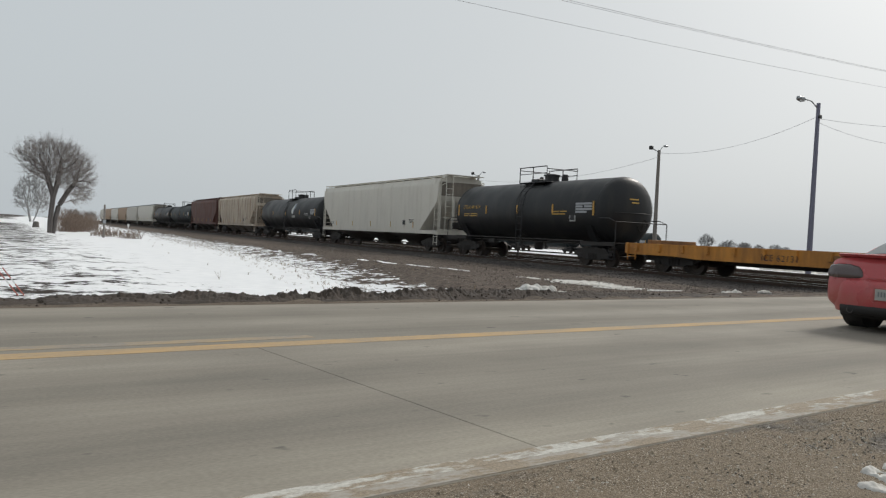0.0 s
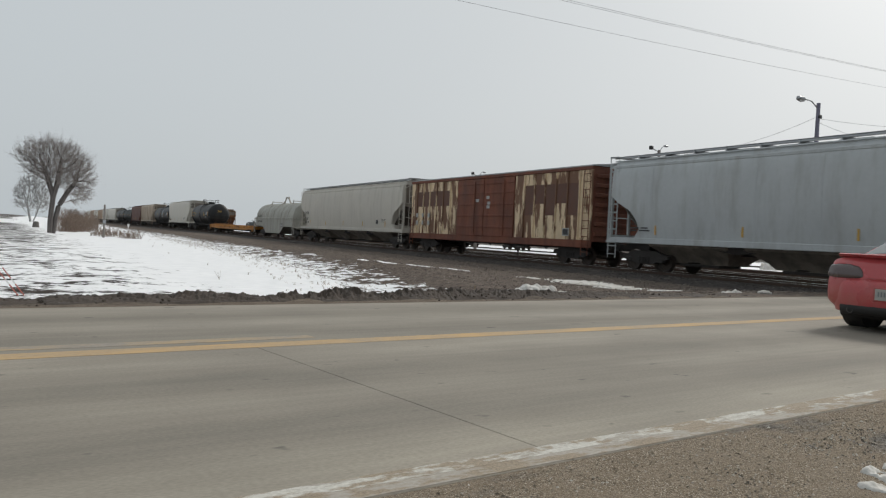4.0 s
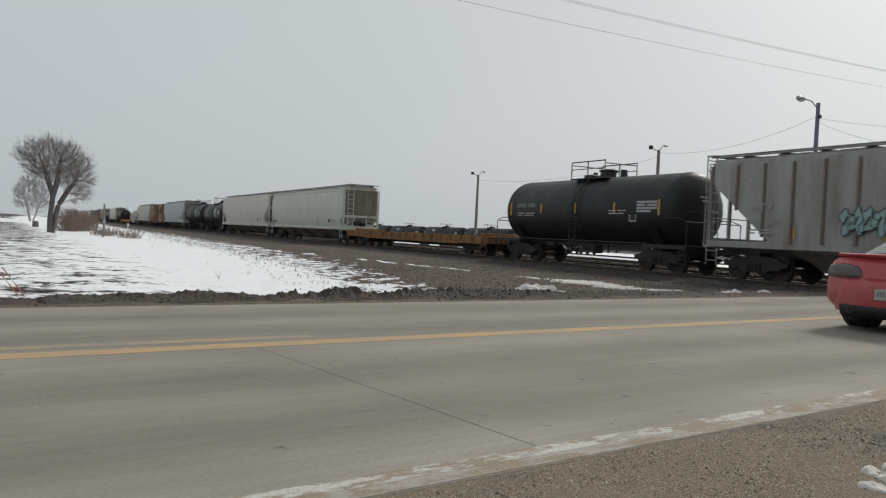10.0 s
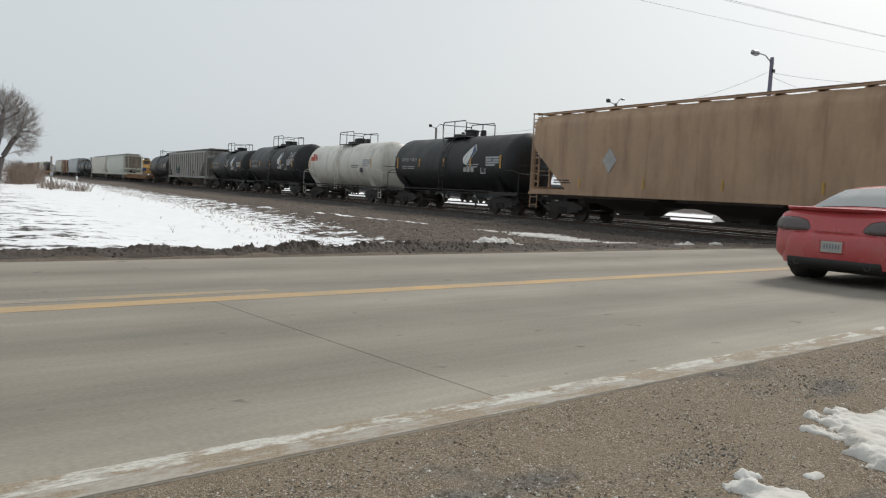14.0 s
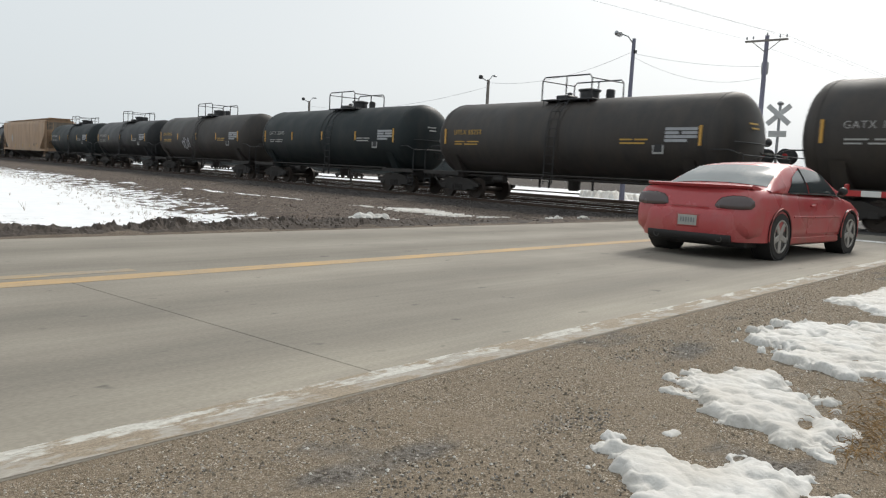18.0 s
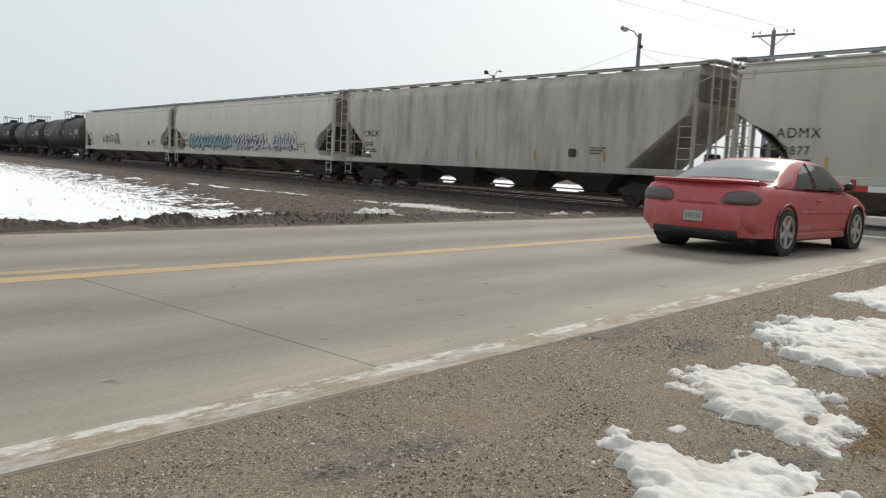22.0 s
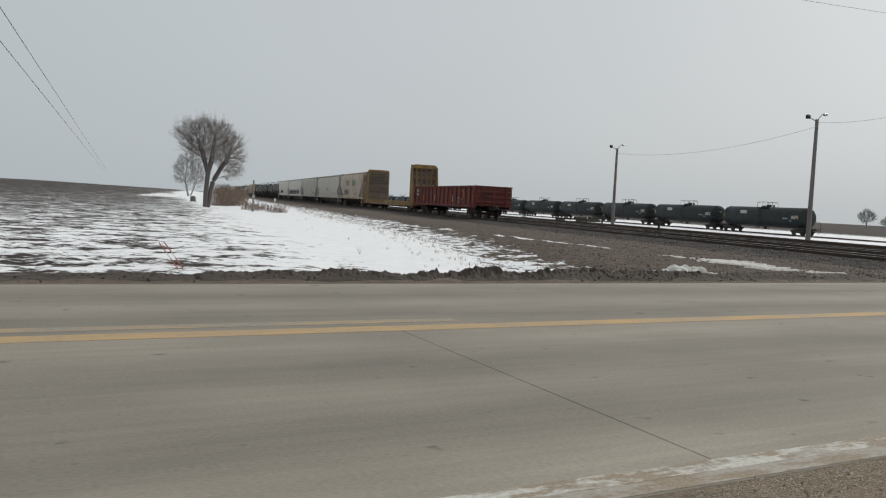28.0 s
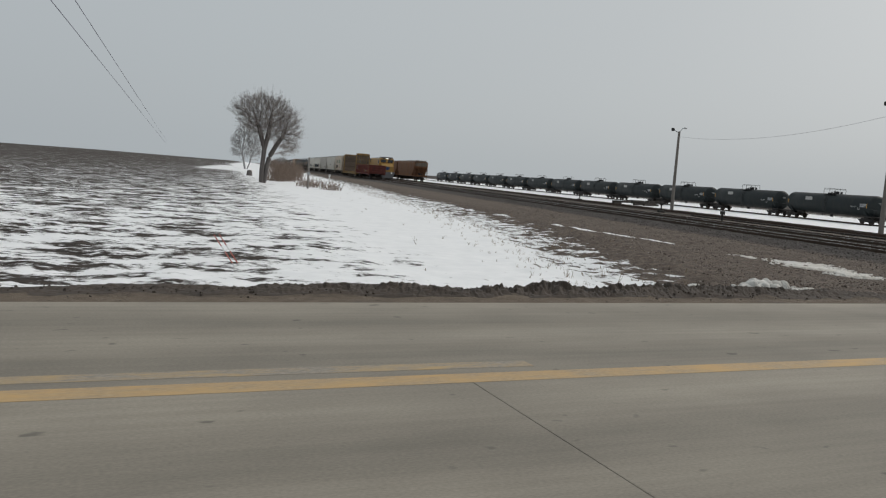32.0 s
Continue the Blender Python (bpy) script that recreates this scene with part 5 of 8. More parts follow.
def flat_deck(car, length, mat, z=1.05, depth=0.46, deck=None):
    half = length / 2 - 0.35
    part("deck", Geo().box(-1.40, 1.40, -half, half, z - 0.12, z, 0.02), deck or mat, car)
    for sx in (-1, 1):
        sill = Geo().prism([(-half, z + 0.05), (half, z + 0.05), (half, z - 0.40), (half - 2.6, z - 0.40), (half - 3.8, z - depth), (3.8 - half, z - depth), (2.6 - half, z - 0.40), (-half, z - 0.40)], "x",
                          min(sx * 1.36, sx * 1.44), max(sx * 1.36, sx * 1.44))
        part("side_sill", sill, mat, car)
        y = -half + 0.5
        while y < half:
            part("stake_pocket", Geo().box(min(sx * 1.44, sx * 1.52), max(sx * 1.44, sx * 1.52), y - 0.07, y + 0.07, z - 0.26, z + 0.03, 0.01), mat, car)
            y += 1.22
    part("center_sill", Geo().box(-0.33, 0.33, -half, half, z - 0.62, z - 0.13, 0.02), STEEL_DARK, car)
    for s in (1, -1):
        part("end_sill", Geo().box(-1.5, 1.5, s * half - 0.1, s * half + 0.1, z - 0.38, z + 0.05, 0.03), mat, car)
        part("grab_iron", ladder(-1.50, s * (half - 0.55), s * (half - 0.1), 0.42, z - 0.05), mat, car)
    part("brake_wheel", BRAKE_WHEEL, STEEL_DARK, car, at=pose(0.9, -half - 0.1, z + 0.45))
    part("brake_post", Geo().tube([(0.9, -half - 0.06, z - 0.2), (0.9, -half - 0.06, z + 0.5)], 0.03, 6), STEEL_DARK, car)
    return half


def flat_car(length, mat, label, mark=""):
    car = empty("flat_car", Matrix(), label, "flat car", "train cars")
    half = flat_deck(car, length, mat, deck=FLAT_RUSTED)
    if mark:
        lettering(car, mark, -1.53, 0.18 * length + 1.0, 0.70, 0.30, LETTER_DARK)
    for y in (half - 1.0, -half + 1.0):
        part("deck_rack", Geo().box(-1.2, 1.2, y - 0.12, y + 0.12, 1.05, 1.25, 0.02), FLAT_RUSTED, car)
    rnd = random.Random(int(length * 10))
    for i in range(6):
        y = rnd.uniform(-half + 1, half - 1)
        panel(car, "patch_plate", -1.448, y, 0.86, rnd.uniform(0.3, 0.7), 0.22, FLAT_RUSTED)
    add_trucks(car, length, 2.6)
    return car


def bulkhead_flat(length, label):
    """A flat car with a planked bulkhead wall at each end."""
    car = empty("bulkhead_flat_car", Matrix(), label, "flat car", "train cars")
    half = flat_deck(car, length, FLAT_YELLOW, deck=PLANK_WOOD)
    for s in (1, -1):
        y_in = s * (half - 1.5)
        y_out = s * half
        bh = part("bulkhead", Geo().box(-1.38, 1.38, y_in - 0.06, y_in + 0.06, 4.70, 4.88, 0.02), FLAT_YELLOW, car, "tall end wall of planks in a yellow steel frame")
        top = Geo().prism([(-1.40, 4.52), (-1.40, 4.62), (-1.05, 4.92), (1.05, 4.92), (1.40, 4.62), (1.40, 4.52)], "y", min(y_in, y_in + s * 0.5), max(y_in, y_in + s * 0.5))
        part("cap", top, FLAT_YELLOW, bh)
        for x in (-1.33, 1.33):
            part("side_frame", Geo().prism([(y_in - s * 0.06, 1.05), (y_in - s * 0.06, 4.57), (y_in + s * 0.45, 4.57), (y_in + s * 1.25, 1.05)], "x", x - 0.07, x + 0.07), FLAT_YELLOW, bh)
        for x in (-0.8, -0.27, 0.27, 0.8):
            part("post", Geo().box(x - 0.05, x + 0.05, min(y_in + s * 0.08, y_in + s * 0.3), max(y_in + s * 0.08, y_in + s * 0.3), 1.05, 4.57, 0.015), FLAT_YELLOW, bh)
        for z in (1.9, 2.75, 3.65):
            part("rail", Geo().box(-1.28, 1.28, min(y_in + s * 0.1, y_in + s * 0.22), max(y_in + s * 0.1, y_in + s * 0.22), z - 0.05, z + 0.05), FLAT_YELLOW, bh)
        z = 1.06
        while z < 4.6:
            part("plank", Geo().box(-1.27, 1.27, y_in - 0.055, y_in + 0.06, z, z + 0.215, 0.012), PLANK_WOOD, bh)
            z += 0.225
        part("ladder", ladder(-1.42, y_in + s * 0.1, y_in + s * 0.5, 0.5, 4.4), FLAT_YELLOW, bh)
    lettering(car, "TTPX 808554", -1.53, 1.0, 0.72, 0.34, LETTER_WHITE)
    for y in (-5, -1.5, 2.5, 5.5):
        part("reflector", Geo().box(-0.006, 0.006, -0.25, 0.25, -0.05, 0.05), LETTER_WHITE, car, at=pose(-1.53, y, 0.62))
    add_trucks(car, length, 2.6)
    return car


def coil_car(length, label):
    """A steel coil car: a trough body with one long rounded hood."""
    car = empty("coil_car", Matrix(), label, "coil car", "train cars")
    half = length / 2 - 1.2
    body = Geo().prism([(-half, 1.95), (half, 1.95), (half, 1.15), (half - 2.9, 1.15), (half - 4.4, 0.45), (4.4 - half, 0.45), (2.9 - half, 1.15), (-half, 1.15)], "x", -1.46, 1.46)
    part("trough", body, COIL_GREY, car)
    part("rim", Geo().box(-1.52, 1.52, -half - 0.05, half + 0.05, 1.88, 2.02, 0.02), COIL_GREY, car)
    prof = [(-half - 0.12, 0.05)] + [(-half - 0.12 + 0.24 * (1 - math.cos(radians(a))), 1.42 * math.sin(radians(a))) for a in (15, 35, 55, 75, 90)]
    prof += [(-p, q) for p, q in prof[::-1]]
    hood = Geo()
    seg, kk = 20, len(prof)
    for a, r in prof:
        for j in range(seg + 1):
            t = math.pi * j / seg
            hood.v.append((r * math.cos(t), a, 2.02 + max(0.0, r * math.sin(t)) * 1.06))
    for i in range(kk - 1):
        for j in range(seg):
            hood.f.append((i * (seg + 1) + j, (i + 1) * (seg + 1) + j, (i + 1) * (seg + 1) + j + 1, i * (seg + 1) + j + 1))
    part("hood", hood, COIL_GREY, car, "rounded grey steel hood")
    for y in (-half * 0.75, -half * 0.4, 0, half * 0.4, half * 0.75):
        pts = [(1.425 * math.cos(math.pi * j / 14), y, 2.02 + 1.425 * 1.06 * math.sin(math.pi * j / 14)) for j in range(15)]
        part("hood_rib", Geo().tube(pts, 0.03, 5), COIL_GREY, car)
    for y in (-half * 0.55, half * 0.55):
        part("lifting_bracket", Geo().tube([(-0.55, y - 0.15, 3.35), (-0.5, y, 3.75), (-0.55, y + 0.15, 3.35)], 0.045, 6).tube([(-0.5, y, 3.70), (0.5, y, 3.70)], 0.04, 6).tube([(0.55, y - 0.15, 3.35), (0.5, y, 3.75), (0.55, y + 0.15, 3.35)], 0.045, 6), HOP_DIRTY, car)
    part("lifting_frame", Geo().tube([(0, -1.1, 3.45), (0, -0.45, 4.15), (0, 0.45, 4.15), (0, 1.1, 3.45)], 0.07, 6).tube([(-0.5, 0, 3.4), (0, 0, 4.15), (0.5, 0, 3.4)], 0.06, 6), HOP_DIRTY, car)
    for s in (1, -1):
        part("end_platform", Geo().box(-1.45, 1.45, s * (half + 0.35) - 0.4, s * (half + 0.35) + 0.35, 1.02, 1.15, 0.02), HOP_DIRTY, car)
        part("ladder", ladder(-1.5, s * (half + 0.1), s * (half + 0.55), 0.4, 2.0), HOP_DIRTY, car)
        part("end_post", Geo().box(-0.9, -0.7, s * half, s * (half + 0.05) if s > 0 else s * half + 0.001, 1.1, 2.0).box(0.7, 0.9, min(s * half, s * (half + 0.3)), max(s * half, s * (half + 0.3)), 1.1, 2.6, 0.02), HOP_DIRTY, car)
    part("brake_wheel", BRAKE_WHEEL, STEEL_DARK, car, at=pose(0.2, -half - 0.2, 2.5))
    lettering(car, "ICE 70108", -1.43, half - 0.9, 2.10, 0.30, LETTER_DARK)
    lettering(car, "TR 601166", -1.49, half - 1.1, 1.52, 0.34, LETTER_DARK)
    panel(car, "test_plate", -1.48, -half + 3.6, 1.25, 0.5, 0.36, LETTER_DARK)
    panel(car, "test_plate", -1.488, -half + 3.6, 1.25, 0.38, 0.24, LETTER_WHITE)
    for piece in car.children:
        piece.matrix_basis = Matrix.Translation((0, 0.85, 0)) @ piece.matrix_basis
    add_trucks(car, length, 2.3)
    return car


def box_car(length, label, mat=None, cream=True, height=4.35):
    car = empty("box_car", Matrix(), label, "box car", "train cars")
    half = length / 2 - 0.5
    base = mat or BOX_RUST
    part("body", Geo().box(-1.46, 1.46, -half, half, 1.05, height, 0.03), base, car)
    part("roof", Geo().prism([(-1.5, height), (-1.5, height + 0.05), (0, height + 0.2), (1.5, height + 0.05), (1.5, height)], "y", -half - 0.03, half + 0.03), BARE_STEEL if cream else base, car)
    for sx in (-1, 1):
        part("side_sill", Geo().box(min(sx * 1.40, sx * 1.50), max(sx * 1.40, sx * 1.50), -half, half, 0.78, 1.12, 0.02), base, car)
        part("top_chord", Geo().box(min(sx * 1.44, sx * 1.53), max(sx * 1.44, sx * 1.53), -half, half, height - 0.16, height - 0.01, 0.02), base, car)
    door = length * 0.155
    skin = BOX_CREAM if cream else base
    for y0, y1 in ((door, half), (-half, -door)):
        n = max(3, int((y1 - y0) / 0.85))
        for i in range(n):
            a, b = y0 + (y1 - y0) * i / n, y0 + (y1 - y0) * (i + 1) / n
            part("side_panel", Geo().box(-1.482, -1.455, a + 0.02, b - 0.02, 1.12, height - 0.17, 0.006), skin, car)
            part("rib", Geo().box(-1.545, -1.478, a - 0.035, a + 0.035, 1.12, height - 0.17, 0.012), skin, car)
            if cream and 0 < i < n - 1:
                lo = 2.75 if y0 > 0 else (2.2 if i % 2 else 2.75)
                panel(car, "paint_patch", -1.486, (a + b) / 2, (lo + 3.65) / 2, b - a - 0.1, 3.65 - lo, BOX_PATCH)
    for y0 in (-door, 0.0):
        d = part("door", Geo().box(-1.53, -1.47, y0 + 0.03, y0 + door - 0.03, 1.1, height - 0.2, 0.015), base, car, "sliding plug door")
        for z in (1.6, 2.2, 2.8, 3.4, 3.9):
            part("door_rib", Geo().box(-1.56, -1.528, y0 + 0.1, y0 + door - 0.1, z - 0.05, z + 0.05, 0.01), base, d)
        part("door_bar", Geo().tube([(-1.58, y0 + door * 0.3, 1.15), (-1.58, y0 + door * 0.3, height - 0.3)], 0.025, 5), base, d)
    if cream:
        for y, z in ((0.6, 3.0), (-0.5, 3.15), (-0.6, 2.85), (-0.55, 2.65)):
            panel(car, "white_placard", -1.575, y, z, 0.3, 0.16, LETTER_WHITE)
        bars(car, "faded_mark", -1.56, half - 0.9, 2.35, LETTER_WHITE, [[(0, 0.3), (0.8, 0.25), (1.6, 0.3)], [(0, 0.3), (0.8, 0.25), (1.6, 0.3)]], 0.26, 0.2)
        panel(car, "test_plate", -1.56, -half + 1.7, 1.45, 0.5, 0.36, LETTER_WHITE)
        panel(car, "test_plate", -1.568, -half + 1.7, 1.45, 0.38, 0.26, STEEL_BLACK)
    for s in (1, -1):
        for i in range(7):
            z = 1.3 + i * 0.42
            part("end_corrugation", Geo().box(-1.36, 1.36, min(s * half, s * (half + 0.09)), max(s * half, s * (half + 0.09)), z, z + 0.2, 0.04), base, car)
        part("ladder", ladder(-1.55, s * (half - 0.55), s * (half - 0.1), 0.45, 2.2 if s > 0 else height - 0.2), base, car)
    part("center_sill", Geo().box(-0.3, 0.3, -half, half, 0.7, 1.05), STEEL_DARK, car)
    part("brake_wheel", BRAKE_WHEEL, STEEL_DARK, car, at=pose(0.7, -half - 0.16, 2.2))
    add_trucks(car, length, 2.4)
    return car


def gondola(length, label):
    car = empty("gondola_car", Matrix(), label, "gondola car", "train cars")
    half = length / 2 - 0.55
    top = 2.52
    part("floor_plate", Geo().box(-1.45, 1.45, -half, half, 1.0, 1.1), GON_RED, car)
    for sx in (-1, 1):
        part("side", Geo().box(min(sx * 1.42, sx * 1.48), max(sx * 1.42, sx * 1.48), -half, half, 1.0, top, 0.01), GON_RED, car)
        part("top_rail", Geo().box(min(sx * 1.36, sx * 1.58), max(sx * 1.36, sx * 1.58), -half - 0.05, half + 0.05, top - 0.04, top + 0.08, 0.02), GON_RED, car)
        part("side_sill", Geo().box(min(sx * 1.40, sx * 1.56), max(sx * 1.40, sx * 1.56), -half, half, 0.82, 1.02, 0.02), GON_RED, car)
        n = 15
        for i in range(n + 1):
            y = -half + 0.12 + i * (2 * half - 0.24) / n
            part("side_post", Geo().prism([(-0.12, 1.0), (-0.10, top - 0.05), (0.10, top - 0.05), (0.12, 1.0)], "x", min(sx * 1.48, sx * 1.58), max(sx * 1.48, sx * 1.58)), GON_RED, car, at=pose(0, y, 0))
    for s in (1, -1):
        part("end_wall", Geo().box(-1.44, 1.44, s * half - 0.05, s * half + 0.05, 1.0, top, 0.01), GON_RED, car)
        part("top_rail", Geo().box(-1.58, 1.58, s * half - 0.1, s * half + 0.1, top - 0.04, top + 0.08, 0.02), GON_RED, car)
        for z in (1.3, 1.7, 2.1):
            part("end_rib", Geo().box(-1.42, 1.42, min(s * half, s * (half + 0.13)), max(s * half, s * (half + 0.13)), z - 0.1, z + 0.1, 0.04), GON_RED, car)
        for x in (-1.0, 0, 1.0):
            part("end_post", Geo().box(x - 0.07, x + 0.07, min(s * half, s * (half + 0.16)), max(s * half, s * (half + 0.16)), 0.95, top - 0.05, 0.02), GON_RED, car)
        part("ladder", ladder(-1.62, s * (half - 0.5), s * (half - 0.08), 0.45, 2.2), GON_RED, car)
        part("end_ladder", Geo().tube([(1.1, s * (half + 0.2), 0.9), (1.1, s * (half + 0.2), 2.3)], 0.025, 5).tube([(0.7, s * (half + 0.2), 0.9), (0.7, s * (half + 0.2), 2.3)], 0.025, 5), GON_RED, car)
    part("center_sill", Geo().box(-0.3, 0.3, -half, half, 0.7, 1.0), STEEL_DARK, car)
    part("brake_wheel", BRAKE_WHEEL, STEEL_DARK, car, at=pose(-0.8, -half - 0.25, 1.85))
    bars(car, "faded_mark", -1.60, half - 0.95, 2.3, LETTER_WHITE, [[(0, 0.16), (0.22, 0.16), (0.44, 0.16), (0.66, 0.16)], [(0, 0.2), (0.3, 0.14), (0.55, 0.2)]], 0.24, 0.1)
    for i, y in enumerate((half - 3.2, 1.8, -3.4, -half + 0.5)):
        part("reflector", Geo().box(-0.008, 0.006, -0.05, 0.05, -0.28 - 0.2 * (i == 3), 0.28 + 0.3 * (i == 3)), REFLECT, car, at=pose(-1.595, y, 1.5 + 0.1 * (i == 3)))
    ring = Geo()
    for k in range(16):
        t0, t1 = 2 * math.pi * k / 16, 2 * math.pi * (k + 1) / 16
        ring.tube([(0, 0.42 * math.cos(t0), 0.42 * math.sin(t0)), (0, 0.42 * math.cos(t1), 0.42 * math.sin(t1))], 0.02, 4)
    part("painted_ring", ring, LETTER_YELLOW, car, "faded painted ring", pose(-1.49, -half + 3.3, 1.85))
    panel(car, "test_plate", -1.598, -half + 3.9, 1.4, 0.5, 0.42, LETTER_WHITE)
    panel(car, "test_plate", -1.606, -half + 3.9, 1.4, 0.4, 0.32, STEEL_BLACK)
    add_trucks(car, length, 2.5)
    return car


def soo_letters(car, bulge, half):
    """Large green letter-sized blocks, in two groups."""
    for y in (half - 4.5, half - 5.42, half - 6.34):
        ring = Geo()
        for t in range(20):
            a0, a1 = t * math.pi / 10, (t + 1) * math.pi / 10
            quad = [(y + r_ * 0.29 * math.cos(a), 3.25 + (0.40 - 0.29 * (1 - r_)) * math.sin(a)) for r_, a in ((1, a0), (1, a1), (0.52, a1), (0.52, a0))]
            ring.prism(quad, "x", -bulge(3.3) - 0.018, -bulge(3.3) + 0.01)
        part("letter_shape", ring, LETTER_GREEN, car, "plain green ring")
    for y, w in ((half - 9.15, 0.34), (half - 9.7, 0.14), (half - 10.35, 0.46), (half - 11.15, 0.36)):
        part("letter_shape", Geo().box(-0.008, 0.006, -w / 2, w / 2, -0.40, 0.40, 0.003), LETTER_GREEN, car, "plain green block", at=pose(-bulge(3.3) - 0.01, y, 3.25))
    panel(car, "white_patch", -bulge(2.4) - 0.01, half - 1.75, 2.45, 0.9, 0.7, LETTER_WHITE)
    bubble = lambda z: -bulge(z)
    scrawl(car, bubble, 2.6, half, half - 3.4, 1.95, 3.2, GRAFFITI_BLACK, 5, lines=16, r=0.014)
    for y in (half - 0.8, 1.0, -1.8, -half + 1.6):
        panel(car, "side_patch", -1.55, y, 1.18, 0.8, 0.18, LETTER_YELLOW)


def hopper_logo(car, bulge, half):
    leaf_logo(car, 0, -0.3, 3.30, 1.15, lambda z: -bulge(z))
    for i in range(3):
        panel(car, "logo_block", -bulge(2.5) - 0.012, 0.1 - i * 0.40, 2.46, 0.28, 0.32, LETTER_DARK)


def tall_scrawl(car, bulge, half):
    scrawl(car, lambda z: -bulge(z) - 0.01, 2.0, half, half - 5.6, 2.05, 4.6, GRAFFITI_BLACK, 11, lines=17, r=0.013)


def teal_writing(car, bulge, half):
    bubble_writing(car, -bulge(1.9) - 0.02, half - 2.7, 2.0, 6.4, 0.95, GRAFFITI_TEAL, GRAFFITI_BLACK, 3)
    bubble_writing(car, -bulge(1.9) - 0.02, half - 9.8, 1.95, 4.4, 0.80, GRAFFITI_WHITE, GRAFFITI_BLACK, 8)
    bubble_writing(car, -bulge(1.9) - 0.02, half - 15.2, 2.0, 2.7, 0.90, GRAFFITI_WHITE, GRAFFITI_BLACK, 14)


def rib_writing(car, bulge, half):
    bubble_writing(car, -1.62, half - 5.2, 2.0, 1.6, 0.7, GRAFFITI_TEAL, GRAFFITI_BLACK, 4)


def diamond_mark(car, bulge, half):
    part("diamond_mark", Geo().prism([(half - 5.0, 3.0), (half - 4.6, 2.5), (half - 5.0, 2.0), (half - 5.4, 2.5)], "x", -1.575, -1.55), LETTER_WHITE, car)


def tag_on_tank(y, z, w, mat, seed):
    return lambda car, fx, zc, half: scrawl(car, fx, zc, half, y, zc + z, w, mat, seed, lines=6)


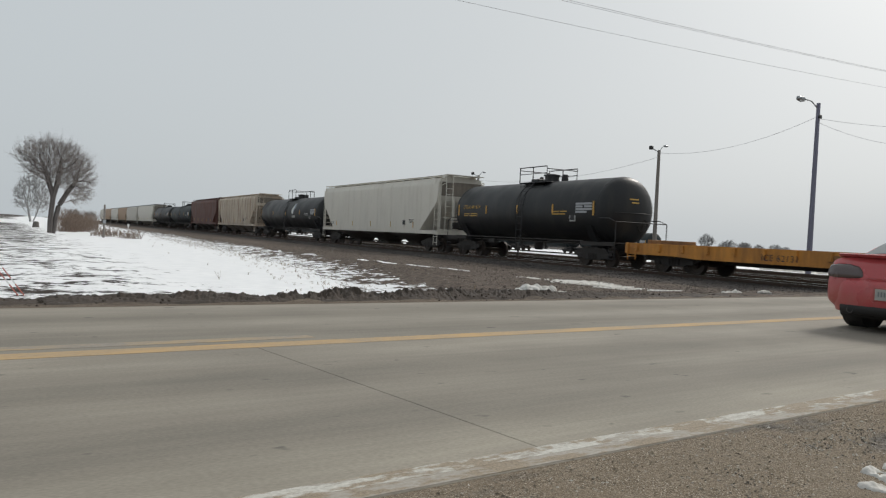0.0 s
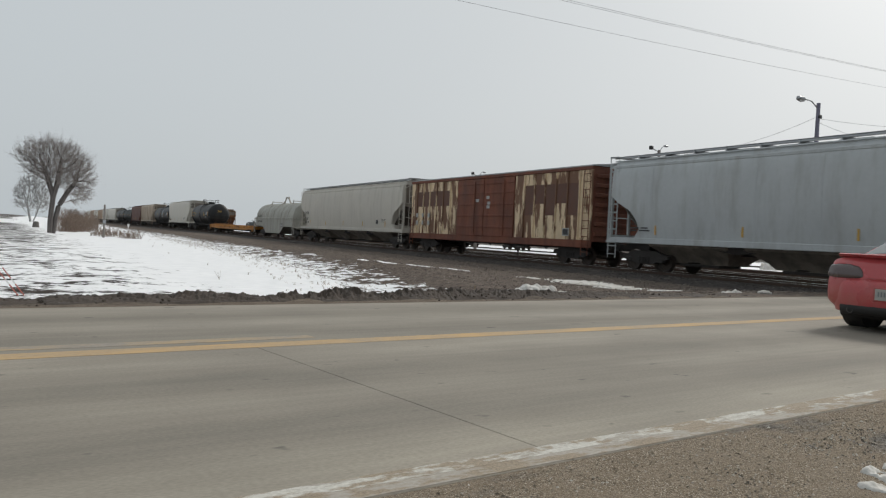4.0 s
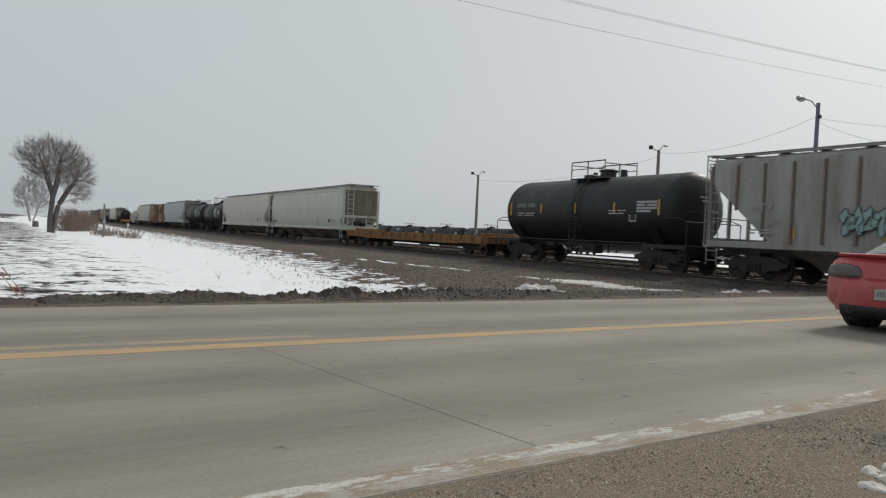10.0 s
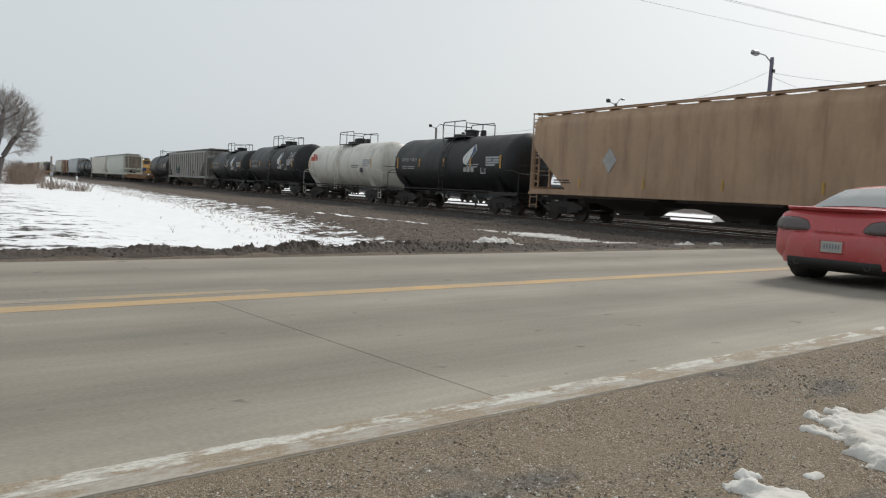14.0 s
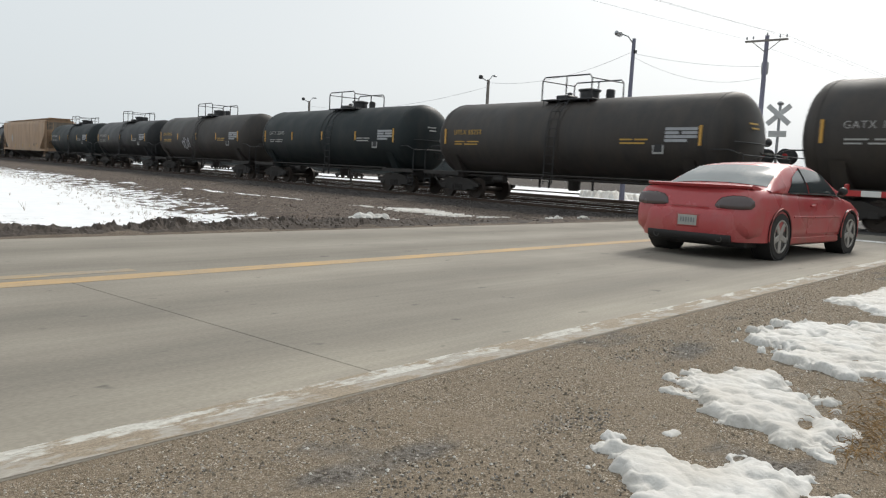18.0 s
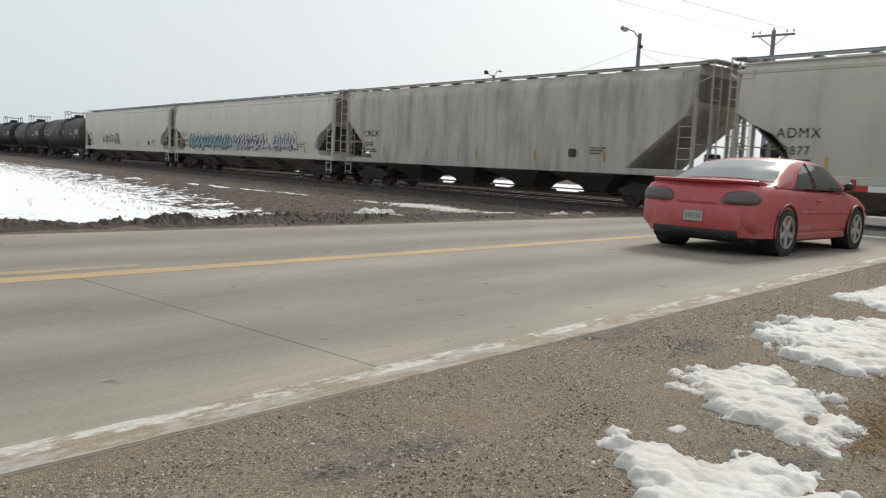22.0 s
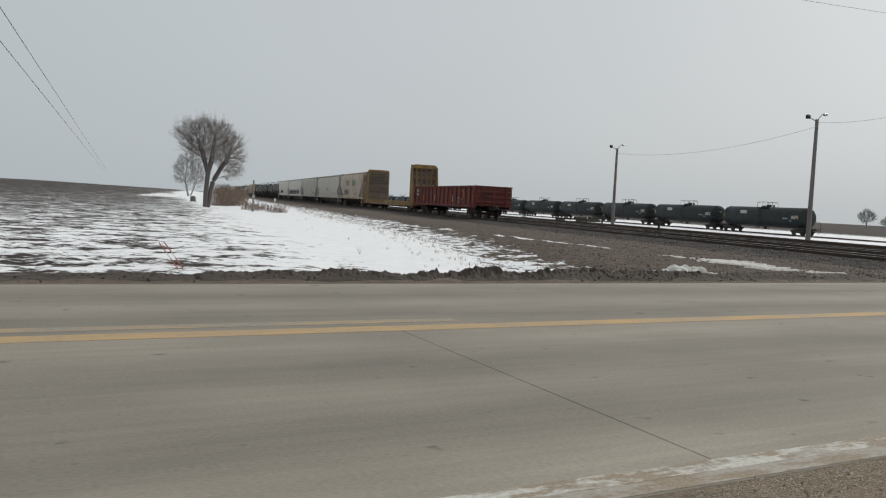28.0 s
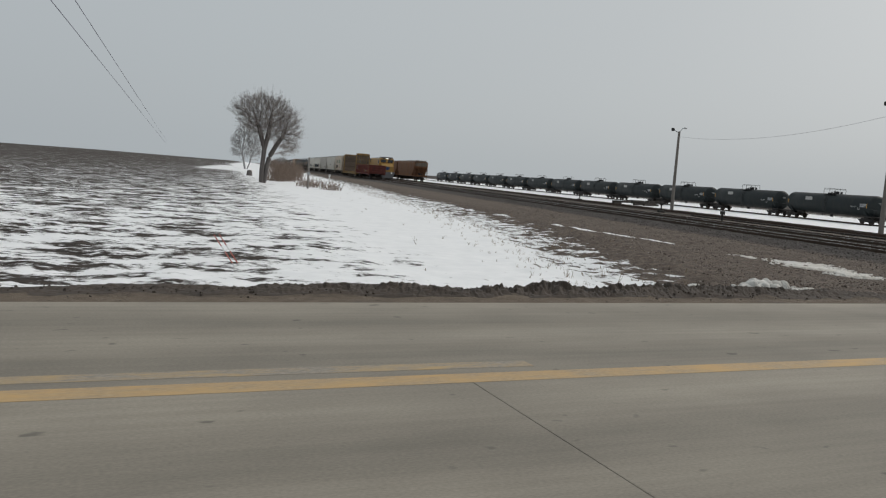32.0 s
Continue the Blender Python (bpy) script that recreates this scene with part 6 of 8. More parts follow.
T, H = tank_car, hopper_car
BLACK_TANK = "black tank car with a railed top platform, dusty from the road"
TRAIN = [  # front end at the start, then the car
    (320.0, lambda L: H(L, HOP_WHITE, "white covered hopper car far ahead in the train")),
    (296.0, lambda L: H(L, HOP_TAN, "tan covered hopper car far ahead in the train", "diagonal")),
    (272.0, lambda L: H(L, HOP_WHITE, "white covered hopper car far ahead in the train")),
    (247.4, lambda L: H(L, HOP_TAN, "tan covered hopper car far ahead in the train")),
    (223.2, lambda L: H(L, HOP_GREY, "grey covered hopper car in the train")),
    (197.0, lambda L: H(L, HOP_WHITE, "clean white covered hopper car in the train")),
    (168.9, lambda L: T(L, TANK_BLACK, BLACK_TANK)),
    (146.9, lambda L: T(L, TANK_GREEN, "dark blue-black tank car with a railed top platform")),
    (125.0, lambda L: H(L, BROWN_CAR, "oxide brown covered hopper car", "diagonal", bays=3)),
    (104.6, lambda L: H(L, HOP_CREAM, "cream ribbed hopper car with dirty hazard stripes", "rib", bays=3)),
    (83.6, lambda L: T(L, TANK_BLACK, BLACK_TANK, logo="leaf")),
    (62.1, lambda L: H(L, HOP_WHITE, "light grey covered hopper car with curved sides", "diagonal", bays=3)),
    (39.9, lambda L: T(L, TANK_BLACK, "black tank car with yellow lettering and reflectors", "UTLX 661614", LETTER_YELLOW, dome=-0.4, rail_style=1)),
    (24.2, lambda L: flat_car(L, FLAT_ORANGE, "empty orange flat car with rust at the edges", "ICE 62131")),
    (-0.9, lambda L: coil_car(L, "grey steel coil car under a rounded hood")),
    (-17.2, lambda L: H(L, HOP_GREY, "grey covered hopper car with curved sides and streaks", "round", "SAMX", "11597")),
    (-40.6, lambda L: box_car(L, "rusty box car with peeling cream paint and brown doors")),
    (-60.0, lambda L: H(L, HOP_BLUE, "blue-grey covered hopper car with a ladder at each end")),
    (-83.7, lambda L: T(L, TANK_BLACK, "black tank car with a white leaf logo", "ADMX 17512", logo="leaf", rail_style=1)),
    (-98.3, lambda L: T(L, TANK_BLACK, "black tank car with a white leaf logo", "ADMX 15171", logo="leaf", rail_style=0)),
    (-112.3, lambda L: H(L, HOP_WHITE, "off-white covered hopper car with four outlet bays", "round", "TILX", "639242")),
    (-135.9, lambda L: H(L, HOP_PALE, "pale green-grey covered hopper car, fairly clean", "full")),
    (-157.8, lambda L: flat_car(L, FLAT_RUSTED, "empty flat car, its yellow paint mostly rusted")),
    (-179.6, lambda L: T(L, TANK_BLACK, "short black tank car with white stencils", "CRGX 5769", rail_style=1)),
    (-193.8, lambda L: H(L, HOP_RIB, "grimy grey ribbed hopper car with graffiti", "rib", "INTX", "349 697", LETTER_WHITE, bays=3, extra=(rib_writing,), roof=4.12, dark_roof=GRIME_AND_SHADE)),
    (-214.4, lambda L: T(L, TANK_BLACK, "black tank car with a leaf logo and white graffiti", "ADMX 17192", logo="leaf", extra=(tag_on_tank(0.5, 0.2, 1.5, GRAFFITI_WHITE, 2),))),
    (-228.5, lambda L: T(L, TANK_BLACK, "black tank car with a leaf logo and white graffiti", "ADMX 19317", logo="leaf", extra=(tag_on_tank(-4.4, 0.5, 1.4, GRAFFITI_WHITE, 6),), r=1.60)),
    (-243.1, lambda L: T(L, TANK_WHITE, "off-white tank car with a red logo and bolted middle band", "", LETTER_DARK, logo="red", reflectors=3)),
    (-257.35, lambda L: T(L, TANK_BLACK, "black tank car with a white leaf logo", "ADMX 16824", logo="leaf")),
    (-271.6, lambda L: H(L, HOP_TAN, "tan covered hopper car with a white diamond mark", "diagonal", bays=3, extra=(diamond_mark,))),
    (-294.0, lambda L: T(L, TANK_GREEN, "dark tank car with white stencils and short reflectors", "GATX 220699", dome=-0.6, rail_style=1)),
    (-310.3, lambda L: T(L, TANK_BLACK, "black tank car with a low sill and yellow reflectors", "GATX 208085", dome=-0.2)),
    (-325.9, lambda L: T(L, TANK_DUSTY, "dusty black tank car with yellow lettering and a tag", "UTLX 78752", LETTER_YELLOW, extra=(tag_on_tank(2.4, -0.4, 1.2, GRAFFITI_WHITE, 9),), r=1.54)),
    (-342.5, lambda L: T(L, TANK_GREEN, "blue-black tank car with white stencils", "GATX 26845", dome=-0.8, r=1.54)),
    (-358.7, lambda L: T(L, TANK_DUSTY, "dusty brown-black tank car with yellow lettering", "UTLX 65258", LETTER_YELLOW, reflectors=2)),
    (-374.4, lambda L: T(L, TANK_DUSTY, "dusty black tank car with bright yellow reflectors", "GATX 14252", dome=-0.3, rail_style=1, reflectors=6, r=1.58)),
    (-391.4, lambda L: H(L, HOP_WHITE, "off-white covered hopper car with black graffiti", "round", "TILX", "650270", extra=(tall_scrawl,))),
    (-414.4, lambda L: H(L, HOP_WHITE, "off-white covered hopper car with teal and silver graffiti", "round", "TILX", "648299", extra=(teal_writing,))),
    (-437.4, lambda L: H(L, HOP_DIRTY, "grime-streaked grey covered hopper car", "diagonal", "CRGX", "1048", bays=4)),
    (-458.4, lambda L: H(L, HOP_GREY, "grey covered hopper car with a leaf logo", "round", "ADMX", "63877", extra=(hopper_logo,))),
    (-481.4, lambda L: H(L, HOP_CREAM, "rust-stained cream hopper car with large green letters", "diagonal", bays=3, extra=(soo_letters,))),
    (-498.9, lambda L: bulkhead_flat(L, "empty yellow bulkhead flat car with planked end walls")),
    (-523.4, lambda L: gondola(L, "empty oxide red gondola car closing the train")),
]
TAIL = -542.3
TRAIN_CARS = []
for i, (front, make) in enumerate(TRAIN):
    rear = TRAIN[i + 1][0] if i + 1 < len(TRAIN) else TAIL
    TRAIN_CARS.append((make(front - rear - 0.12), (front + rear) / 2))


SPEED = 21.4
# how far the train has rolled: it keeps its speed
ROLL = [(t, SPEED * t) for t in (0.0, 4.0, 8.0, 12.0, 16.0, 20.0, 24.0, 28.0, 32.0)]


def key_train():
    for car, middle in TRAIN_CARS:
        walk(car, [(t, place(MAIN, middle + 0.75 + s)) for t, s in ROLL])


# ---- standing rolling stock in the yard ----
def siding_tanks():
    first = tank_car(19.7, TANK_GREEN, "dark tank car parked in a row on the snowy siding", rail_style=0, reflectors=2, group="parked tank cars")
    panel(first, "white_placard", -1.44, 3.6, 3.1, 1.5, 0.5, LETTER_WHITE, "white placard")
    first.matrix_basis = place(SIDING, 99.5, -0.95)
    for k in range(1, 13):
        copy_thing(first, place(SIDING, 99.5 + 20.05 * k, -0.95))


siding_tanks()
yard = hopper_car(22.0, HOP_RUST, "rust-brown covered hopper car standing on the yard track", "diagonal", bays=3, group="yard hopper cars", dark_roof=HOP_DIRTY)
yard.matrix_basis = place(THIRD, 185.0, -0.12)
copy_thing(yard, place(THIRD, 207.2, -0.12))
copy_thing(yard, place(THIRD, 229.4, -0.12))

LOCO_YELLOW = material("locomotive_yellow", (0.40, 0.23, 0.055), 0.5, vary=0.15, scale=0.8, dirt=(0.16, 0.10, 0.05), dirt_amount=0.4, streak=1)
LOCO_GREY = material("locomotive_grey", (0.16, 0.16, 0.165), 0.6, vary=0.2)
DARK_GLASS = material("dark_glass", (0.015, 0.018, 0.02), 0.08, vary=0.05, spec=0.8)
LAMP_LIT = glow("lit_headlight", (1.0, 0.93, 0.78), 1.6)


def locomotive(m):
    """A wide-nosed diesel, cab end towards the road."""
    e = empty("locomotive", m, "yellow and grey diesel locomotive standing with lit headlights", "locomotive")
    part("underframe", Geo().box(-1.5, 1.5, -10.4, 10.4, 1.05, 1.5, 0.03), LOCO_GREY, e)
    part("fuel_tank", Geo().box(-1.35, 1.35, -3.2, 3.2, 0.4, 1.1, 0.15), LOCO_GREY, e)
    part("long_hood", Geo().prism([(-1.0, 1.5), (-1.0, 4.1), (-0.8, 4.3), (0.8, 4.3), (1.0, 4.1), (1.0, 1.5)], "y", -6.6, 10.0), LOCO_YELLOW, e)
    for y in (1.0, 3.5, 6.0, 8.5):
        part("roof_fan", Geo().lathe([(4.28, 0.6), (4.42, 0.6), (4.44, 0.5)], "z", 16, (0, y, 0)), LOCO_GREY, e)
    part("radiator", Geo().box(-1.25, 1.25, 6.2, 9.6, 3.4, 4.2, 0.05), LOCO_GREY, e)
    cab = part("cab", Geo().prism([(-1.52, 1.5), (-1.52, 3.9), (-1.1, 4.45), (1.1, 4.45), (1.52, 3.9), (1.52, 1.5)], "y", -9.0, -6.6), LOCO_YELLOW, e)
    part("roof_panel", Geo().prism([(-1.3, 4.25), (-1.1, 4.5), (1.1, 4.5), (1.3, 4.25)], "y", -9.02, -6.58), LOCO_GREY, cab)
    for x in (-0.72, 0.72):
        part("windshield", Geo().box(x - 0.52, x + 0.52, -9.04, -8.98, 3.35, 3.95, 0.02), DARK_GLASS, cab)
    for y in (-8.4, -7.5):
        part("side_window", Geo().box(-1.55, -1.50, y - 0.35, y + 0.35, 3.1, 3.8, 0.02), DARK_GLASS, cab)
    part("number_board", Geo().box(-0.75, 0.75, -9.05, -8.97, 4.08, 4.3, 0.02), STEEL_BLACK, cab)
    for x in (-0.14, 0.14):
        part("headlight", Geo().lathe([(-9.07, 0.11), (-9.0, 0.12)], "y", 12, (x, 0, 4.18)), LAMP_LIT, cab, "lit headlight")
    part("nose", Geo().prism([(-10.1, 1.5), (-10.1, 2.6), (-9.8, 2.95), (-8.95, 3.25), (-8.95, 1.5)], "x", -1.15, 1.15), LOCO_YELLOW, e)
    part("nose_emblem", Geo().prism([(-0.5, 2.55), (0.5, 2.55), (0.42, 2.05), (0, 1.8), (-0.42, 2.05)], "y", -10.12, -10.09), LOGO_BLUE, e)
    part("pilot", Geo().prism([(-1.45, 1.5), (1.45, 1.5), (1.2, 0.25), (-1.2, 0.25)], "y", -10.5, -10.3), LOCO_GREY, e)
    for x in (-0.85, 0.85):
        part("ditch_light", Geo().lathe([(-10.56, 0.10), (-10.4, 0.11)], "y", 12, (x, 0, 1.3)), LAMP_LIT, e, "lit ditch light")
    hr = Geo()
    for sx in (-1.45, 1.45):
        for k in range(12):
            hr.tube([(sx, -6.3 + k * 1.45, 1.5), (sx, -6.3 + k * 1.45, 2.5)], 0.02, 5)
        hr.tube([(sx, -6.3, 2.5), (sx, 9.7, 2.5)], 0.02, 5)
    part("handrail", hr, LOCO_YELLOW, e)
    for y in (-6.6, 6.6):
        tr = part("truck", Geo().box(-1.15, 1.15, y - 2.2, y + 2.2, 0.5, 0.95, 0.08), LOCO_GREY, e)
        for yy in (-1.7, 0, 1.7):
            for x in (-0.755, 0.755):
                part("wheel", WHEEL, WHEEL_STEEL, tr, at=Matrix.Translation((x, y + yy, 0.5)) @ Matrix.Diagonal((1, 1.15, 1.15, 1)))
    return e


locomotive(place(SECOND, 168.5, 0.0))


# ---- the red coupe waiting at the crossing ----
CAR_RED = material("sun_faded_red_paint", (0.44, 0.070, 0.074), 0.28, vary=0.14, scale=1.2, fine=30, spec=0.6, dirt=(0.40, 0.17, 0.15), dirt_amount=0.45)
CAR_DIRTY = material("road_grimed_red_paint", (0.42, 0.062, 0.058), 0.5, vary=0.25, scale=2.0, fine=40, dirt=(0.20, 0.14, 0.11), dirt_amount=0.6)
CAR_GLASS = material("car_window_glass", (0.035, 0.045, 0.047), 0.05, vary=0.05, spec=1.0)
CAR_REAR_GLASS = material("dusty_rear_glass", (0.10, 0.125, 0.13), 0.14, vary=0.1, spec=0.6, dirt=(0.3, 0.3, 0.28), dirt_amount=0.3)
CAR_LAMP = material("smoked_tail_lamp", (0.085, 0.062, 0.060), 0.25, vary=0.1, spec=0.7)
CAR_BLACK = material("black_trim", (0.018, 0.017, 0.017), 0.6)
TYRE = material("dusty_tyre", (0.032, 0.030, 0.028), 0.9, vary=0.3)
# Darker copy of the alloy: shade behind the spokes put into the colour.
RIM_DARK = material("shaded_rim", (0.10, 0.095, 0.09), 0.6, metal=0.3, vary=0.2)
ALLOY = material("alloy_rim", (0.42, 0.40, 0.37), 0.45, metal=0.2, vary=0.2, dirt=(0.12, 0.1, 0.08), dirt_amount=0.5)
PLATE_BARS = material("plate_bar_grey", (0.20, 0.21, 0.22), 0.6)
PLATE = material("number_plate", (0.40, 0.40, 0.37), 0.5)


def red_car():
    car = empty("car", pose(10.62, 4.60, 0.0, 0, 0, -4.5) @ Matrix.Diagonal((1, 0.955, 1, 1)), "faded red two-door coupe with dark tail lamps waiting on the road", "car")
    # stations along the car: x, half width, underside, shoulder height, crown
    st = [(0.00, 0.70, 0.50, 0.66, 0.01), (0.02, 0.84, 0.40, 0.70, 0.01), (0.07, 0.905, 0.33, 0.86, 0.02), (0.14, 0.935, 0.28, 0.965, 0.02), (0.30, 0.950, 0.26, 0.985, 0.02), (0.80, 0.965, 0.24, 0.985, 0.02),
          (1.5, 0.962, 0.23, 0.965, 0.03), (2.3, 0.955, 0.23, 0.95, 0.03), (3.0, 0.955, 0.23, 0.945, 0.03), (3.5, 0.955, 0.24, 0.93, 0.04), (4.0, 0.935, 0.26, 0.86, 0.05), (4.4, 0.885, 0.30, 0.76, 0.04),
          (4.62, 0.80, 0.34, 0.66, 0.03), (4.74, 0.62, 0.40, 0.56, 0.02)]
    stx = [s[0] for s in st]
    fine_x = sorted(set(stx + [round(0.3 + 0.1 * i, 3) for i in range(44)]))
    g, k = Geo(), 0
    for x in fine_x:
        w, zb, zt, cr = (float(np.interp(x, stx, [s[c] for s in st])) for c in (1, 2, 3, 4))
        h = zt - zb
        flare = 0.008 * (math.exp(-((x - 0.90) / 0.34) ** 2) + math.exp(-((x - 3.68) / 0.34) ** 2))
        half = [(0.0, zb), (0.70 * w, zb), (0.90 * w, zb + 0.03), (0.985 * w, zb + 0.14 * h), (w + flare * 0.6, zb + 0.30 * h), (w + flare, zb + 0.46 * h), (w + flare * 0.7, zb + 0.58 * h), (0.985 * w, zb + 0.68 * h),
                (0.970 * w, zb + 0.80 * h), (0.945 * w, zb + 0.90 * h), (0.905 * w, zb + 0.965 * h), (0.84 * w, zt), (0.45 * w, zt + cr * 0.8), (0.0, zt + cr)]
        ring = half + [(-y, z) for y, z in half[-2:0:-1]]
        g.v.extend((x, y, z) for y, z in ring)
        k = len(ring)
    rows = len(fine_x)
    for i in range(rows - 1):
        for j in range(k):
            g.f.append((i * k + j, i * k + (j + 1) % k, (i + 1) * k + (j + 1) % k, (i + 1) * k + j))
    g.f.append(tuple(range(k)))
    g.f.append(tuple(range(rows * k - 1, (rows - 1) * k - 1, -1)))
    part("body", g.mesh("body", 60), CAR_RED, car)
    # cabin shell, with the panes lying a little proud of it
    stc = [(0.66, 0.83, 0.985), (1.10, 0.755, 1.185), (1.45, 0.70, 1.312), (1.75, 0.675, 1.358), (2.20, 0.67, 1.378), (2.60, 0.675, 1.358), (2.82, 0.69, 1.31), (3.15, 0.75, 1.145), (3.50, 0.83, 0.965)]
    cx = [s[0] for s in stc]

    def side_pt(x, f, s, out=0.0):
        w, z = float(np.interp(x, cx, [q[1] for q in stc])), float(np.interp(x, cx, [q[2] for q in stc]))
        return (x, s * (0.895 + (w - 0.895) * f + 0.035 * math.sin(math.pi * f) + out), 0.945 + (z - 0.945) * f + out * 0.3)

    def top_pt(x, f, out=0.0):
        w, z = float(np.interp(x, cx, [q[1] for q in stc])), float(np.interp(x, cx, [q[2] for q in stc]))
        return (x, w * f, z + 0.045 * (1 - f * f) + out)
    shell, xs_c = Geo(), [0.66 + i * 0.0947 for i in range(31)]
    prof = [("s", 0.0, -1), ("s", 0.35, -1), ("s", 0.7, -1), ("s", 0.93, -1), ("t", -0.94, 0), ("t", -0.7, 0), ("t", -0.35, 0), ("t", 0.0, 0), ("t", 0.35, 0), ("t", 0.7, 0), ("t", 0.94, 0), ("s", 0.93, 1), ("s", 0.7, 1), ("s", 0.35, 1), ("s", 0.0, 1)]
    for x in xs_c:
        shell.v.extend(side_pt(x, f, s) if kind == "s" else top_pt(x, f) for kind, f, s in prof)
    m = len(prof)
    shell.f.extend((i * m + j, i * m + j + 1, (i + 1) * m + j + 1, (i + 1) * m + j) for i in range(len(xs_c) - 1) for j in range(m - 1))
    part("roof", shell.mesh("roof", 60), CAR_RED, car, "faded red roof and pillars")

    def pane(points, nu, nv):
        p = Geo()
        p.v.extend(points(u / nu, v / nv) for u in range(nu + 1) for v in range(nv + 1))
        p.f.extend((u * (nv + 1) + v, u * (nv + 1) + v + 1, (u + 1) * (nv + 1) + v + 1, (u + 1) * (nv + 1) + v) for u in range(nu) for v in range(nv))
        return p.mesh("pane", 60)
    part("rear_window", pane(lambda u, v: top_pt(0.74 + 0.68 * u, (v * 2 - 1) * (0.965 - 0.02 * u), 0.006), 8, 12), CAR_REAR_GLASS, car, "dusty rear window")
    part("windshield", pane(lambda u, v: top_pt(2.84 + 0.58 * u, (v * 2 - 1) * 0.90, 0.006), 6, 10), CAR_GLASS, car)
    for s in (-1, 1):
        part("side_window", pane(lambda u, v: side_pt(1.98 + 1.16 * u + (0.06 if v < 0.5 else 0) * (1 - u) - 0.12 * u * v * 2.2, 0.05 + 0.84 * v, s, 0.007), 8, 6), CAR_GLASS, car, "dark side glass")
        part("quarter_window", pane(lambda u, v: side_pt(1.20 + 0.72 * u + 0.34 * (1 - u) * v, 0.05 + 0.82 * v * (0.72 + 0.28 * u), s, 0.007), 6, 6), CAR_GLASS, car, "dark rear quarter glass")
        part("door_frame", Geo().tube([side_pt(1.95, f, s, 0.006) for f in (0.03, 0.3, 0.6, 0.92)], 0.016, 6), CAR_BLACK, car)
        part("belt_trim", Geo().tube([side_pt(x, 0.02, s, 0.004) for x in (1.3, 1.9, 2.5, 3.1, 3.4)], 0.010, 5), CAR_BLACK, car)
        door = part("door", Geo().box(1.90, 3.22, min(s * 0.948, s * 0.962), max(s * 0.948, s * 0.962), 0.36, 0.60, 0.006), CAR_RED, car, "dented lower door skin")
        part("door_handle", Geo().box(2.00, 2.16, min(s * 0.935, s * 0.962), max(s * 0.935, s * 0.962), 0.765, 0.80, 0.01), CAR_RED, door)
        part("side_moulding", Geo().box(1.36, 3.24, min(s * 0.955, s * 0.975), max(s * 0.955, s * 0.975), 0.60, 0.628, 0.006), CAR_RED, car)
        part("rocker", Geo().box(1.34, 3.25, min(s * 0.90, s * 0.958), max(s * 0.90, s * 0.958), 0.21, 0.32, 0.02), CAR_DIRTY, car)
        part("mirror", Geo().lathe([(-0.10, 0.01), (-0.07, 0.055), (0.0, 0.07), (0.05, 0.06), (0.06, 0.01)], "x", 12, (3.10, s * 1.02, 1.02)).tube([(3.12, s * 0.93, 0.97), (3.12, s * 1.0, 1.0)], 0.03, 6), CAR_BLACK, car)
        for xw in (0.90, 3.68):
            part("wheel_well", Geo().lathe([(s * 0.70, 0.375), (s * 0.988, 0.375), (s * 0.988, 0.350), (s * 0.73, 0.345)], "y", 30, (xw, 0, 0.352)), CAR_BLACK, car)
            part("arch_lip", Geo().tube([(xw + 0.378 * math.cos(radians(a)), s * 0.984, 0.352 + 0.378 * math.sin(radians(a))) for a in range(-12, 193, 12)], 0.011, 5), CAR_DIRTY, car)
            wh = part("wheel", Geo().lathe([(s * 0.74, 0.24), (s * 0.74, 0.325), (s * 0.76, 0.338), (s * 0.95, 0.338), (s * 0.985, 0.322), (s * 0.992, 0.245), (s * 0.95, 0.23)], "y", 36, (xw, 0, 0.338)), TYRE, car)
            part("rim", Geo().lathe([(s * 0.93, 0.02), (s * 0.93, 0.20), (s * 0.985, 0.225), (s * 0.992, 0.240), (s * 0.96, 0.245)], "y", 32, (xw, 0, 0.338)), RIM_DARK, wh)
            part("rim_lip", Geo().tube([(xw + 0.226 * math.cos(radians(a)), s * 0.986, 0.338 + 0.226 * math.sin(radians(a))) for a in range(0, 361, 15)], 0.014, 5), ALLOY, wh)
            for q in range(5):
                a = 2 * math.pi * q / 5 + 0.3
                spoke = Geo().box(0.03, 0.225, -0.014, 0.014, -0.042, 0.042, 0.01)
                part("spoke", spoke, ALLOY, wh, at=Matrix.Translation((xw, s * 0.972, 0.338)) @ Matrix.Rotation(a, 4, "Y"))
            part("hub_cap", Geo().lathe([(s * 0.95, 0.065), (s * 0.988, 0.055), (s * 0.995, 0.02)], "y", 14, (xw, 0, 0.338)), ALLOY, wh)
        # smoked lamp lying on the rounded corner
        outline = [(0.37, 0.735), (0.39, 0.80), (0.45, 0.858), (0.60, 0.890), (0.76, 0.890), (0.87, 0.868), (0.915, 0.82), (0.925, 0.76), (0.90, 0.715), (0.78, 0.70), (0.55, 0.70), (0.42, 0.708)]

        def on_rear(y, z, out):
            xz, xy = float(np.interp(z, [0.66, 0.70, 0.86, 0.965], [0, 0.02, 0.07, 0.14])), float(np.interp(y, [0.70, 0.84, 0.905, 0.935, 0.95], [0, 0.02, 0.07, 0.14, 0.30]))
            return (math.hypot(xz, xy) - out, s * (y + out * 0.5 * max(0.0, y - 0.7) / 0.25), z)
        lamp, kk = Geo(), len(outline)
        for shrink, out in ((0.0, 0.045), (0.45, 0.042), (0.85, 0.030), (1.0, 0.008), (1.0, -0.06)):
            lamp.v.extend(on_rear(0.64 + (y - 0.64) * shrink, 0.79 + (z - 0.79) * shrink, out) for y, z in outline)
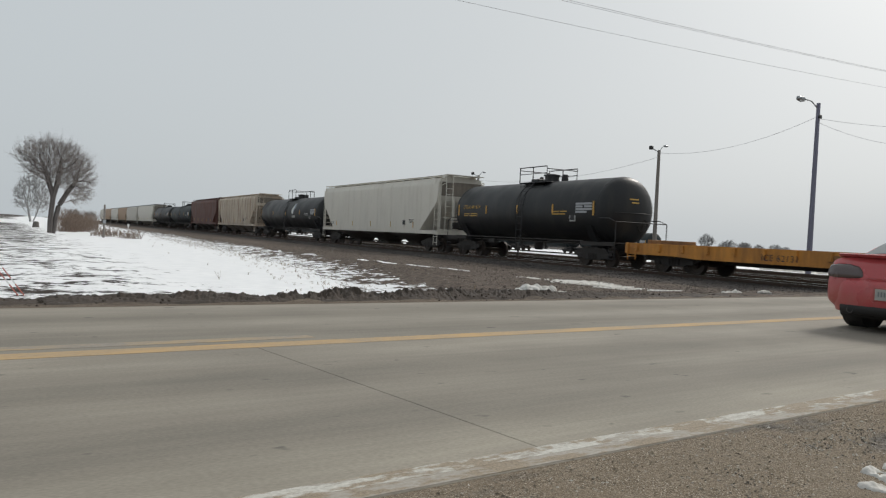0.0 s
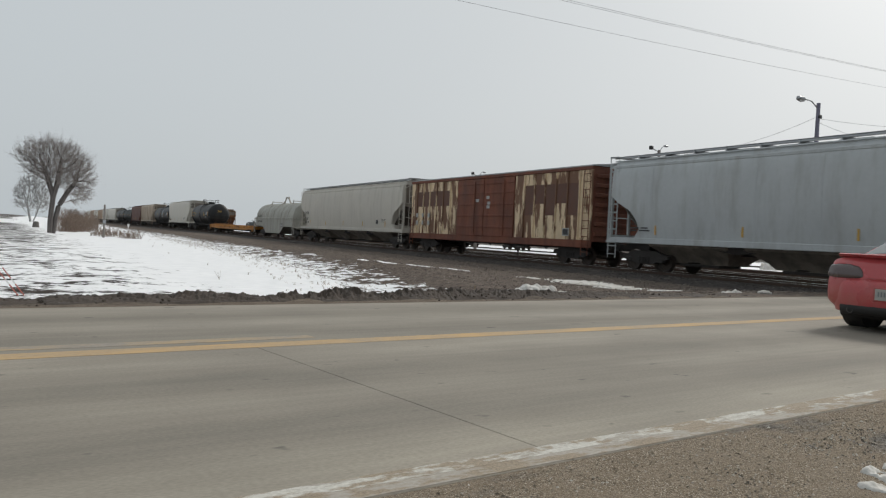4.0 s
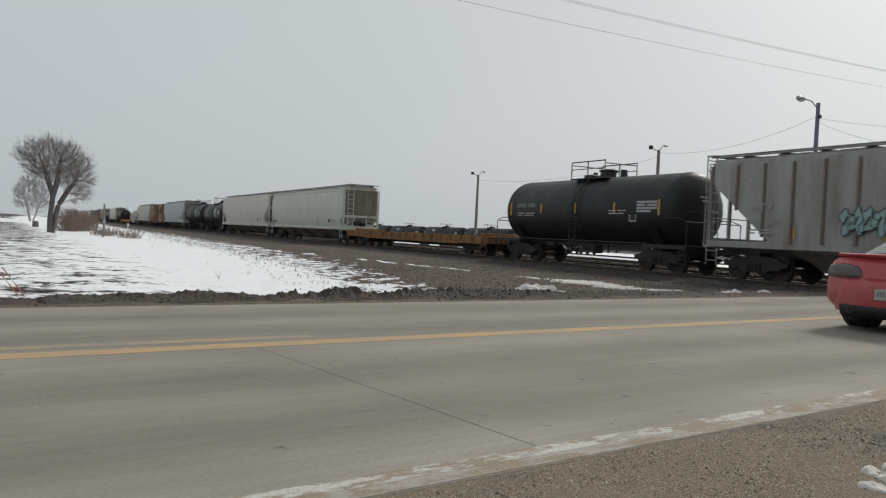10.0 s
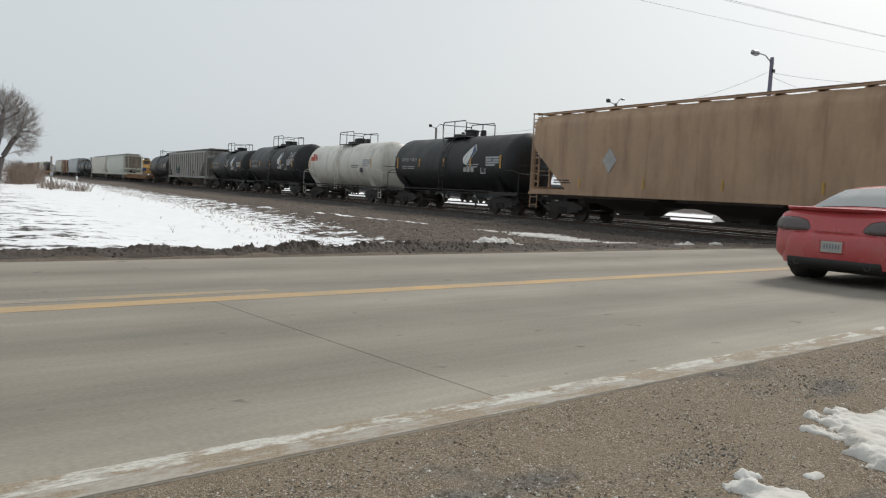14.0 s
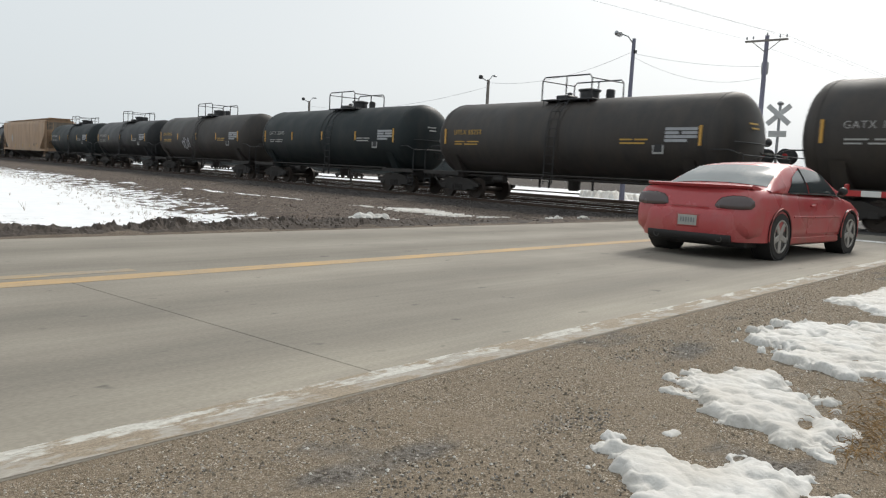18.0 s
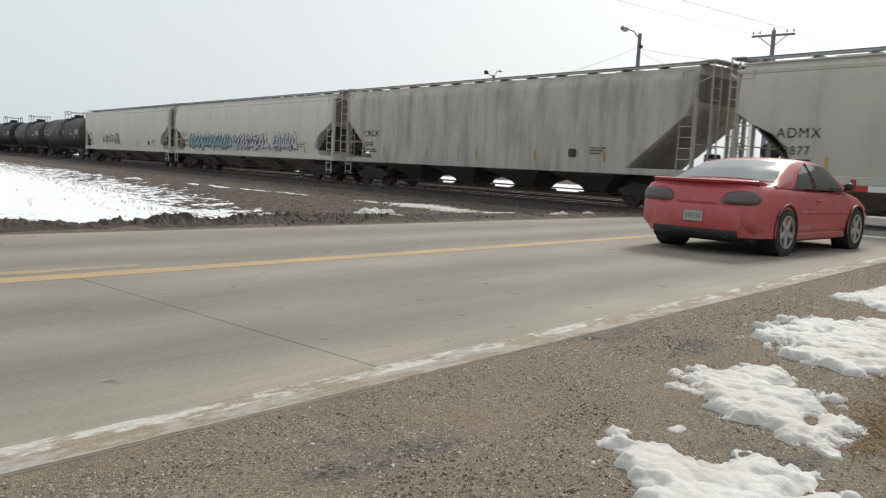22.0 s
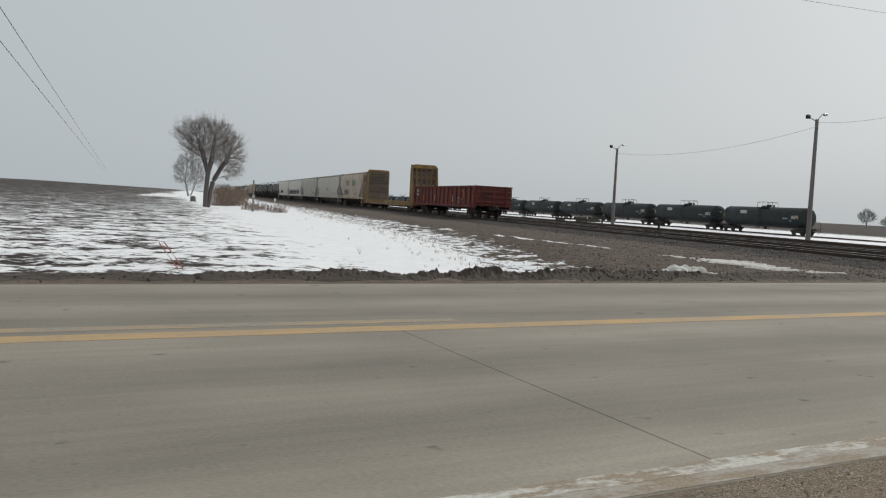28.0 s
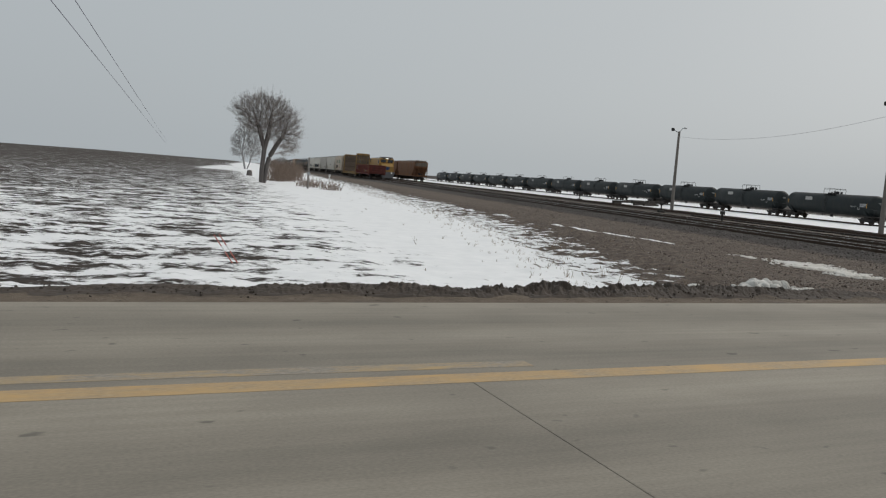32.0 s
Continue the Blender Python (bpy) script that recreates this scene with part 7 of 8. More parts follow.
        lamp.f.extend((r * kk + j, r * kk + (j + 1) % kk, (r + 1) * kk + (j + 1) % kk, (r + 1) * kk + j) for r in range(4) for j in range(kk))
        part("tail_lamp", lamp.mesh("tail_lamp", 60), CAR_LAMP, car, "smoked oval tail lamp")

    def sweep(section, plan, y1, n=28, closed=True):
        """A section drawn across the car along a bowed line."""
        g, q = Geo(), len(section)
        for i in range(n + 1):
            y = -y1 + 2 * y1 * i / n
            g.v.extend((plan(y) + dx, y, z) for dx, z in section)
        g.f.extend((i * q + j, i * q + (j + 1) % q, (i + 1) * q + (j + 1) % q, (i + 1) * q + j) for i in range(n) for j in range(q if closed else q - 1))
        g.f.extend([tuple(range(q)), tuple(range((n + 1) * q - 1, n * q - 1, -1))])
        return g.mesh("sweep", 50)
    bow = lambda y: -0.045 + 0.46 * (abs(y) / 0.965) ** 7
    part("bumper", sweep([(0.05, 0.255), (0.012, 0.33), (0.0, 0.48), (0.004, 0.60), (0.018, 0.655), (0.05, 0.692), (0.14, 0.70), (0.14, 0.255)], bow, 0.962), CAR_RED, car, "rounded rear bumper")
    part("valance", sweep([(0.05, 0.225), (0.012, 0.26), (0.002, 0.325), (0.010, 0.345), (0.16, 0.345), (0.16, 0.225)], lambda y: bow(y) - 0.006, 0.66), CAR_BLACK, car)
    part("spoiler", sweep([(0.02, 0.985), (-0.015, 1.025), (0.015, 1.038), (0.10, 1.028), (0.28, 1.0), (0.28, 0.98)], lambda y: 0.06 + 0.13 * (y / 0.84) ** 2, 0.83), CAR_RED, car, "low boot spoiler")
    part("plate_recess", Geo().box(-0.052, -0.03, -0.18, 0.18, 0.42, 0.605, 0.01), CAR_DIRTY, car)
    plate = part("number_plate", Geo().box(-0.058, -0.050, -0.15, 0.15, 0.44, 0.585, 0.003), PLATE, car, "pale number plate in a recess")
    pb = Geo()
    for i in range(6):
        pb.box(-0.0605, -0.0575, -0.118 + i * 0.041, -0.118 + i * 0.041 + 0.022, 0.485, 0.55)
    part("plate_bars", pb, PLATE_BARS, plate)
    for yy in (-0.50, 0.50):
        part("exhaust", Geo().lathe([(0.05, 0.036), (-0.04, 0.038), (-0.04, 0.046), (0.3, 0.046)], "x", 16, (0, yy, 0.285)), RIM_DARK, car)
    part("boot_lip", Geo().tube([(-0.004, -0.30, 0.712), (-0.004, 0.30, 0.712)], 0.006, 5), CAR_DIRTY, car)
    part("underbody", Geo().box(0.2, 4.5, -0.8, 0.8, 0.17, 0.32, 0.03), CAR_BLACK, car)
    for s in (-1, 1):
        part("headlight", Geo().box(4.50, 4.66, min(s * 0.5, s * 0.8), max(s * 0.5, s * 0.8), 0.56, 0.68, 0.03), CAR_GLASS, car)
    return car


red_car()


# ---- crossing signals, gate, poles and wires ----
SIGNAL_RED = material("red_signal_lens", (0.30, 0.02, 0.02), 0.2, spec=0.7)
SIGN_WHITE = material("white_sign_board", (0.66, 0.66, 0.64), 0.6, vary=0.12)
GATE_RED = material("gate_red", (0.42, 0.03, 0.03), 0.5)


def crossbuck_signal(x, y):
    e = empty("crossing_signal", pose(x, y, 0.0), "railway crossing signal with crossed boards and round lamps", "crossing signal")
    part("base", Geo().box(-0.35, 0.35, -0.35, 0.35, -0.12, 0.12, 0.03).box(-0.2, 0.2, -0.2, 0.2, 0.12, 0.5, 0.05), BARE_STEEL, e)
    part("mast", Geo().tube([(0, 0, 0.1), (0, 0, 4.25)], 0.055, 10), BARE_STEEL, e)
    for a in (40, -40):
        c, s = math.cos(radians(a)) * 0.62, math.sin(radians(a)) * 0.62
        board = Geo().box(-0.012, 0.012, -0.55, 0.55, -0.10, 0.10, 0.004)
        part("crossed_board", board, SIGN_WHITE, e, at=Matrix.Translation((-0.075 - 0.03 * (a > 0), 0, 3.87)) @ pose(0, 0, 0, a, 0, 0))
    part("track_sign", Geo().box(-0.08, -0.06, -0.34, 0.34, 3.02, 3.26, 0.01), SIGN_WHITE, e)
    part("lamp_arm", Geo().tube([(0, -0.45, 2.27), (0, 0.45, 2.27)], 0.035, 8), STEEL_BLACK, e)
    for yy in (-0.43, 0.43):
        for sx in (-1, 1):
            lamp = part("lamp", Geo().lathe([(sx * 0.06, 0.10), (sx * 0.10, 0.13), (sx * 0.26, 0.14), (sx * 0.30, 0.10)], "x", 18, (0, yy, 2.27)), STEEL_BLACK, e)
            part("background_disc", Geo().lathe([(sx * 0.285, 0.14), (sx * 0.30, 0.30), (sx * 0.315, 0.30), (sx * 0.315, 0.14)], "x", 24, (0, yy, 2.27)), STEEL_BLACK, lamp)
            part("lens", Geo().lathe([(sx * 0.30, 0.13), (sx * 0.33, 0.10), (sx * 0.34, 0.02)], "x", 18, (0, yy, 2.27)), SIGNAL_RED, lamp)
    part("bell", Geo().lathe([(4.25, 0.10), (4.32, 0.13), (4.38, 0.08), (4.4, 0.02)], "z", 12), BARE_STEEL, e)
    part("side_lamp", Geo().lathe([(-0.2, 0.1), (-0.05, 0.17), (0.1, 0.17)], "x", 16, (-0.1, 0.35, 2.8)), STEEL_BLACK, e)
    return e


crossbuck_signal(31.5, 10.35)


def crossing_gate(x, y_mast, y_tip, z):
    e = empty("crossing_gate", pose(x, y_mast, 0), "lowered crossing gate with a red and white striped arm", "crossing gate")
    part("mast", Geo().tube([(0, 0, -0.1), (0, 0, 1.5)], 0.06, 10), BARE_STEEL, e)
    part("motor_box", Geo().box(-0.25, 0.25, -0.3, 0.2, 0.75, 1.3, 0.04), BARE_STEEL, e)
    part("counterweight", Geo().box(-0.06, 0.06, -1.0, -0.3, z - 0.2, z + 0.1, 0.03), BARE_STEEL, e)
    span = y_tip - y_mast
    n = 10
    for i in range(n):
        a, b = span * i / n, span * (i + 1) / n
        part("arm_section", Geo().box(-0.03, 0.03, a, b, z - 0.07, z + 0.07, 0.008), GATE_RED if i % 2 else SIGN_WHITE, e)
    for yy in (span * 0.3, span * 0.65, span - 0.1):
        part("arm_lamp", Geo().lathe([(z + 0.07, 0.06), (z + 0.2, 0.06), (z + 0.22, 0.03)], "z", 10, (0, yy, 0)), SIGNAL_RED, e)
    return e


crossing_gate(20.2, 0.8, 5.05, 1.0)
crossing_gate(31.6, 11.6, 6.9, 1.0)


def lamp_pole(x, y, top, mat, lean, label, head=0.9, floods=False):
    z0 = float(land(np.array(x), np.array(y))) - 0.3
    e = empty("light_pole", pose(x, y, z0), label, "light pole", "yard light poles")
    h = top - z0
    part("pole", Geo().tube([(0, 0, 0), (lean * h * 0.5, 0, h * 0.5), (lean * h, 0, h)], 0.17, 12, 0.11), mat, e)
    tipx = lean * h
    if floods:
        part("bracket", Geo().tube([(tipx, 0, h - 0.15), (tipx - 0.45, 0.35, h + 0.15)], 0.035, 6).tube([(tipx, 0, h - 0.1), (tipx + 0.35, -0.1, h + 0.35), (tipx + 0.55, -0.15, h + 0.38)], 0.03, 6), BARE_STEEL, e)
        part("floodlight", Geo().box(tipx - 0.62, tipx - 0.36, 0.20, 0.48, h + 0.02, h + 0.30, 0.05), STEEL_BLACK, e)
        part("small_lamp", Geo().box(tipx + 0.45, tipx + 0.75, -0.25, -0.05, h + 0.28, h + 0.42, 0.03), BARE_STEEL, e)
    else:
        part("bracket", Geo().tube([(tipx, 0, h - 0.35), (tipx - 0.35, 0.25, h + 0.1), (tipx - head * 0.75, 0.5, h + 0.2)], 0.035, 6), BARE_STEEL, e)
        part("lamp_head", Geo().lathe([(-0.38, 0.05), (-0.3, 0.14), (0.05, 0.19), (0.3, 0.13), (0.36, 0.04)], "x", 14, (tipx - head, 0.6, h + 0.2)), BARE_STEEL, e, "grey cobra-head street lamp")
        part("insulator", Geo().box(tipx - 0.15, tipx + 0.15, -0.18, -0.1, h - 0.9, h - 0.7, 0.02), STEEL_BLACK, e)
    return e


lamp_pole(44.9, 24.0, 9.9, POLE_HAZE_BLUE, 0.012, "tall dark wooden pole with a street lamp on a bracket")
lamp_pole(47.04, 36.94, 8.1, POLE_WOOD, 0.0, "wooden pole carrying a floodlight and a small lamp", floods=True)
lamp_pole(50.6, 62.3, 7.4, POLE_WOOD, 0.0, "grey wooden pole with a tilted floodlight", floods=True)


def power_pole(x, y, top):
    e = empty("power_pole", pose(x, y, -0.6), "wooden power pole with a braced crossarm and insulators", "power pole")
    h = top + 0.6
    part("pole", Geo().tube([(0, 0, 0), (0, 0, h)], 0.2, 12, 0.14), POLE_HAZE_BLUE, e)
    part("crossarm", Geo().box(-0.16, -0.04, -1.45, 1.45, h - 0.42, h - 0.28, 0.02), POLE_WOOD, e)
    for s in (-1, 1):
        part("brace", Geo().tube([(-0.12, s * 0.95, h - 0.4), (-0.12, 0, h - 1.15)], 0.03, 5), POLE_WOOD, e)
    for yy in (-1.35, -0.9, 0.9, 1.35, 0.0):
        part("insulator", Geo().lathe([(h - 0.28, 0.03), (h - 0.2, 0.06), (h - 0.12, 0.05), (h - 0.06, 0.02)], "z", 10, (-0.1 if yy else 0, yy, 0.06 if yy else 0.28)), BARE_STEEL, e)
    part("transformer", Geo().lathe([(h - 2.6, 0.2), (h - 2.5, 0.24), (h - 1.8, 0.24), (h - 1.7, 0.15)], "z", 14, (0.35, 0.1, 0)), BARE_STEEL, e)
    return e


power_pole(55.7, 19.6, 11.5)
power_pole(-34.0, 30.5, 11.7)
power_pole(-9.0, -34.0, 10.4)


def wire(points, sag, label, r=0.011):
    a, b = Vector(points[0]), Vector(points[1])
    pts = []
    for i in range(25):
        t = i / 24
        p = a.lerp(b, t)
        p.z -= sag * 4 * t * (1 - t)
        pts.append(p)
    return tagged(part("overhead_wire", Geo().tube(pts, r, 5), WIRE), label, "wire", "overhead wires")


for k, (y0, y1, dz) in enumerate(((21.05, 31.8, 0.0), (19.6, 30.5, 0.45), (18.15, 29.2, 0.0))):
    wire([(55.6, y0, 11.35 + dz), (-34.0, y1, 11.6 + dz)], 0.9, "thin power line strung between wooden poles", 0.008)
    wire([(55.6, y0, 11.35 + dz), (160.0, y0 - 14, 11.0 + dz)], 0.9, "thin power line strung between wooden poles", 0.008)
for x0, z0 in ((-6.6, 8.6), (-6.1, 9.7)):
    line = wire([(x0 - 2.4, -34.0, z0 + 0.6), (x0 + 34.0, 455.0, z0 + 0.2)], 0.0, "power line running away over the field", 0.025)
    line.data.materials[0] = POLE_HAZE_BLUE
wire([(44.95, 24.0, 9.1), (47.04, 36.94, 7.9)], 0.7, "slack service wire between light poles")
wire([(47.04, 36.94, 7.6), (50.6, 62.3, 6.9)], 0.8, "slack service wire between light poles")
wire([(44.95, 24.0, 9.0), (55.5, 19.8, 9.4)], 0.25, "service wire to the power pole")
wire([(44.95, 24.0, 8.8), (55.5, 19.8, 8.6)], 0.8, "service wire to the power pole")


# ---- trees and brush ----
def crown_tree(m, height, label, seed, lobes, stems, attractors, step_len, twigs=6, twig_len=0.06, trunk_r=0.3, twig_r=0.013, wood_mat=None, twig_mat=None, group=""):
    """A leafless tree: stems fork and grow toward points scattered through the crown's lobes."""
    rng, h = np.random.default_rng(seed), height
    goal, share = [], np.array([l[3] * l[4] * l[5] for l in lobes])
    for (cx, cy, cz, rx, ry, rz), w in zip(lobes, share / share.sum()):
        d = rng.normal(size=(int(attractors * w), 3))
        d /= np.linalg.norm(d, axis=1)[:, None]
        goal.append(np.array([cx, cy, cz]) + d * (rng.random(len(d)) ** 0.36)[:, None] * np.array([rx, ry, rz]))
    goal = np.concatenate(goal)
    pos, up = [], []
    for line in stems:
        prev = -1
        for a, b in zip(line, line[1:]):
            a, b = np.array(a), np.array(b)
            k = max(1, int(np.linalg.norm(b - a) / step_len))
            for i in range(k + (b is line[-1])):
                pos.append(a + (b - a) * i / k)
                up.append(prev)
                prev = len(pos) - 1
    best, who = np.full(len(goal), 1e9), np.zeros(len(goal), int)
    alive, new_from = np.ones(len(goal), bool), 0
    for it in range(90):
        P = np.array(pos[new_from:])
        d = np.linalg.norm(goal[:, None] - P[None], axis=2)
        j = d.argmin(1)
        dj = d[np.arange(len(goal)), j]
        better = dj < best
        best[better], who[better] = dj[better], j[better] + new_from
        alive &= best > step_len * 1.15
        new_from = len(pos)
        ids = np.where(alive & (best < 0.5))[0]
        if not len(ids):
            break
        pull = {}
        for i in ids:
            v = goal[i] - pos[who[i]]
            pull[who[i]] = pull.get(who[i], 0) + v / np.linalg.norm(v)
        for k in sorted(pull):
            v = pull[k] / (np.linalg.norm(pull[k]) + 1e-9) + rng.normal(size=3) * 0.18 + np.array([0, 0, 0.10])
            pos.append(pos[k] + step_len * v / np.linalg.norm(v))
            up.append(k)
        if len(pos) > 9000:
            break
    count = len(pos)
    load, kids = np.zeros(count), [[] for i in range(count)]
    for i in range(count - 1, -1, -1):
        load[i] = max(load[i], 1.0)
        if up[i] >= 0:
            load[up[i]] += load[i]
            kids[up[i]].append(i)
    rad = np.maximum(twig_r, trunk_r * (load / load.max()) ** 0.60)
    wood, twig = Geo(), Geo()
    stack = [(i, None) for i in range(count) if up[i] < 0]
    while stack:
        i, prev = stack.pop()
        chain = ([prev] if prev is not None else []) + [i]
        while kids[chain[-1]]:
            order = sorted(kids[chain[-1]], key=lambda c: -load[c])
            stack.extend((c, chain[-1]) for c in order[1:])
            chain.append(order[0])
        pts = [Vector(pos[c]) * h for c in chain]
        r = [rad[c] for c in chain]
        if prev is not None:
            r[0] = r[1]
        if len(pts) < 2:
            continue
        target, seg = (wood, 7) if max(r) > 0.05 else (twig, 3)
        k0 = len(target.v)
        target.tube(pts, 1.0, seg)
        for q, (p, rr) in enumerate(zip(pts, r)):
            for s in range(seg):
                v = Vector(target.v[k0 + q * seg + s])
                target.v[k0 + q * seg + s] = tuple(p + (v - p) * rr)
    for i in range(count):
        if load[i] > 6 or pos[i][2] < 0.3:
            continue
        for k in range(twigs if load[i] < 2.5 else twigs // 2):
            d = np.array(pos[i]) - np.array([0, 0, 0.35])
            d = d / np.linalg.norm(d) + rng.normal(size=3) * 0.55
            p0 = Vector(pos[i]) * h
            p1 = p0 + Vector(d) * twig_len * h * rng.uniform(0.5, 1.1)
            twig.tube([p0, p1], twig_r, 3, twig_r * 0.6)
    e = empty("tree", m, label, "tree", group)
    part("trunk", wood, wood_mat or BARK, e)
    part("crown", twig, twig_mat or TWIG, e, "fine leafless twigs")
    return e


def at_ground(x, y, dz=0.0):
    return pose(x, y, float(land(np.array(x), np.array(y))) + dz)


crown_tree(at_ground(15.55, 88.65, -0.1), 9.7, "large leafless tree with upswept limbs beside the field", 4,
           [(-0.19, 0, 0.85, 0.13, 0.16, 0.12), (-0.04, 0.04, 0.90, 0.14, 0.18, 0.11), (0.11, -0.03, 0.86, 0.15, 0.20, 0.12), (0.24, 0, 0.73, 0.15, 0.18, 0.15), (0.30, 0.02, 0.57, 0.12, 0.14, 0.12),
            (-0.14, 0, 0.70, 0.14, 0.16, 0.13), (0.05, 0, 0.68, 0.22, 0.22, 0.18), (0.26, 0, 0.42, 0.12, 0.12, 0.10), (-0.27, 0, 0.80, 0.08, 0.10, 0.09), (0.17, 0.02, 0.56, 0.14, 0.14, 0.14)],
           [[(0, 0, 0), (0.0, 0, 0.15), (0.02, 0, 0.40), (-0.03, 0, 0.56), (-0.08, 0.0, 0.72)], [(0.03, 0.01, 0), (0.06, 0.02, 0.20), (0.08, 0.02, 0.30), (0.17, 0.02, 0.47), (0.26, 0.02, 0.60)],
            [(0.02, 0.0, 0.40), (0.05, -0.03, 0.55), (0.07, -0.05, 0.74)], [(0.015, 0, 0.36), (0.0, 0.06, 0.52), (-0.02, 0.10, 0.64)], [(0.10, 0.02, 0.33), (0.20, 0.0, 0.37)]], 2300, 0.020, twigs=5, twig_len=0.062, trunk_r=0.27, twig_r=0.0085)
# The far trees carry their haze in the base colour.
crown_tree(at_ground(37.2, 240.0), 13.0, "leafless tree farther along the field edge, paled in colour for haze", 9,
           [(0, 0, 0.56, 0.34, 0.34, 0.42), (0.2, 0, 0.40, 0.2, 0.2, 0.28)], [[(0, 0, 0), (-0.03, 0, 0.15), (-0.06, 0, 0.3)], [(0.05, 0, 0), (0.1, 0, 0.14), (0.14, 0, 0.25)]], 1100, 0.03, trunk_r=0.30, twig_r=0.02, twig_len=0.06, wood_mat=HAZED_TREE, twig_mat=HAZED_TREE)
far_tree = crown_tree(at_ground(362, 250), 9.5, "distant leafless tree on the horizon", 21, [(0, 0, 0.62, 0.42, 0.42, 0.36)], [[(0, 0, 0), (0.01, 0, 0.15), (-0.02, 0, 0.28)]], 420, 0.045, trunk_r=0.32, twig_r=0.03, twig_len=0.09, wood_mat=HAZED_TREE, twig_mat=HAZED_TREE, group="distant trees")
rnd_far = random.Random(12)
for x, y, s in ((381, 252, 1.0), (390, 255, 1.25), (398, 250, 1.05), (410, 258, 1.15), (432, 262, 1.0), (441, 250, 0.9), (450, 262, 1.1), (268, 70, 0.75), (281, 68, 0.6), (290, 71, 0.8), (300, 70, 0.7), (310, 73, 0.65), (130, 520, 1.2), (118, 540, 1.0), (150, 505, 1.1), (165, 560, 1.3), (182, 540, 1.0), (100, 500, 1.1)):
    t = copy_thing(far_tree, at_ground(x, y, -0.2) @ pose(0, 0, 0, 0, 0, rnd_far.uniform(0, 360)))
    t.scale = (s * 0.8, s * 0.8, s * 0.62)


def thicket(name, label, spots, height, seed, count, mat, category="brush"):
    """Dense bare stems, uncountable."""
    rnd = random.Random(seed)
    g = Geo()
    for i in range(count):
        cx, cy, cr = rnd.choice(spots)
        a, rr = rnd.uniform(0, 6.283), cr * math.sqrt(rnd.random())
        x, y = cx + rr * math.cos(a), cy + rr * math.sin(a) * 2.0
        z = float(land(np.array(x), np.array(y))) - 0.05
        h = height * rnd.uniform(0.45, 1.05)
        p = Vector((x, y, z))
        lean = Vector((rnd.uniform(-0.45, 0.45), rnd.uniform(-0.45, 0.45), 1))
        mid_p = p + lean * h * 0.5
        tip = mid_p + (lean + Vector((rnd.uniform(-0.5, 0.5), rnd.uniform(-0.5, 0.5), 0))) * h * 0.5
        g.tube([p, mid_p, tip], 0.022, 3, 0.006)
        for k in range(4):
            t = rnd.uniform(0.3, 0.95)
            b = p.lerp(tip, t)
            g.tube([b, b + Vector((rnd.uniform(-0.5, 0.5), rnd.uniform(-0.5, 0.5), rnd.uniform(0.15, 0.6))) * h * 0.45], 0.011, 3, 0.004)
    ob = part(name, g, mat)
    return tagged(ob, label, category, kind="stuff")


thicket("brush", "dry brown leafless brush along the track", [(19.9, 103, 1.2), (21.0, 106, 1.4), (22.3, 108, 1.4), (24.0, 114, 1.8), (26.0, 124, 2.2), (29.0, 138, 2.6), (33.0, 158, 3.0), (37.5, 182, 3.5)], 2.7, 5, 900, BRUSH)
thicket("brush", "low dry brush and weeds by the ditch bank", [(19.6, 84, 1.2), (20.6, 78, 1.0), (22.0, 92, 1.6)], 0.9, 6, 260, BRUSH)


def dry_grass():
    rnd = random.Random(17)
    g = Geo()
    for i in range(1100):
        a = rnd.uniform(14, 95)
        off = rnd.gauss(0.5, 0.9) if rnd.random() < 0.93 else rnd.uniform(-5, 5)
        n = float(toe(a)) + off
        x, y = n * CS + a * SN, -n * SN + a * CS
        if y < 12.4:
            continue
        z = float(land(np.array(x), np.array(y))) - 0.01
        h = rnd.uniform(0.04, 0.12) if rnd.random() < 0.95 else rnd.uniform(0.15, 0.3)
        for k in range(3):
            dx, dy = rnd.uniform(-0.6, 0.6), rnd.uniform(-0.6, 0.6)
            b = Vector((x + rnd.uniform(-0.04, 0.04), y + rnd.uniform(-0.04, 0.04), z))
            g.tube([b, b + Vector((dx * h, dy * h, h))], 0.006, 3, 0.002)
    return tagged(part("dry_grass", g, material("straw", (0.24, 0.175, 0.115), 0.95, vary=0.3)), "dry straw-coloured grass on the bank", "grass", kind="stuff")


dry_grass()


# ---- small things at the roadside ----
SNOW = material("old_snow", (0.62, 0.605, 0.57), 0.75, vary=0.22, scale=13, fine=24, bump=0.045, dirt=(0.42, 0.37, 0.30), dirt_amount=0.62)


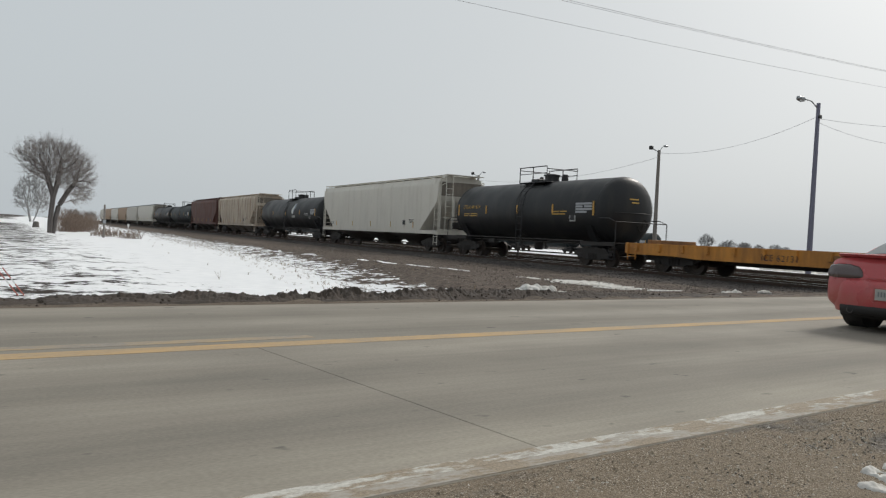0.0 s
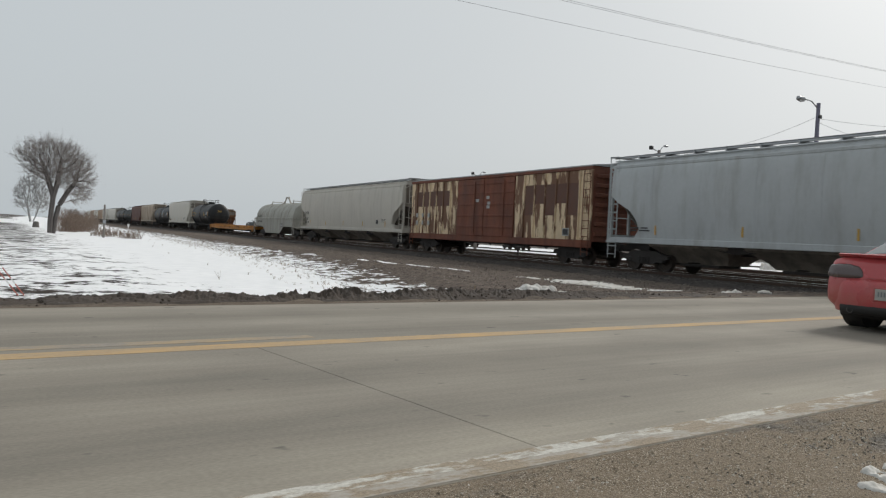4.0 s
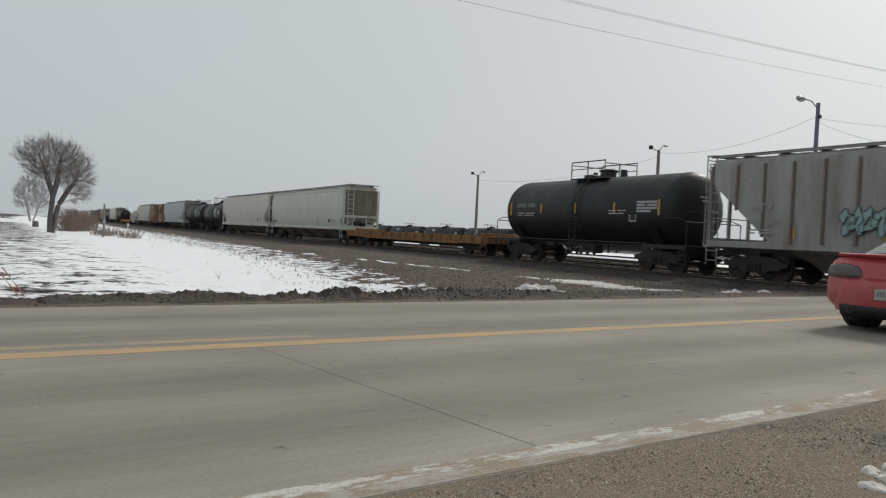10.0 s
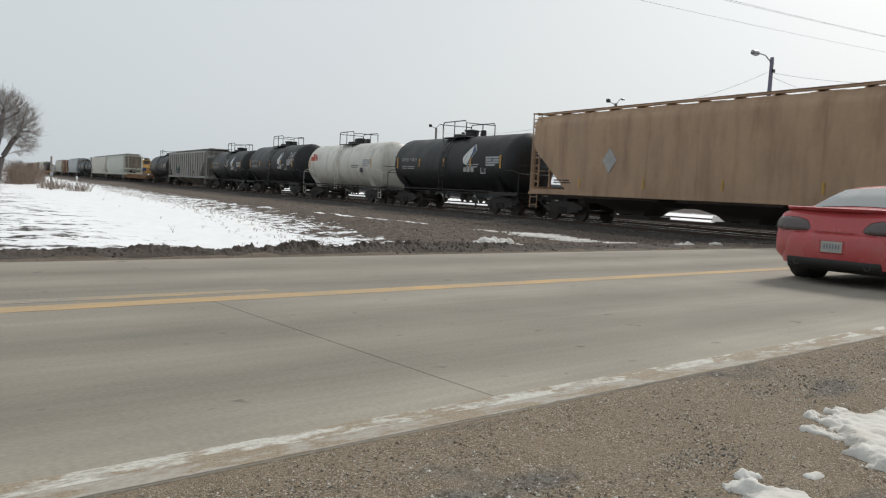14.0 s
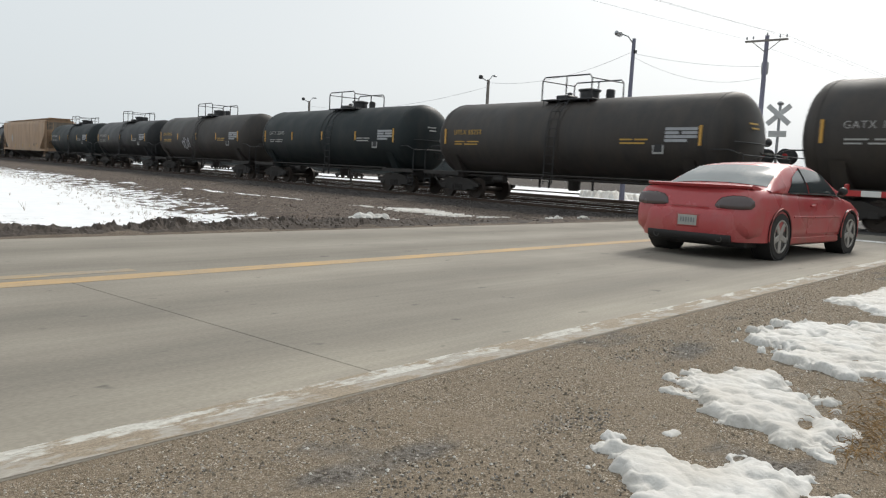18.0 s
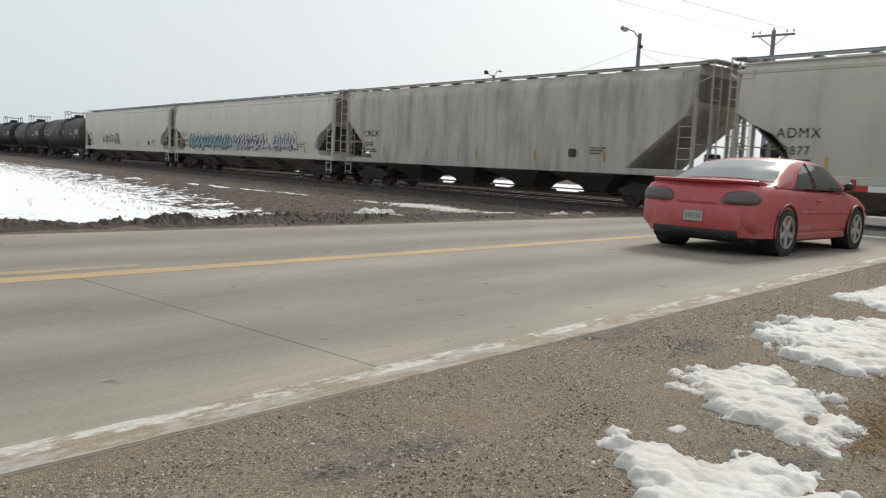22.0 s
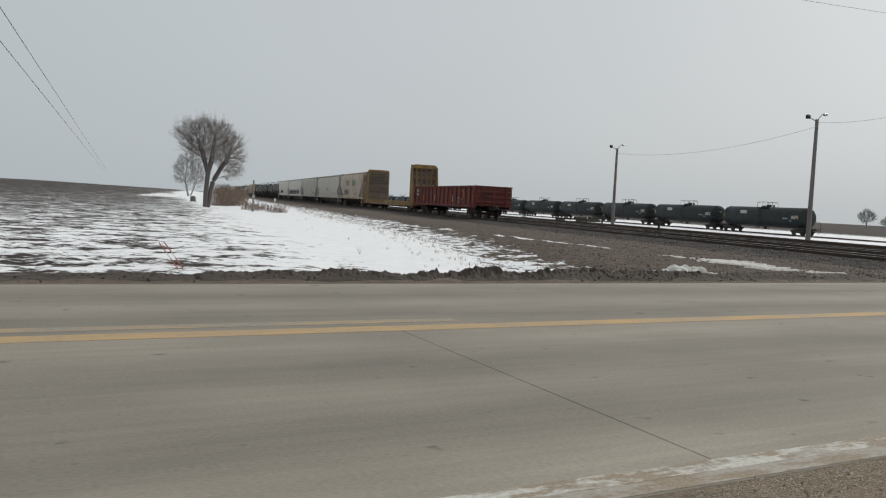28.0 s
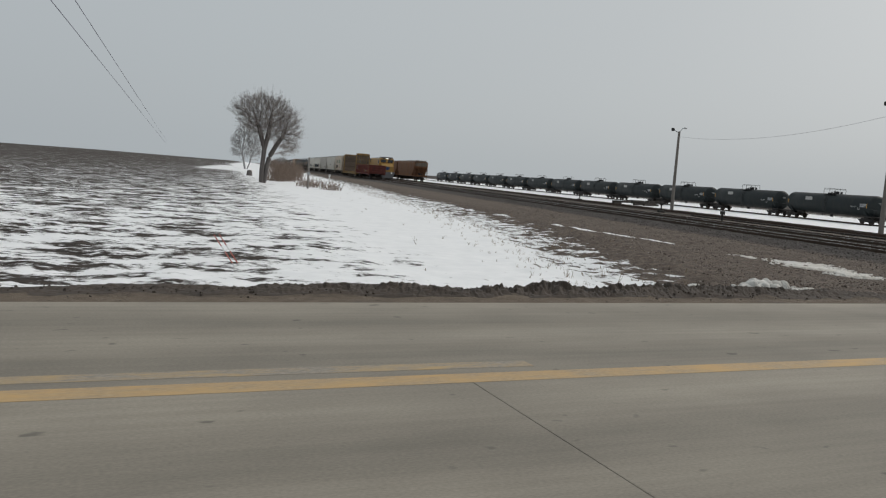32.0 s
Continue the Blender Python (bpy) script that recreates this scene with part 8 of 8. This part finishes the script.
def snow_patch(poly, thick, step, label, seed, ragged=0.12, heap=False):
    """A ragged, lumpy patch of old snow with thinning edges."""
    poly = np.array(poly, float)
    (x0, y0), (x1, y1) = poly.min(0) - 0.35, poly.max(0) + 0.35
    xs, ys = np.arange(x0, x1, step), np.arange(y0, y1, step)
    X, Y = np.meshgrid(xs, ys)
    inside, dist = np.zeros(X.shape, bool), np.full(X.shape, 1e9)
    for (ax, ay), (bx, by) in zip(poly, np.roll(poly, -1, 0)):
        crossing_y = ((ay > Y) != (by > Y))
        xi = ax + (Y - ay) / (by - ay if by != ay else 1e-9) * (bx - ax)
        inside ^= crossing_y & (X < xi)
        t = np.clip(((X - ax) * (bx - ax) + (Y - ay) * (by - ay)) / ((bx - ax) ** 2 + (by - ay) ** 2), 0, 1)
        dist = np.minimum(dist, np.hypot(X - ax - t * (bx - ax), Y - ay - t * (by - ay)))
    sd = np.where(inside, dist, -dist)
    nz = np.array([noise.noise((x * 3.0, y * 5.0, seed)) + 0.8 * noise.noise((x * 8, y * 10, seed)) + 0.42 * noise.noise((x * 19, y * 25, seed)) + 0.25 * noise.noise((x * 40, y * 50, seed)) for x, y in zip(X.ravel(), Y.ravel())]).reshape(X.shape)
    sd = sd + nz * ragged
    if not heap:
        pit = np.array([0.66 + noise.noise((x * 2.6, y * 5.0, seed + 20)) + 0.3 * noise.noise((x * 9, y * 11, seed + 21)) for x, y in zip(X.ravel(), Y.ravel())]).reshape(X.shape)
        sd = np.minimum(sd, pit * 0.25)
    rng = np.random.default_rng(int(seed * 7))
    bump = np.zeros(X.shape)
    size = (0.075 if thick < 0.5 else 0.6) if heap else 0.06
    for k in range(int(min(2600, (x1 - x0) * (y1 - y0) / size ** 2 * (3.0 if heap else 2.0)))):
        cx, cy, r = rng.uniform(x0, x1), rng.uniform(y0, y1), size * rng.uniform(0.45, 1.25)
        i0, i1, j0, j1 = np.searchsorted(xs, cx - r), np.searchsorted(xs, cx + r), np.searchsorted(ys, cy - r), np.searchsorted(ys, cy + r)
        q = 1 - ((X[j0:j1, i0:i1] - cx) ** 2 + (Y[j0:j1, i0:i1] - cy) ** 2) / r ** 2
        bump[j0:j1, i0:i1] = np.maximum(bump[j0:j1, i0:i1], np.sqrt(np.clip(q, 0, 1)) * r / size)
    swell = np.array([0.5 + 0.5 * noise.noise((x * 2.2, y * 2.2, seed + 4)) + 0.25 * noise.noise((x * 7, y * 7, seed + 8)) for x, y in zip(X.ravel(), Y.ravel())]).reshape(X.shape)
    edge = smooth(0.0, 0.22 if heap else 0.12, sd)
    lift = 0.80 * thick * (0.40 + 0.9 * swell) + min(0.075, 0.45 * thick) * bump if heap else thick * (0.25 + 0.55 * bump + 0.5 * swell)
    Z = land(X, Y) - 0.03 + 0.035 * smooth(0.0, 0.025, sd) + edge * lift
    keep = sd > 0
    Z = np.where(keep, Z, land(X, Y) - 0.03)
    ny, nx = X.shape
    idx = np.arange(nx * ny).reshape(ny, nx)
    cell = keep[:-1, :-1] | keep[:-1, 1:] | keep[1:, 1:] | keep[1:, :-1]
    f = np.stack([idx[:-1, :-1], idx[:-1, 1:], idx[1:, 1:], idx[1:, :-1]], -1)[cell]
    used = np.unique(f)
    remap = np.full(nx * ny, -1)
    remap[used] = np.arange(len(used))
    me = bpy.data.meshes.new("snow_patch")
    me.from_pydata(np.stack([X, Y, Z], -1).reshape(-1, 3)[used].tolist(), [], remap[f].tolist())
    me.polygons.foreach_set("use_smooth", [True] * len(me.polygons))
    me.materials.append(SNOW)
    return tagged(new("snow_patch", me), label, "snow", "snow patches")


snow_patch([(2.58, 1.47), (2.72, 1.43), (2.76, 1.24), (2.72, 1.04), (2.97, 1.02), (2.90, 0.80), (2.60, 0.30), (2.0, 0.5), (1.9, 0.95), (2.38, 1.18)], 0.036, 0.010, "lumpy old snow melting on the gravel shoulder", 1.0, ragged=0.12)
snow_patch([(3.89, 1.70), (3.59, 1.59), (3.38, 1.34), (3.19, 1.03), (3.17, 0.72), (3.68, 0.76), (4.04, 1.02), (4.50, 1.42)], 0.038, 0.010, "ragged patch of old snow on the gravel shoulder", 2.0, ragged=0.12)
snow_patch([(5.25, 1.80), (4.80, 1.42), (4.72, 1.10), (4.70, 0.60), (5.8, 0.3), (7.4, 0.9), (6.64, 1.27), (6.3, 1.80)], 0.042, 0.014, "wide patch of old snow on the gravel shoulder", 3.0, ragged=0.24)
snow_patch([(7.82, 1.97), (7.3, 1.4), (8.3, 0.9), (10.5, 1.2), (9.4, 1.85)], 0.04, 0.025, "patch of old snow beside the road", 4.0)
snow_patch([(2.95, 1.34), (3.06, 1.32), (3.04, 1.25), (2.94, 1.27)], 0.03, 0.012, "small lump of snow on gravel", 5.0, ragged=0.02)
snow_patch([(17.6, 17.6), (18.5, 16.8), (17.7, 14.9), (17.2, 13.9), (16.6, 14.3), (16.9, 15.4), (16.7, 16.2)], 0.025, 0.03, "sheet of snow on the gravel by the tracks", 11.0, ragged=0.65)
snow_patch([(16.4, 13.0), (17.0, 12.3), (17.2, 12.6), (16.8, 13.4)], 0.03, 0.03, "strip of snow on the gravel by the tracks", 12.0, ragged=0.15)
snow_patch([(17.0, 18.9), (17.5, 18.9), (17.5, 17.9), (17.1, 17.9)], 0.02, 0.035, "strip of snow on the gravel by the tracks", 14.0, ragged=0.15)
snow_patch([(57, 31.5), (66, 32.5), (72, 36), (62, 37)], 0.75, 0.3, "heap of cleared snow beyond the tracks", 13.0, heap=True, ragged=0.8)


def snow_heap(x, y, rx, ry, high, label, seed):
    """Ploughed snow: a low mound of broken, half-melted chunks."""
    rng = np.random.default_rng(seed)
    g = Geo()
    for k in range(int(18 + 260 * rx * ry)):
        t, q = rng.uniform(0, 6.283), math.sqrt(rng.random())
        cx, cy = x + rx * q * math.cos(t), y + ry * q * math.sin(t)
        r = rng.uniform(0.35, 1.0) * (0.045 + 0.38 * high) * (1.15 - 0.6 * q)
        cz = float(land(np.array(cx), np.array(cy))) + high * 0.62 * (1 - q * q) * rng.uniform(0.3, 1.0)
        stretch = rng.uniform(0.7, 1.35, 3)
        rings, seg, verts = 5, 9, []
        for i in range(rings + 1):
            a = math.pi * i / rings
            for j in range(seg):
                b = 2 * math.pi * j / seg
                d = Vector((math.sin(a) * math.cos(b), math.sin(a) * math.sin(b), math.cos(a)))
                rr = r * (1 + 0.34 * noise.noise(d * 1.7 + Vector((k * 3.1, seed, 0))) + 0.12 * noise.noise(d * 4.5 + Vector((k, seed, 4))))
                verts.append((cx + d.x * rr * stretch[0] * 1.15, cy + d.y * rr * stretch[1], cz + d.z * rr * stretch[2] * 0.72))
        g.add(verts, [(i * seg + j, (i + 1) * seg + j, (i + 1) * seg + (j + 1) % seg, i * seg + (j + 1) % seg) for i in range(rings) for j in range(seg)])
    return tagged(part("snow_heap", g.mesh("snow_heap", 50), SNOW), label, "snow", "snow heaps", "stuff")


snow_heap(10.35, 10.84, 0.90, 0.27, 0.22, "heap of ploughed snow by the road edge", 6)
snow_heap(9.50, 11.61, 0.18, 0.14, 0.15, "small heap of ploughed snow", 7)
snow_heap(11.30, 10.79, 0.30, 0.21, 0.06, "small heap of ploughed snow", 8)
snow_heap(16.50, 10.62, 0.33, 0.19, 0.10, "small heap of snow by the crossing", 9)
snow_heap(17.91, 10.67, 0.19, 0.14, 0.08, "small heap of snow by the crossing", 10)


def loose_stones():
    """Gravel of the near shoulder: pebbles past counting."""
    rnd = random.Random(3)
    g = Geo()
    for i in range(26000):
        x = 0.6 + 11.0 * rnd.random() ** 1.7
        y = rnd.uniform(-0.9, 2.44)
        if y < 0.1 * x - 0.9:
            continue
        s = rnd.choice((0.003, 0.004, 0.005, 0.006, 0.008)) * rnd.uniform(0.7, 1.3) * (1 + 0.05 * x)
        z = float(land(np.array(x), np.array(y))) + s * 0.2
        a = rnd.uniform(0, 6.28)
        c, sn = math.cos(a), math.sin(a)
        base = [(1, 0, 0), (0, 0.75, 0), (-0.9, 0.1, 0), (0.1, -0.8, 0), (0.15, 0.1, 0.62)]
        g.add([(x + s * (p * c - q * sn) * rnd.uniform(0.8, 1.2), y + s * (p * sn + q * c), z + s * r) for p, q, r in base], [(0, 1, 4), (1, 2, 4), (2, 3, 4), (3, 0, 4)])
    me = bpy.data.meshes.new("gravel")
    me.from_pydata(g.v, [], g.f)
    m = bpy.data.materials.new("pebbles")
    m.use_nodes = True
    n, l = m.node_tree.nodes, m.node_tree.links
    geo, rp = n.new("ShaderNodeNewGeometry"), n.new("ShaderNodeValToRGB")
    stops = ((0.0, (0.110, 0.090, 0.066)), (0.3, (0.242, 0.200, 0.149)), (0.6, (0.341, 0.288, 0.220)), (0.85, (0.462, 0.418, 0.352)), (1.0, (0.660, 0.627, 0.572)))
    while len(rp.color_ramp.elements) < len(stops):
        rp.color_ramp.elements.new(0.5)
    for e, (p, c) in zip(rp.color_ramp.elements, stops):
        e.position, e.color = p, (*c, 1)
    l.new(geo.outputs["Random Per Island"], rp.inputs[0])
    l.new(rp.outputs[0], n["Principled BSDF"].inputs["Base Color"])
    n["Principled BSDF"].inputs["Roughness"].default_value = 0.9
    me.materials.append(m)
    return tagged(new("gravel", me), "loose grey and tan pebbles on the shoulder", "gravel", kind="stuff")


loose_stones()


def stone_drifts():
    """Coarser grey stones gathered in loose drifts on the shoulder, past counting."""
    rng = np.random.default_rng(31)
    g = Geo()
    for cx, cy, rx, ry, count in ((2.66, 1.66, 0.20, 0.05, 260), (2.98, 1.60, 0.14, 0.05, 130), (1.38, 2.16, 0.22, 0.07, 300), (1.85, 2.12, 0.20, 0.06, 260), (1.80, 1.62, 0.26, 0.12, 420),
                                  (2.30, 1.30, 0.40, 0.20, 300), (3.4, 1.9, 0.5, 0.12, 320), (4.6, 2.05, 0.6, 0.10, 300), (1.0, 1.75, 0.35, 0.14, 380), (0.6, 2.05, 0.4, 0.12, 300), (2.2, 0.3, 0.5, 0.3, 300), (6.5, 2.1, 1.0, 0.12, 300)):
        for x, y in zip(rng.normal(cx, rx, count), rng.normal(cy, ry, count)):
            if y > 2.44:
                continue
            s = rng.uniform(0.003, 0.0075) * (1 + 0.06 * x)
            z, t = float(land(np.array(x), np.array(y))), rng.uniform(0, 6.283)
            c, sn = math.cos(t), math.sin(t)
            base = [(1, 0, -0.2), (0.1, 0.62, -0.2), (-0.95, 0.1, -0.2), (0.0, -0.66, -0.2), (0.45, 0.1, 0.52), (-0.4, 0.0, 0.6)]
            g.add([(x + s * (p * c - q * sn), y + s * (p * sn + q * c), z + s * r * rng.uniform(0.7, 1.3)) for p, q, r in base],
                  [(0, 1, 4), (1, 2, 5), (1, 5, 4), (2, 3, 5), (3, 0, 4), (3, 4, 5)])
    me = bpy.data.meshes.new("coarse_gravel")
    me.from_pydata(g.v, [], g.f)
    m = bpy.data.materials.new("coarse_gravel")
    m.use_nodes = True
    n, l = m.node_tree.nodes, m.node_tree.links
    geo, rp = n.new("ShaderNodeNewGeometry"), n.new("ShaderNodeValToRGB")
    stops = ((0.0, (0.065, 0.055, 0.046)), (0.45, (0.16, 0.142, 0.122)), (0.75, (0.33, 0.30, 0.265)), (1.0, (0.62, 0.60, 0.55)))
    while len(rp.color_ramp.elements) < len(stops):
        rp.color_ramp.elements.new(0.5)
    for e, (p, c) in zip(rp.color_ramp.elements, stops):
        e.position, e.color = p, (*c, 1)
    l.new(geo.outputs["Random Per Island"], rp.inputs[0])
    l.new(rp.outputs[0], n["Principled BSDF"].inputs["Base Color"])
    n["Principled BSDF"].inputs["Roughness"].default_value = 0.85
    me.materials.append(m)
    return tagged(new("coarse_gravel", me), "coarse grey stones gathered on the shoulder", "gravel", kind="stuff")


stone_drifts()


def matted_grass():
    """Last year's grass, flattened among the melting snow."""
    rnd = random.Random(23)
    g = Geo()
    for i in range(1500):
        u = rnd.random()
        x, y = 3.3 + 2.6 * u + rnd.gauss(0, 0.10), 0.72 + 0.10 * u + rnd.gauss(0, 0.09) - rnd.random() ** 2 * 0.5
        z, t = float(land(np.array(x), np.array(y))), rnd.uniform(0, 6.283)
        r = rnd.uniform(0.03, 0.10)
        p = Vector((x, y, z))
        q = p + Vector((r * math.cos(t), r * math.sin(t), rnd.uniform(0.004, 0.03)))
        g.tube([p, p.lerp(q, 0.5) + Vector((0, 0, 0.012)), q], 0.0022, 3, 0.001)
    return tagged(part("matted_grass", g, material("dead_grass", (0.30, 0.19, 0.085), 0.95, vary=0.35, scale=6)), "flattened brown grass beside the snow patches", "grass", kind="stuff")


matted_grass()


def scattered_stones(name, label, seed, count, n0, n1, a0, a1, s0, s1, stops):
    """Stones strewn along the tracks, past counting."""
    rng = np.random.default_rng(seed)
    n, a = rng.uniform(n0, n1, count), a0 + (a1 - a0) * rng.random(count) ** 1.5
    x, y = n * CS + a * SN, -n * SN + a * CS
    ok = (y > 10.6) & (n > toe(a) + 1.9)
    x, y = x[ok], y[ok]
    z, k = land(x, y), len(x)
    s = rng.uniform(s0, s1, k) * np.where(rng.random(k) < 0.08, 1.6, 1.0)
    t = rng.uniform(0, 6.283, k)
    base = np.array([(1, 0, -0.3), (0, 0.8, -0.3), (-0.9, 0.1, -0.3), (0.1, -0.8, -0.3), (0.4, 0.3, 0.5), (-0.4, -0.2, 0.6)])
    jit = base[None] * rng.uniform(0.7, 1.25, (k, 6, 3)) * s[:, None, None]
    vx = x[:, None] + jit[..., 0] * np.cos(t)[:, None] - jit[..., 1] * np.sin(t)[:, None]
    vy = y[:, None] + jit[..., 0] * np.sin(t)[:, None] + jit[..., 1] * np.cos(t)[:, None]
    v = np.stack([vx, vy, z[:, None] + jit[..., 2] + 0.004], -1).reshape(-1, 3)
    tri = np.array([(0, 1, 4), (1, 2, 5), (1, 5, 4), (2, 3, 5), (3, 0, 4), (3, 4, 5)])
    f = (np.arange(k)[:, None, None] * 6 + tri[None]).reshape(-1, 3)
    me = bpy.data.meshes.new(name)
    me.from_pydata(v.tolist(), [], f.tolist())
    m = bpy.data.materials.new(name)
    m.use_nodes = True
    nn, l = m.node_tree.nodes, m.node_tree.links
    geo, rp = nn.new("ShaderNodeNewGeometry"), nn.new("ShaderNodeValToRGB")
    rp.color_ramp.elements.new(0.5)
    for e, (p, c) in zip(rp.color_ramp.elements, stops):
        e.position, e.color = p, (*c, 1)
    l.new(geo.outputs["Random Per Island"], rp.inputs[0])
    l.new(rp.outputs[0], nn["Principled BSDF"].inputs["Base Color"])
    nn["Principled BSDF"].inputs["Roughness"].default_value = 0.9
    me.materials.append(m)
    return tagged(new(name, me), label, "stones", kind="stuff")


scattered_stones("bank_stones", "brown stones and dirt lumps on the bank", 5, 16000, 6.5, 19.0, 13.0, 55.0, 0.008, 0.030, ((0.0, (0.045, 0.034, 0.027)), (0.6, (0.15, 0.118, 0.094)), (1.0, (0.34, 0.30, 0.26))))
scattered_stones("track_ballast", "dark crushed stone ballast between the rails", 6, 20000, 18.6, 30.0, 12.0, 70.0, 0.018, 0.040, ((0.0, (0.022, 0.019, 0.017)), (0.6, (0.075, 0.064, 0.056)), (1.0, (0.20, 0.18, 0.165))))


def soil_ridge():
    """The ploughed-up black earth along the far edge of the road, with clods on it."""
    rnd = random.Random(8)
    xs, ys = np.arange(-14, 19, 0.035), np.arange(9.70, 11.10, 0.04)
    X, Y = np.meshgrid(xs, ys)
    line = 10.30 + 0.12 * np.sin(X * 0.9) + 0.08 * np.sin(X * 2.3 + 1)
    tall = np.interp(X, [-14, -2, 1, 3.5, 5, 8, 10, 12, 15, 19], [0.02, 0.035, 0.055, 0.10, 0.15, 0.15, 0.10, 0.06, 0.03, 0.0])
    def fold(sx, sy, o):
        return np.array([noise.noise((x * sx, y * sy, o)) for x, y in zip(X.ravel(), Y.ravel())]).reshape(X.shape)
    body = np.exp(-((Y - line) / (0.26 + 0.10 * fold(1.1, 1, 3.0))) ** 2)
    jag = 0.50 + 0.75 * fold(1.6, 2.0, 1.0) + 0.55 * (1 - 2 * np.abs(fold(5.0, 5.0, 5.0))) * 0.8 + 0.45 * np.abs(fold(11, 11, 7.0)) + 0.30 * fold(22, 22, 9.0)
    Z = land(X, Y) - 0.035 + body * tall * np.clip(jag, 0.05, 2.2) + 0.035 * smooth(0.02, 0.25, body)
    ny, nx = X.shape
    idx = np.arange(nx * ny).reshape(ny, nx)
    f = np.stack([idx[:-1, :-1], idx[:-1, 1:], idx[1:, 1:], idx[1:, :-1]], -1).reshape(-1, 4)
    me = bpy.data.meshes.new("soil_ridge")
    me.from_pydata(np.stack([X, Y, Z], -1).reshape(-1, 3).tolist(), [], f.tolist())
    me.materials.append(BLACK_EARTH)
    tagged(new("soil_ridge", me), "ridge of dark ploughed earth beside the road", "soil", kind="stuff")
    g = Geo()
    for i in range(2600):
        x = rnd.uniform(-12, 17)
        dens = float(np.interp(x, [-12, 0, 3, 5, 10, 13, 17], [0.25, 0.4, 0.7, 1, 1, 0.5, 0.15]))
        if rnd.random() > dens:
            continue
        y = 10.28 + 0.12 * math.sin(x * 0.9) + 0.08 * math.sin(x * 2.3 + 1) + rnd.gauss(0, 0.24)
        s = rnd.uniform(0.008, 0.026) * (1.5 if rnd.random() < 0.06 else 1)
        z = float(land(np.array(x), np.array(y))) + 0.07 * dens * math.exp(-((y - 10.30) / 0.26) ** 2)
        ring = [(math.cos(t) * rnd.uniform(0.6, 1.3), math.sin(t) * rnd.uniform(0.6, 1.3)) for t in (0, 1.05, 2.1, 3.15, 4.2, 5.25)]
        v = [(x + s * a, y + s * b, z - s * 0.6) for a, b in ring] + [(x + s * a * 0.6, y + s * b * 0.6, z + s * rnd.uniform(0.1, 0.8)) for a, b in ring]
        g.add(v, [(j, (j + 1) % 6, 6 + (j + 1) % 6, 6 + j) for j in range(6)] + [(6, 7, 8, 9, 10, 11)])
    return tagged(part("soil_clods", g, BLACK_EARTH), "dark clods of ploughed earth beside the road", "soil", kind="stuff")


BLACK_EARTH = material("black_earth", (0.062, 0.048, 0.038), 0.95, vary=0.4, scale=4, fine=30, bump=0.05)
soil_ridge()

MARKER_RED = material("marker_red", (0.40, 0.10, 0.07), 0.6, vary=0.2)
for k, (b, t) in enumerate((((0.157, 1.0, -0.0959), (0.129, 1.0, -0.0602)), ((0.151, 1.0, -0.0960), (0.1231, 1.0, -0.0611)))):
    p0, p1 = Vector(b) * 16.9 + Vector((0, 0, 0.95)), Vector(t) * 18.3 + Vector((0, 0, 1.0))
    rod = empty("marker_rod", Matrix(), "leaning red marker rod stuck in the field", "marker", "marker rods")
    for i in range(6):
        part("band", Geo().tube([p0.lerp(p1, i / 6), p0.lerp(p1, (i + 1) / 6)], 0.013, 6), MARKER_RED if i % 3 else SIGN_WHITE, rod)

short = empty("wooden_post", at_ground(18.3, 78.0, -0.2), "short weathered wooden post at the ditch", "post")
part("post", Geo().tube([(0, 0, 0), (0, 0, 3.3)], 0.10, 10, 0.085), POLE_WOOD, short)
part("sign_plate", Geo().box(-0.14, 0.14, -0.13, -0.10, 1.55, 1.85, 0.01), BARE_STEEL, short)
sign = empty("track_sign", at_ground(28.9, 110.0, -0.1), "small white sign post by the track", "sign")
part("post", Geo().tube([(0, 0, 0), (0, 0, 1.3)], 0.04, 8), SIGN_WHITE, sign)
part("plate", Geo().box(-0.14, 0.14, -0.06, -0.04, 1.0, 1.35, 0.01), SIGN_WHITE, sign)
stump = empty("tree_stump", at_ground(20.9, 130.0, -0.1), "dark old tree stump in the snow", "stump")
part("stump", Geo().lathe([(0, 0.55), (0.3, 0.45), (0.75, 0.42), (0.95, 0.30), (1.0, 0.05)], "z", 11), BARK, stump)

timber = random.Random(2)
for i in range(14):
    beam = empty("timber", pose(57.0 + timber.uniform(0, 6.0), 79.5 + timber.uniform(-1.2, 2.0), float(land(np.array(59.0), np.array(80.0))) + 0.11 + 0.2 * (i // 5), 0, 0, timber.uniform(-25, 25) + 20), "old railway timber in a loose pile by the yard", "timber", "timber pile")
    part("beam", Geo().box(-1.3, 1.3, -0.12, 0.12, -0.11, 0.11, 0.02), TIE_WOOD, beam)
for n_, a_ in ((36.2, 62.0), (31.5, 45.0), (41.8, 92.0)):
    sw = empty("switch_stand", place(n_ - 1.6 if n_ > 35 else n_ - 2.2, a_, -0.3), "low dark switch stand beside the track", "switch stand", "switch stands")
    part("base", Geo().box(-0.3, 0.3, -0.15, 0.15, 0.0, 0.2, 0.02), STEEL_DARK, sw)
    part("stand", Geo().tube([(0, 0, 0.2), (0, 0, 0.7)], 0.07, 8), STEEL_DARK, sw)
    part("target", Geo().box(-0.18, 0.18, -0.02, 0.02, 0.62, 0.85, 0.01), STEEL_DARK, sw)


def motions():
    key_train()


motions()
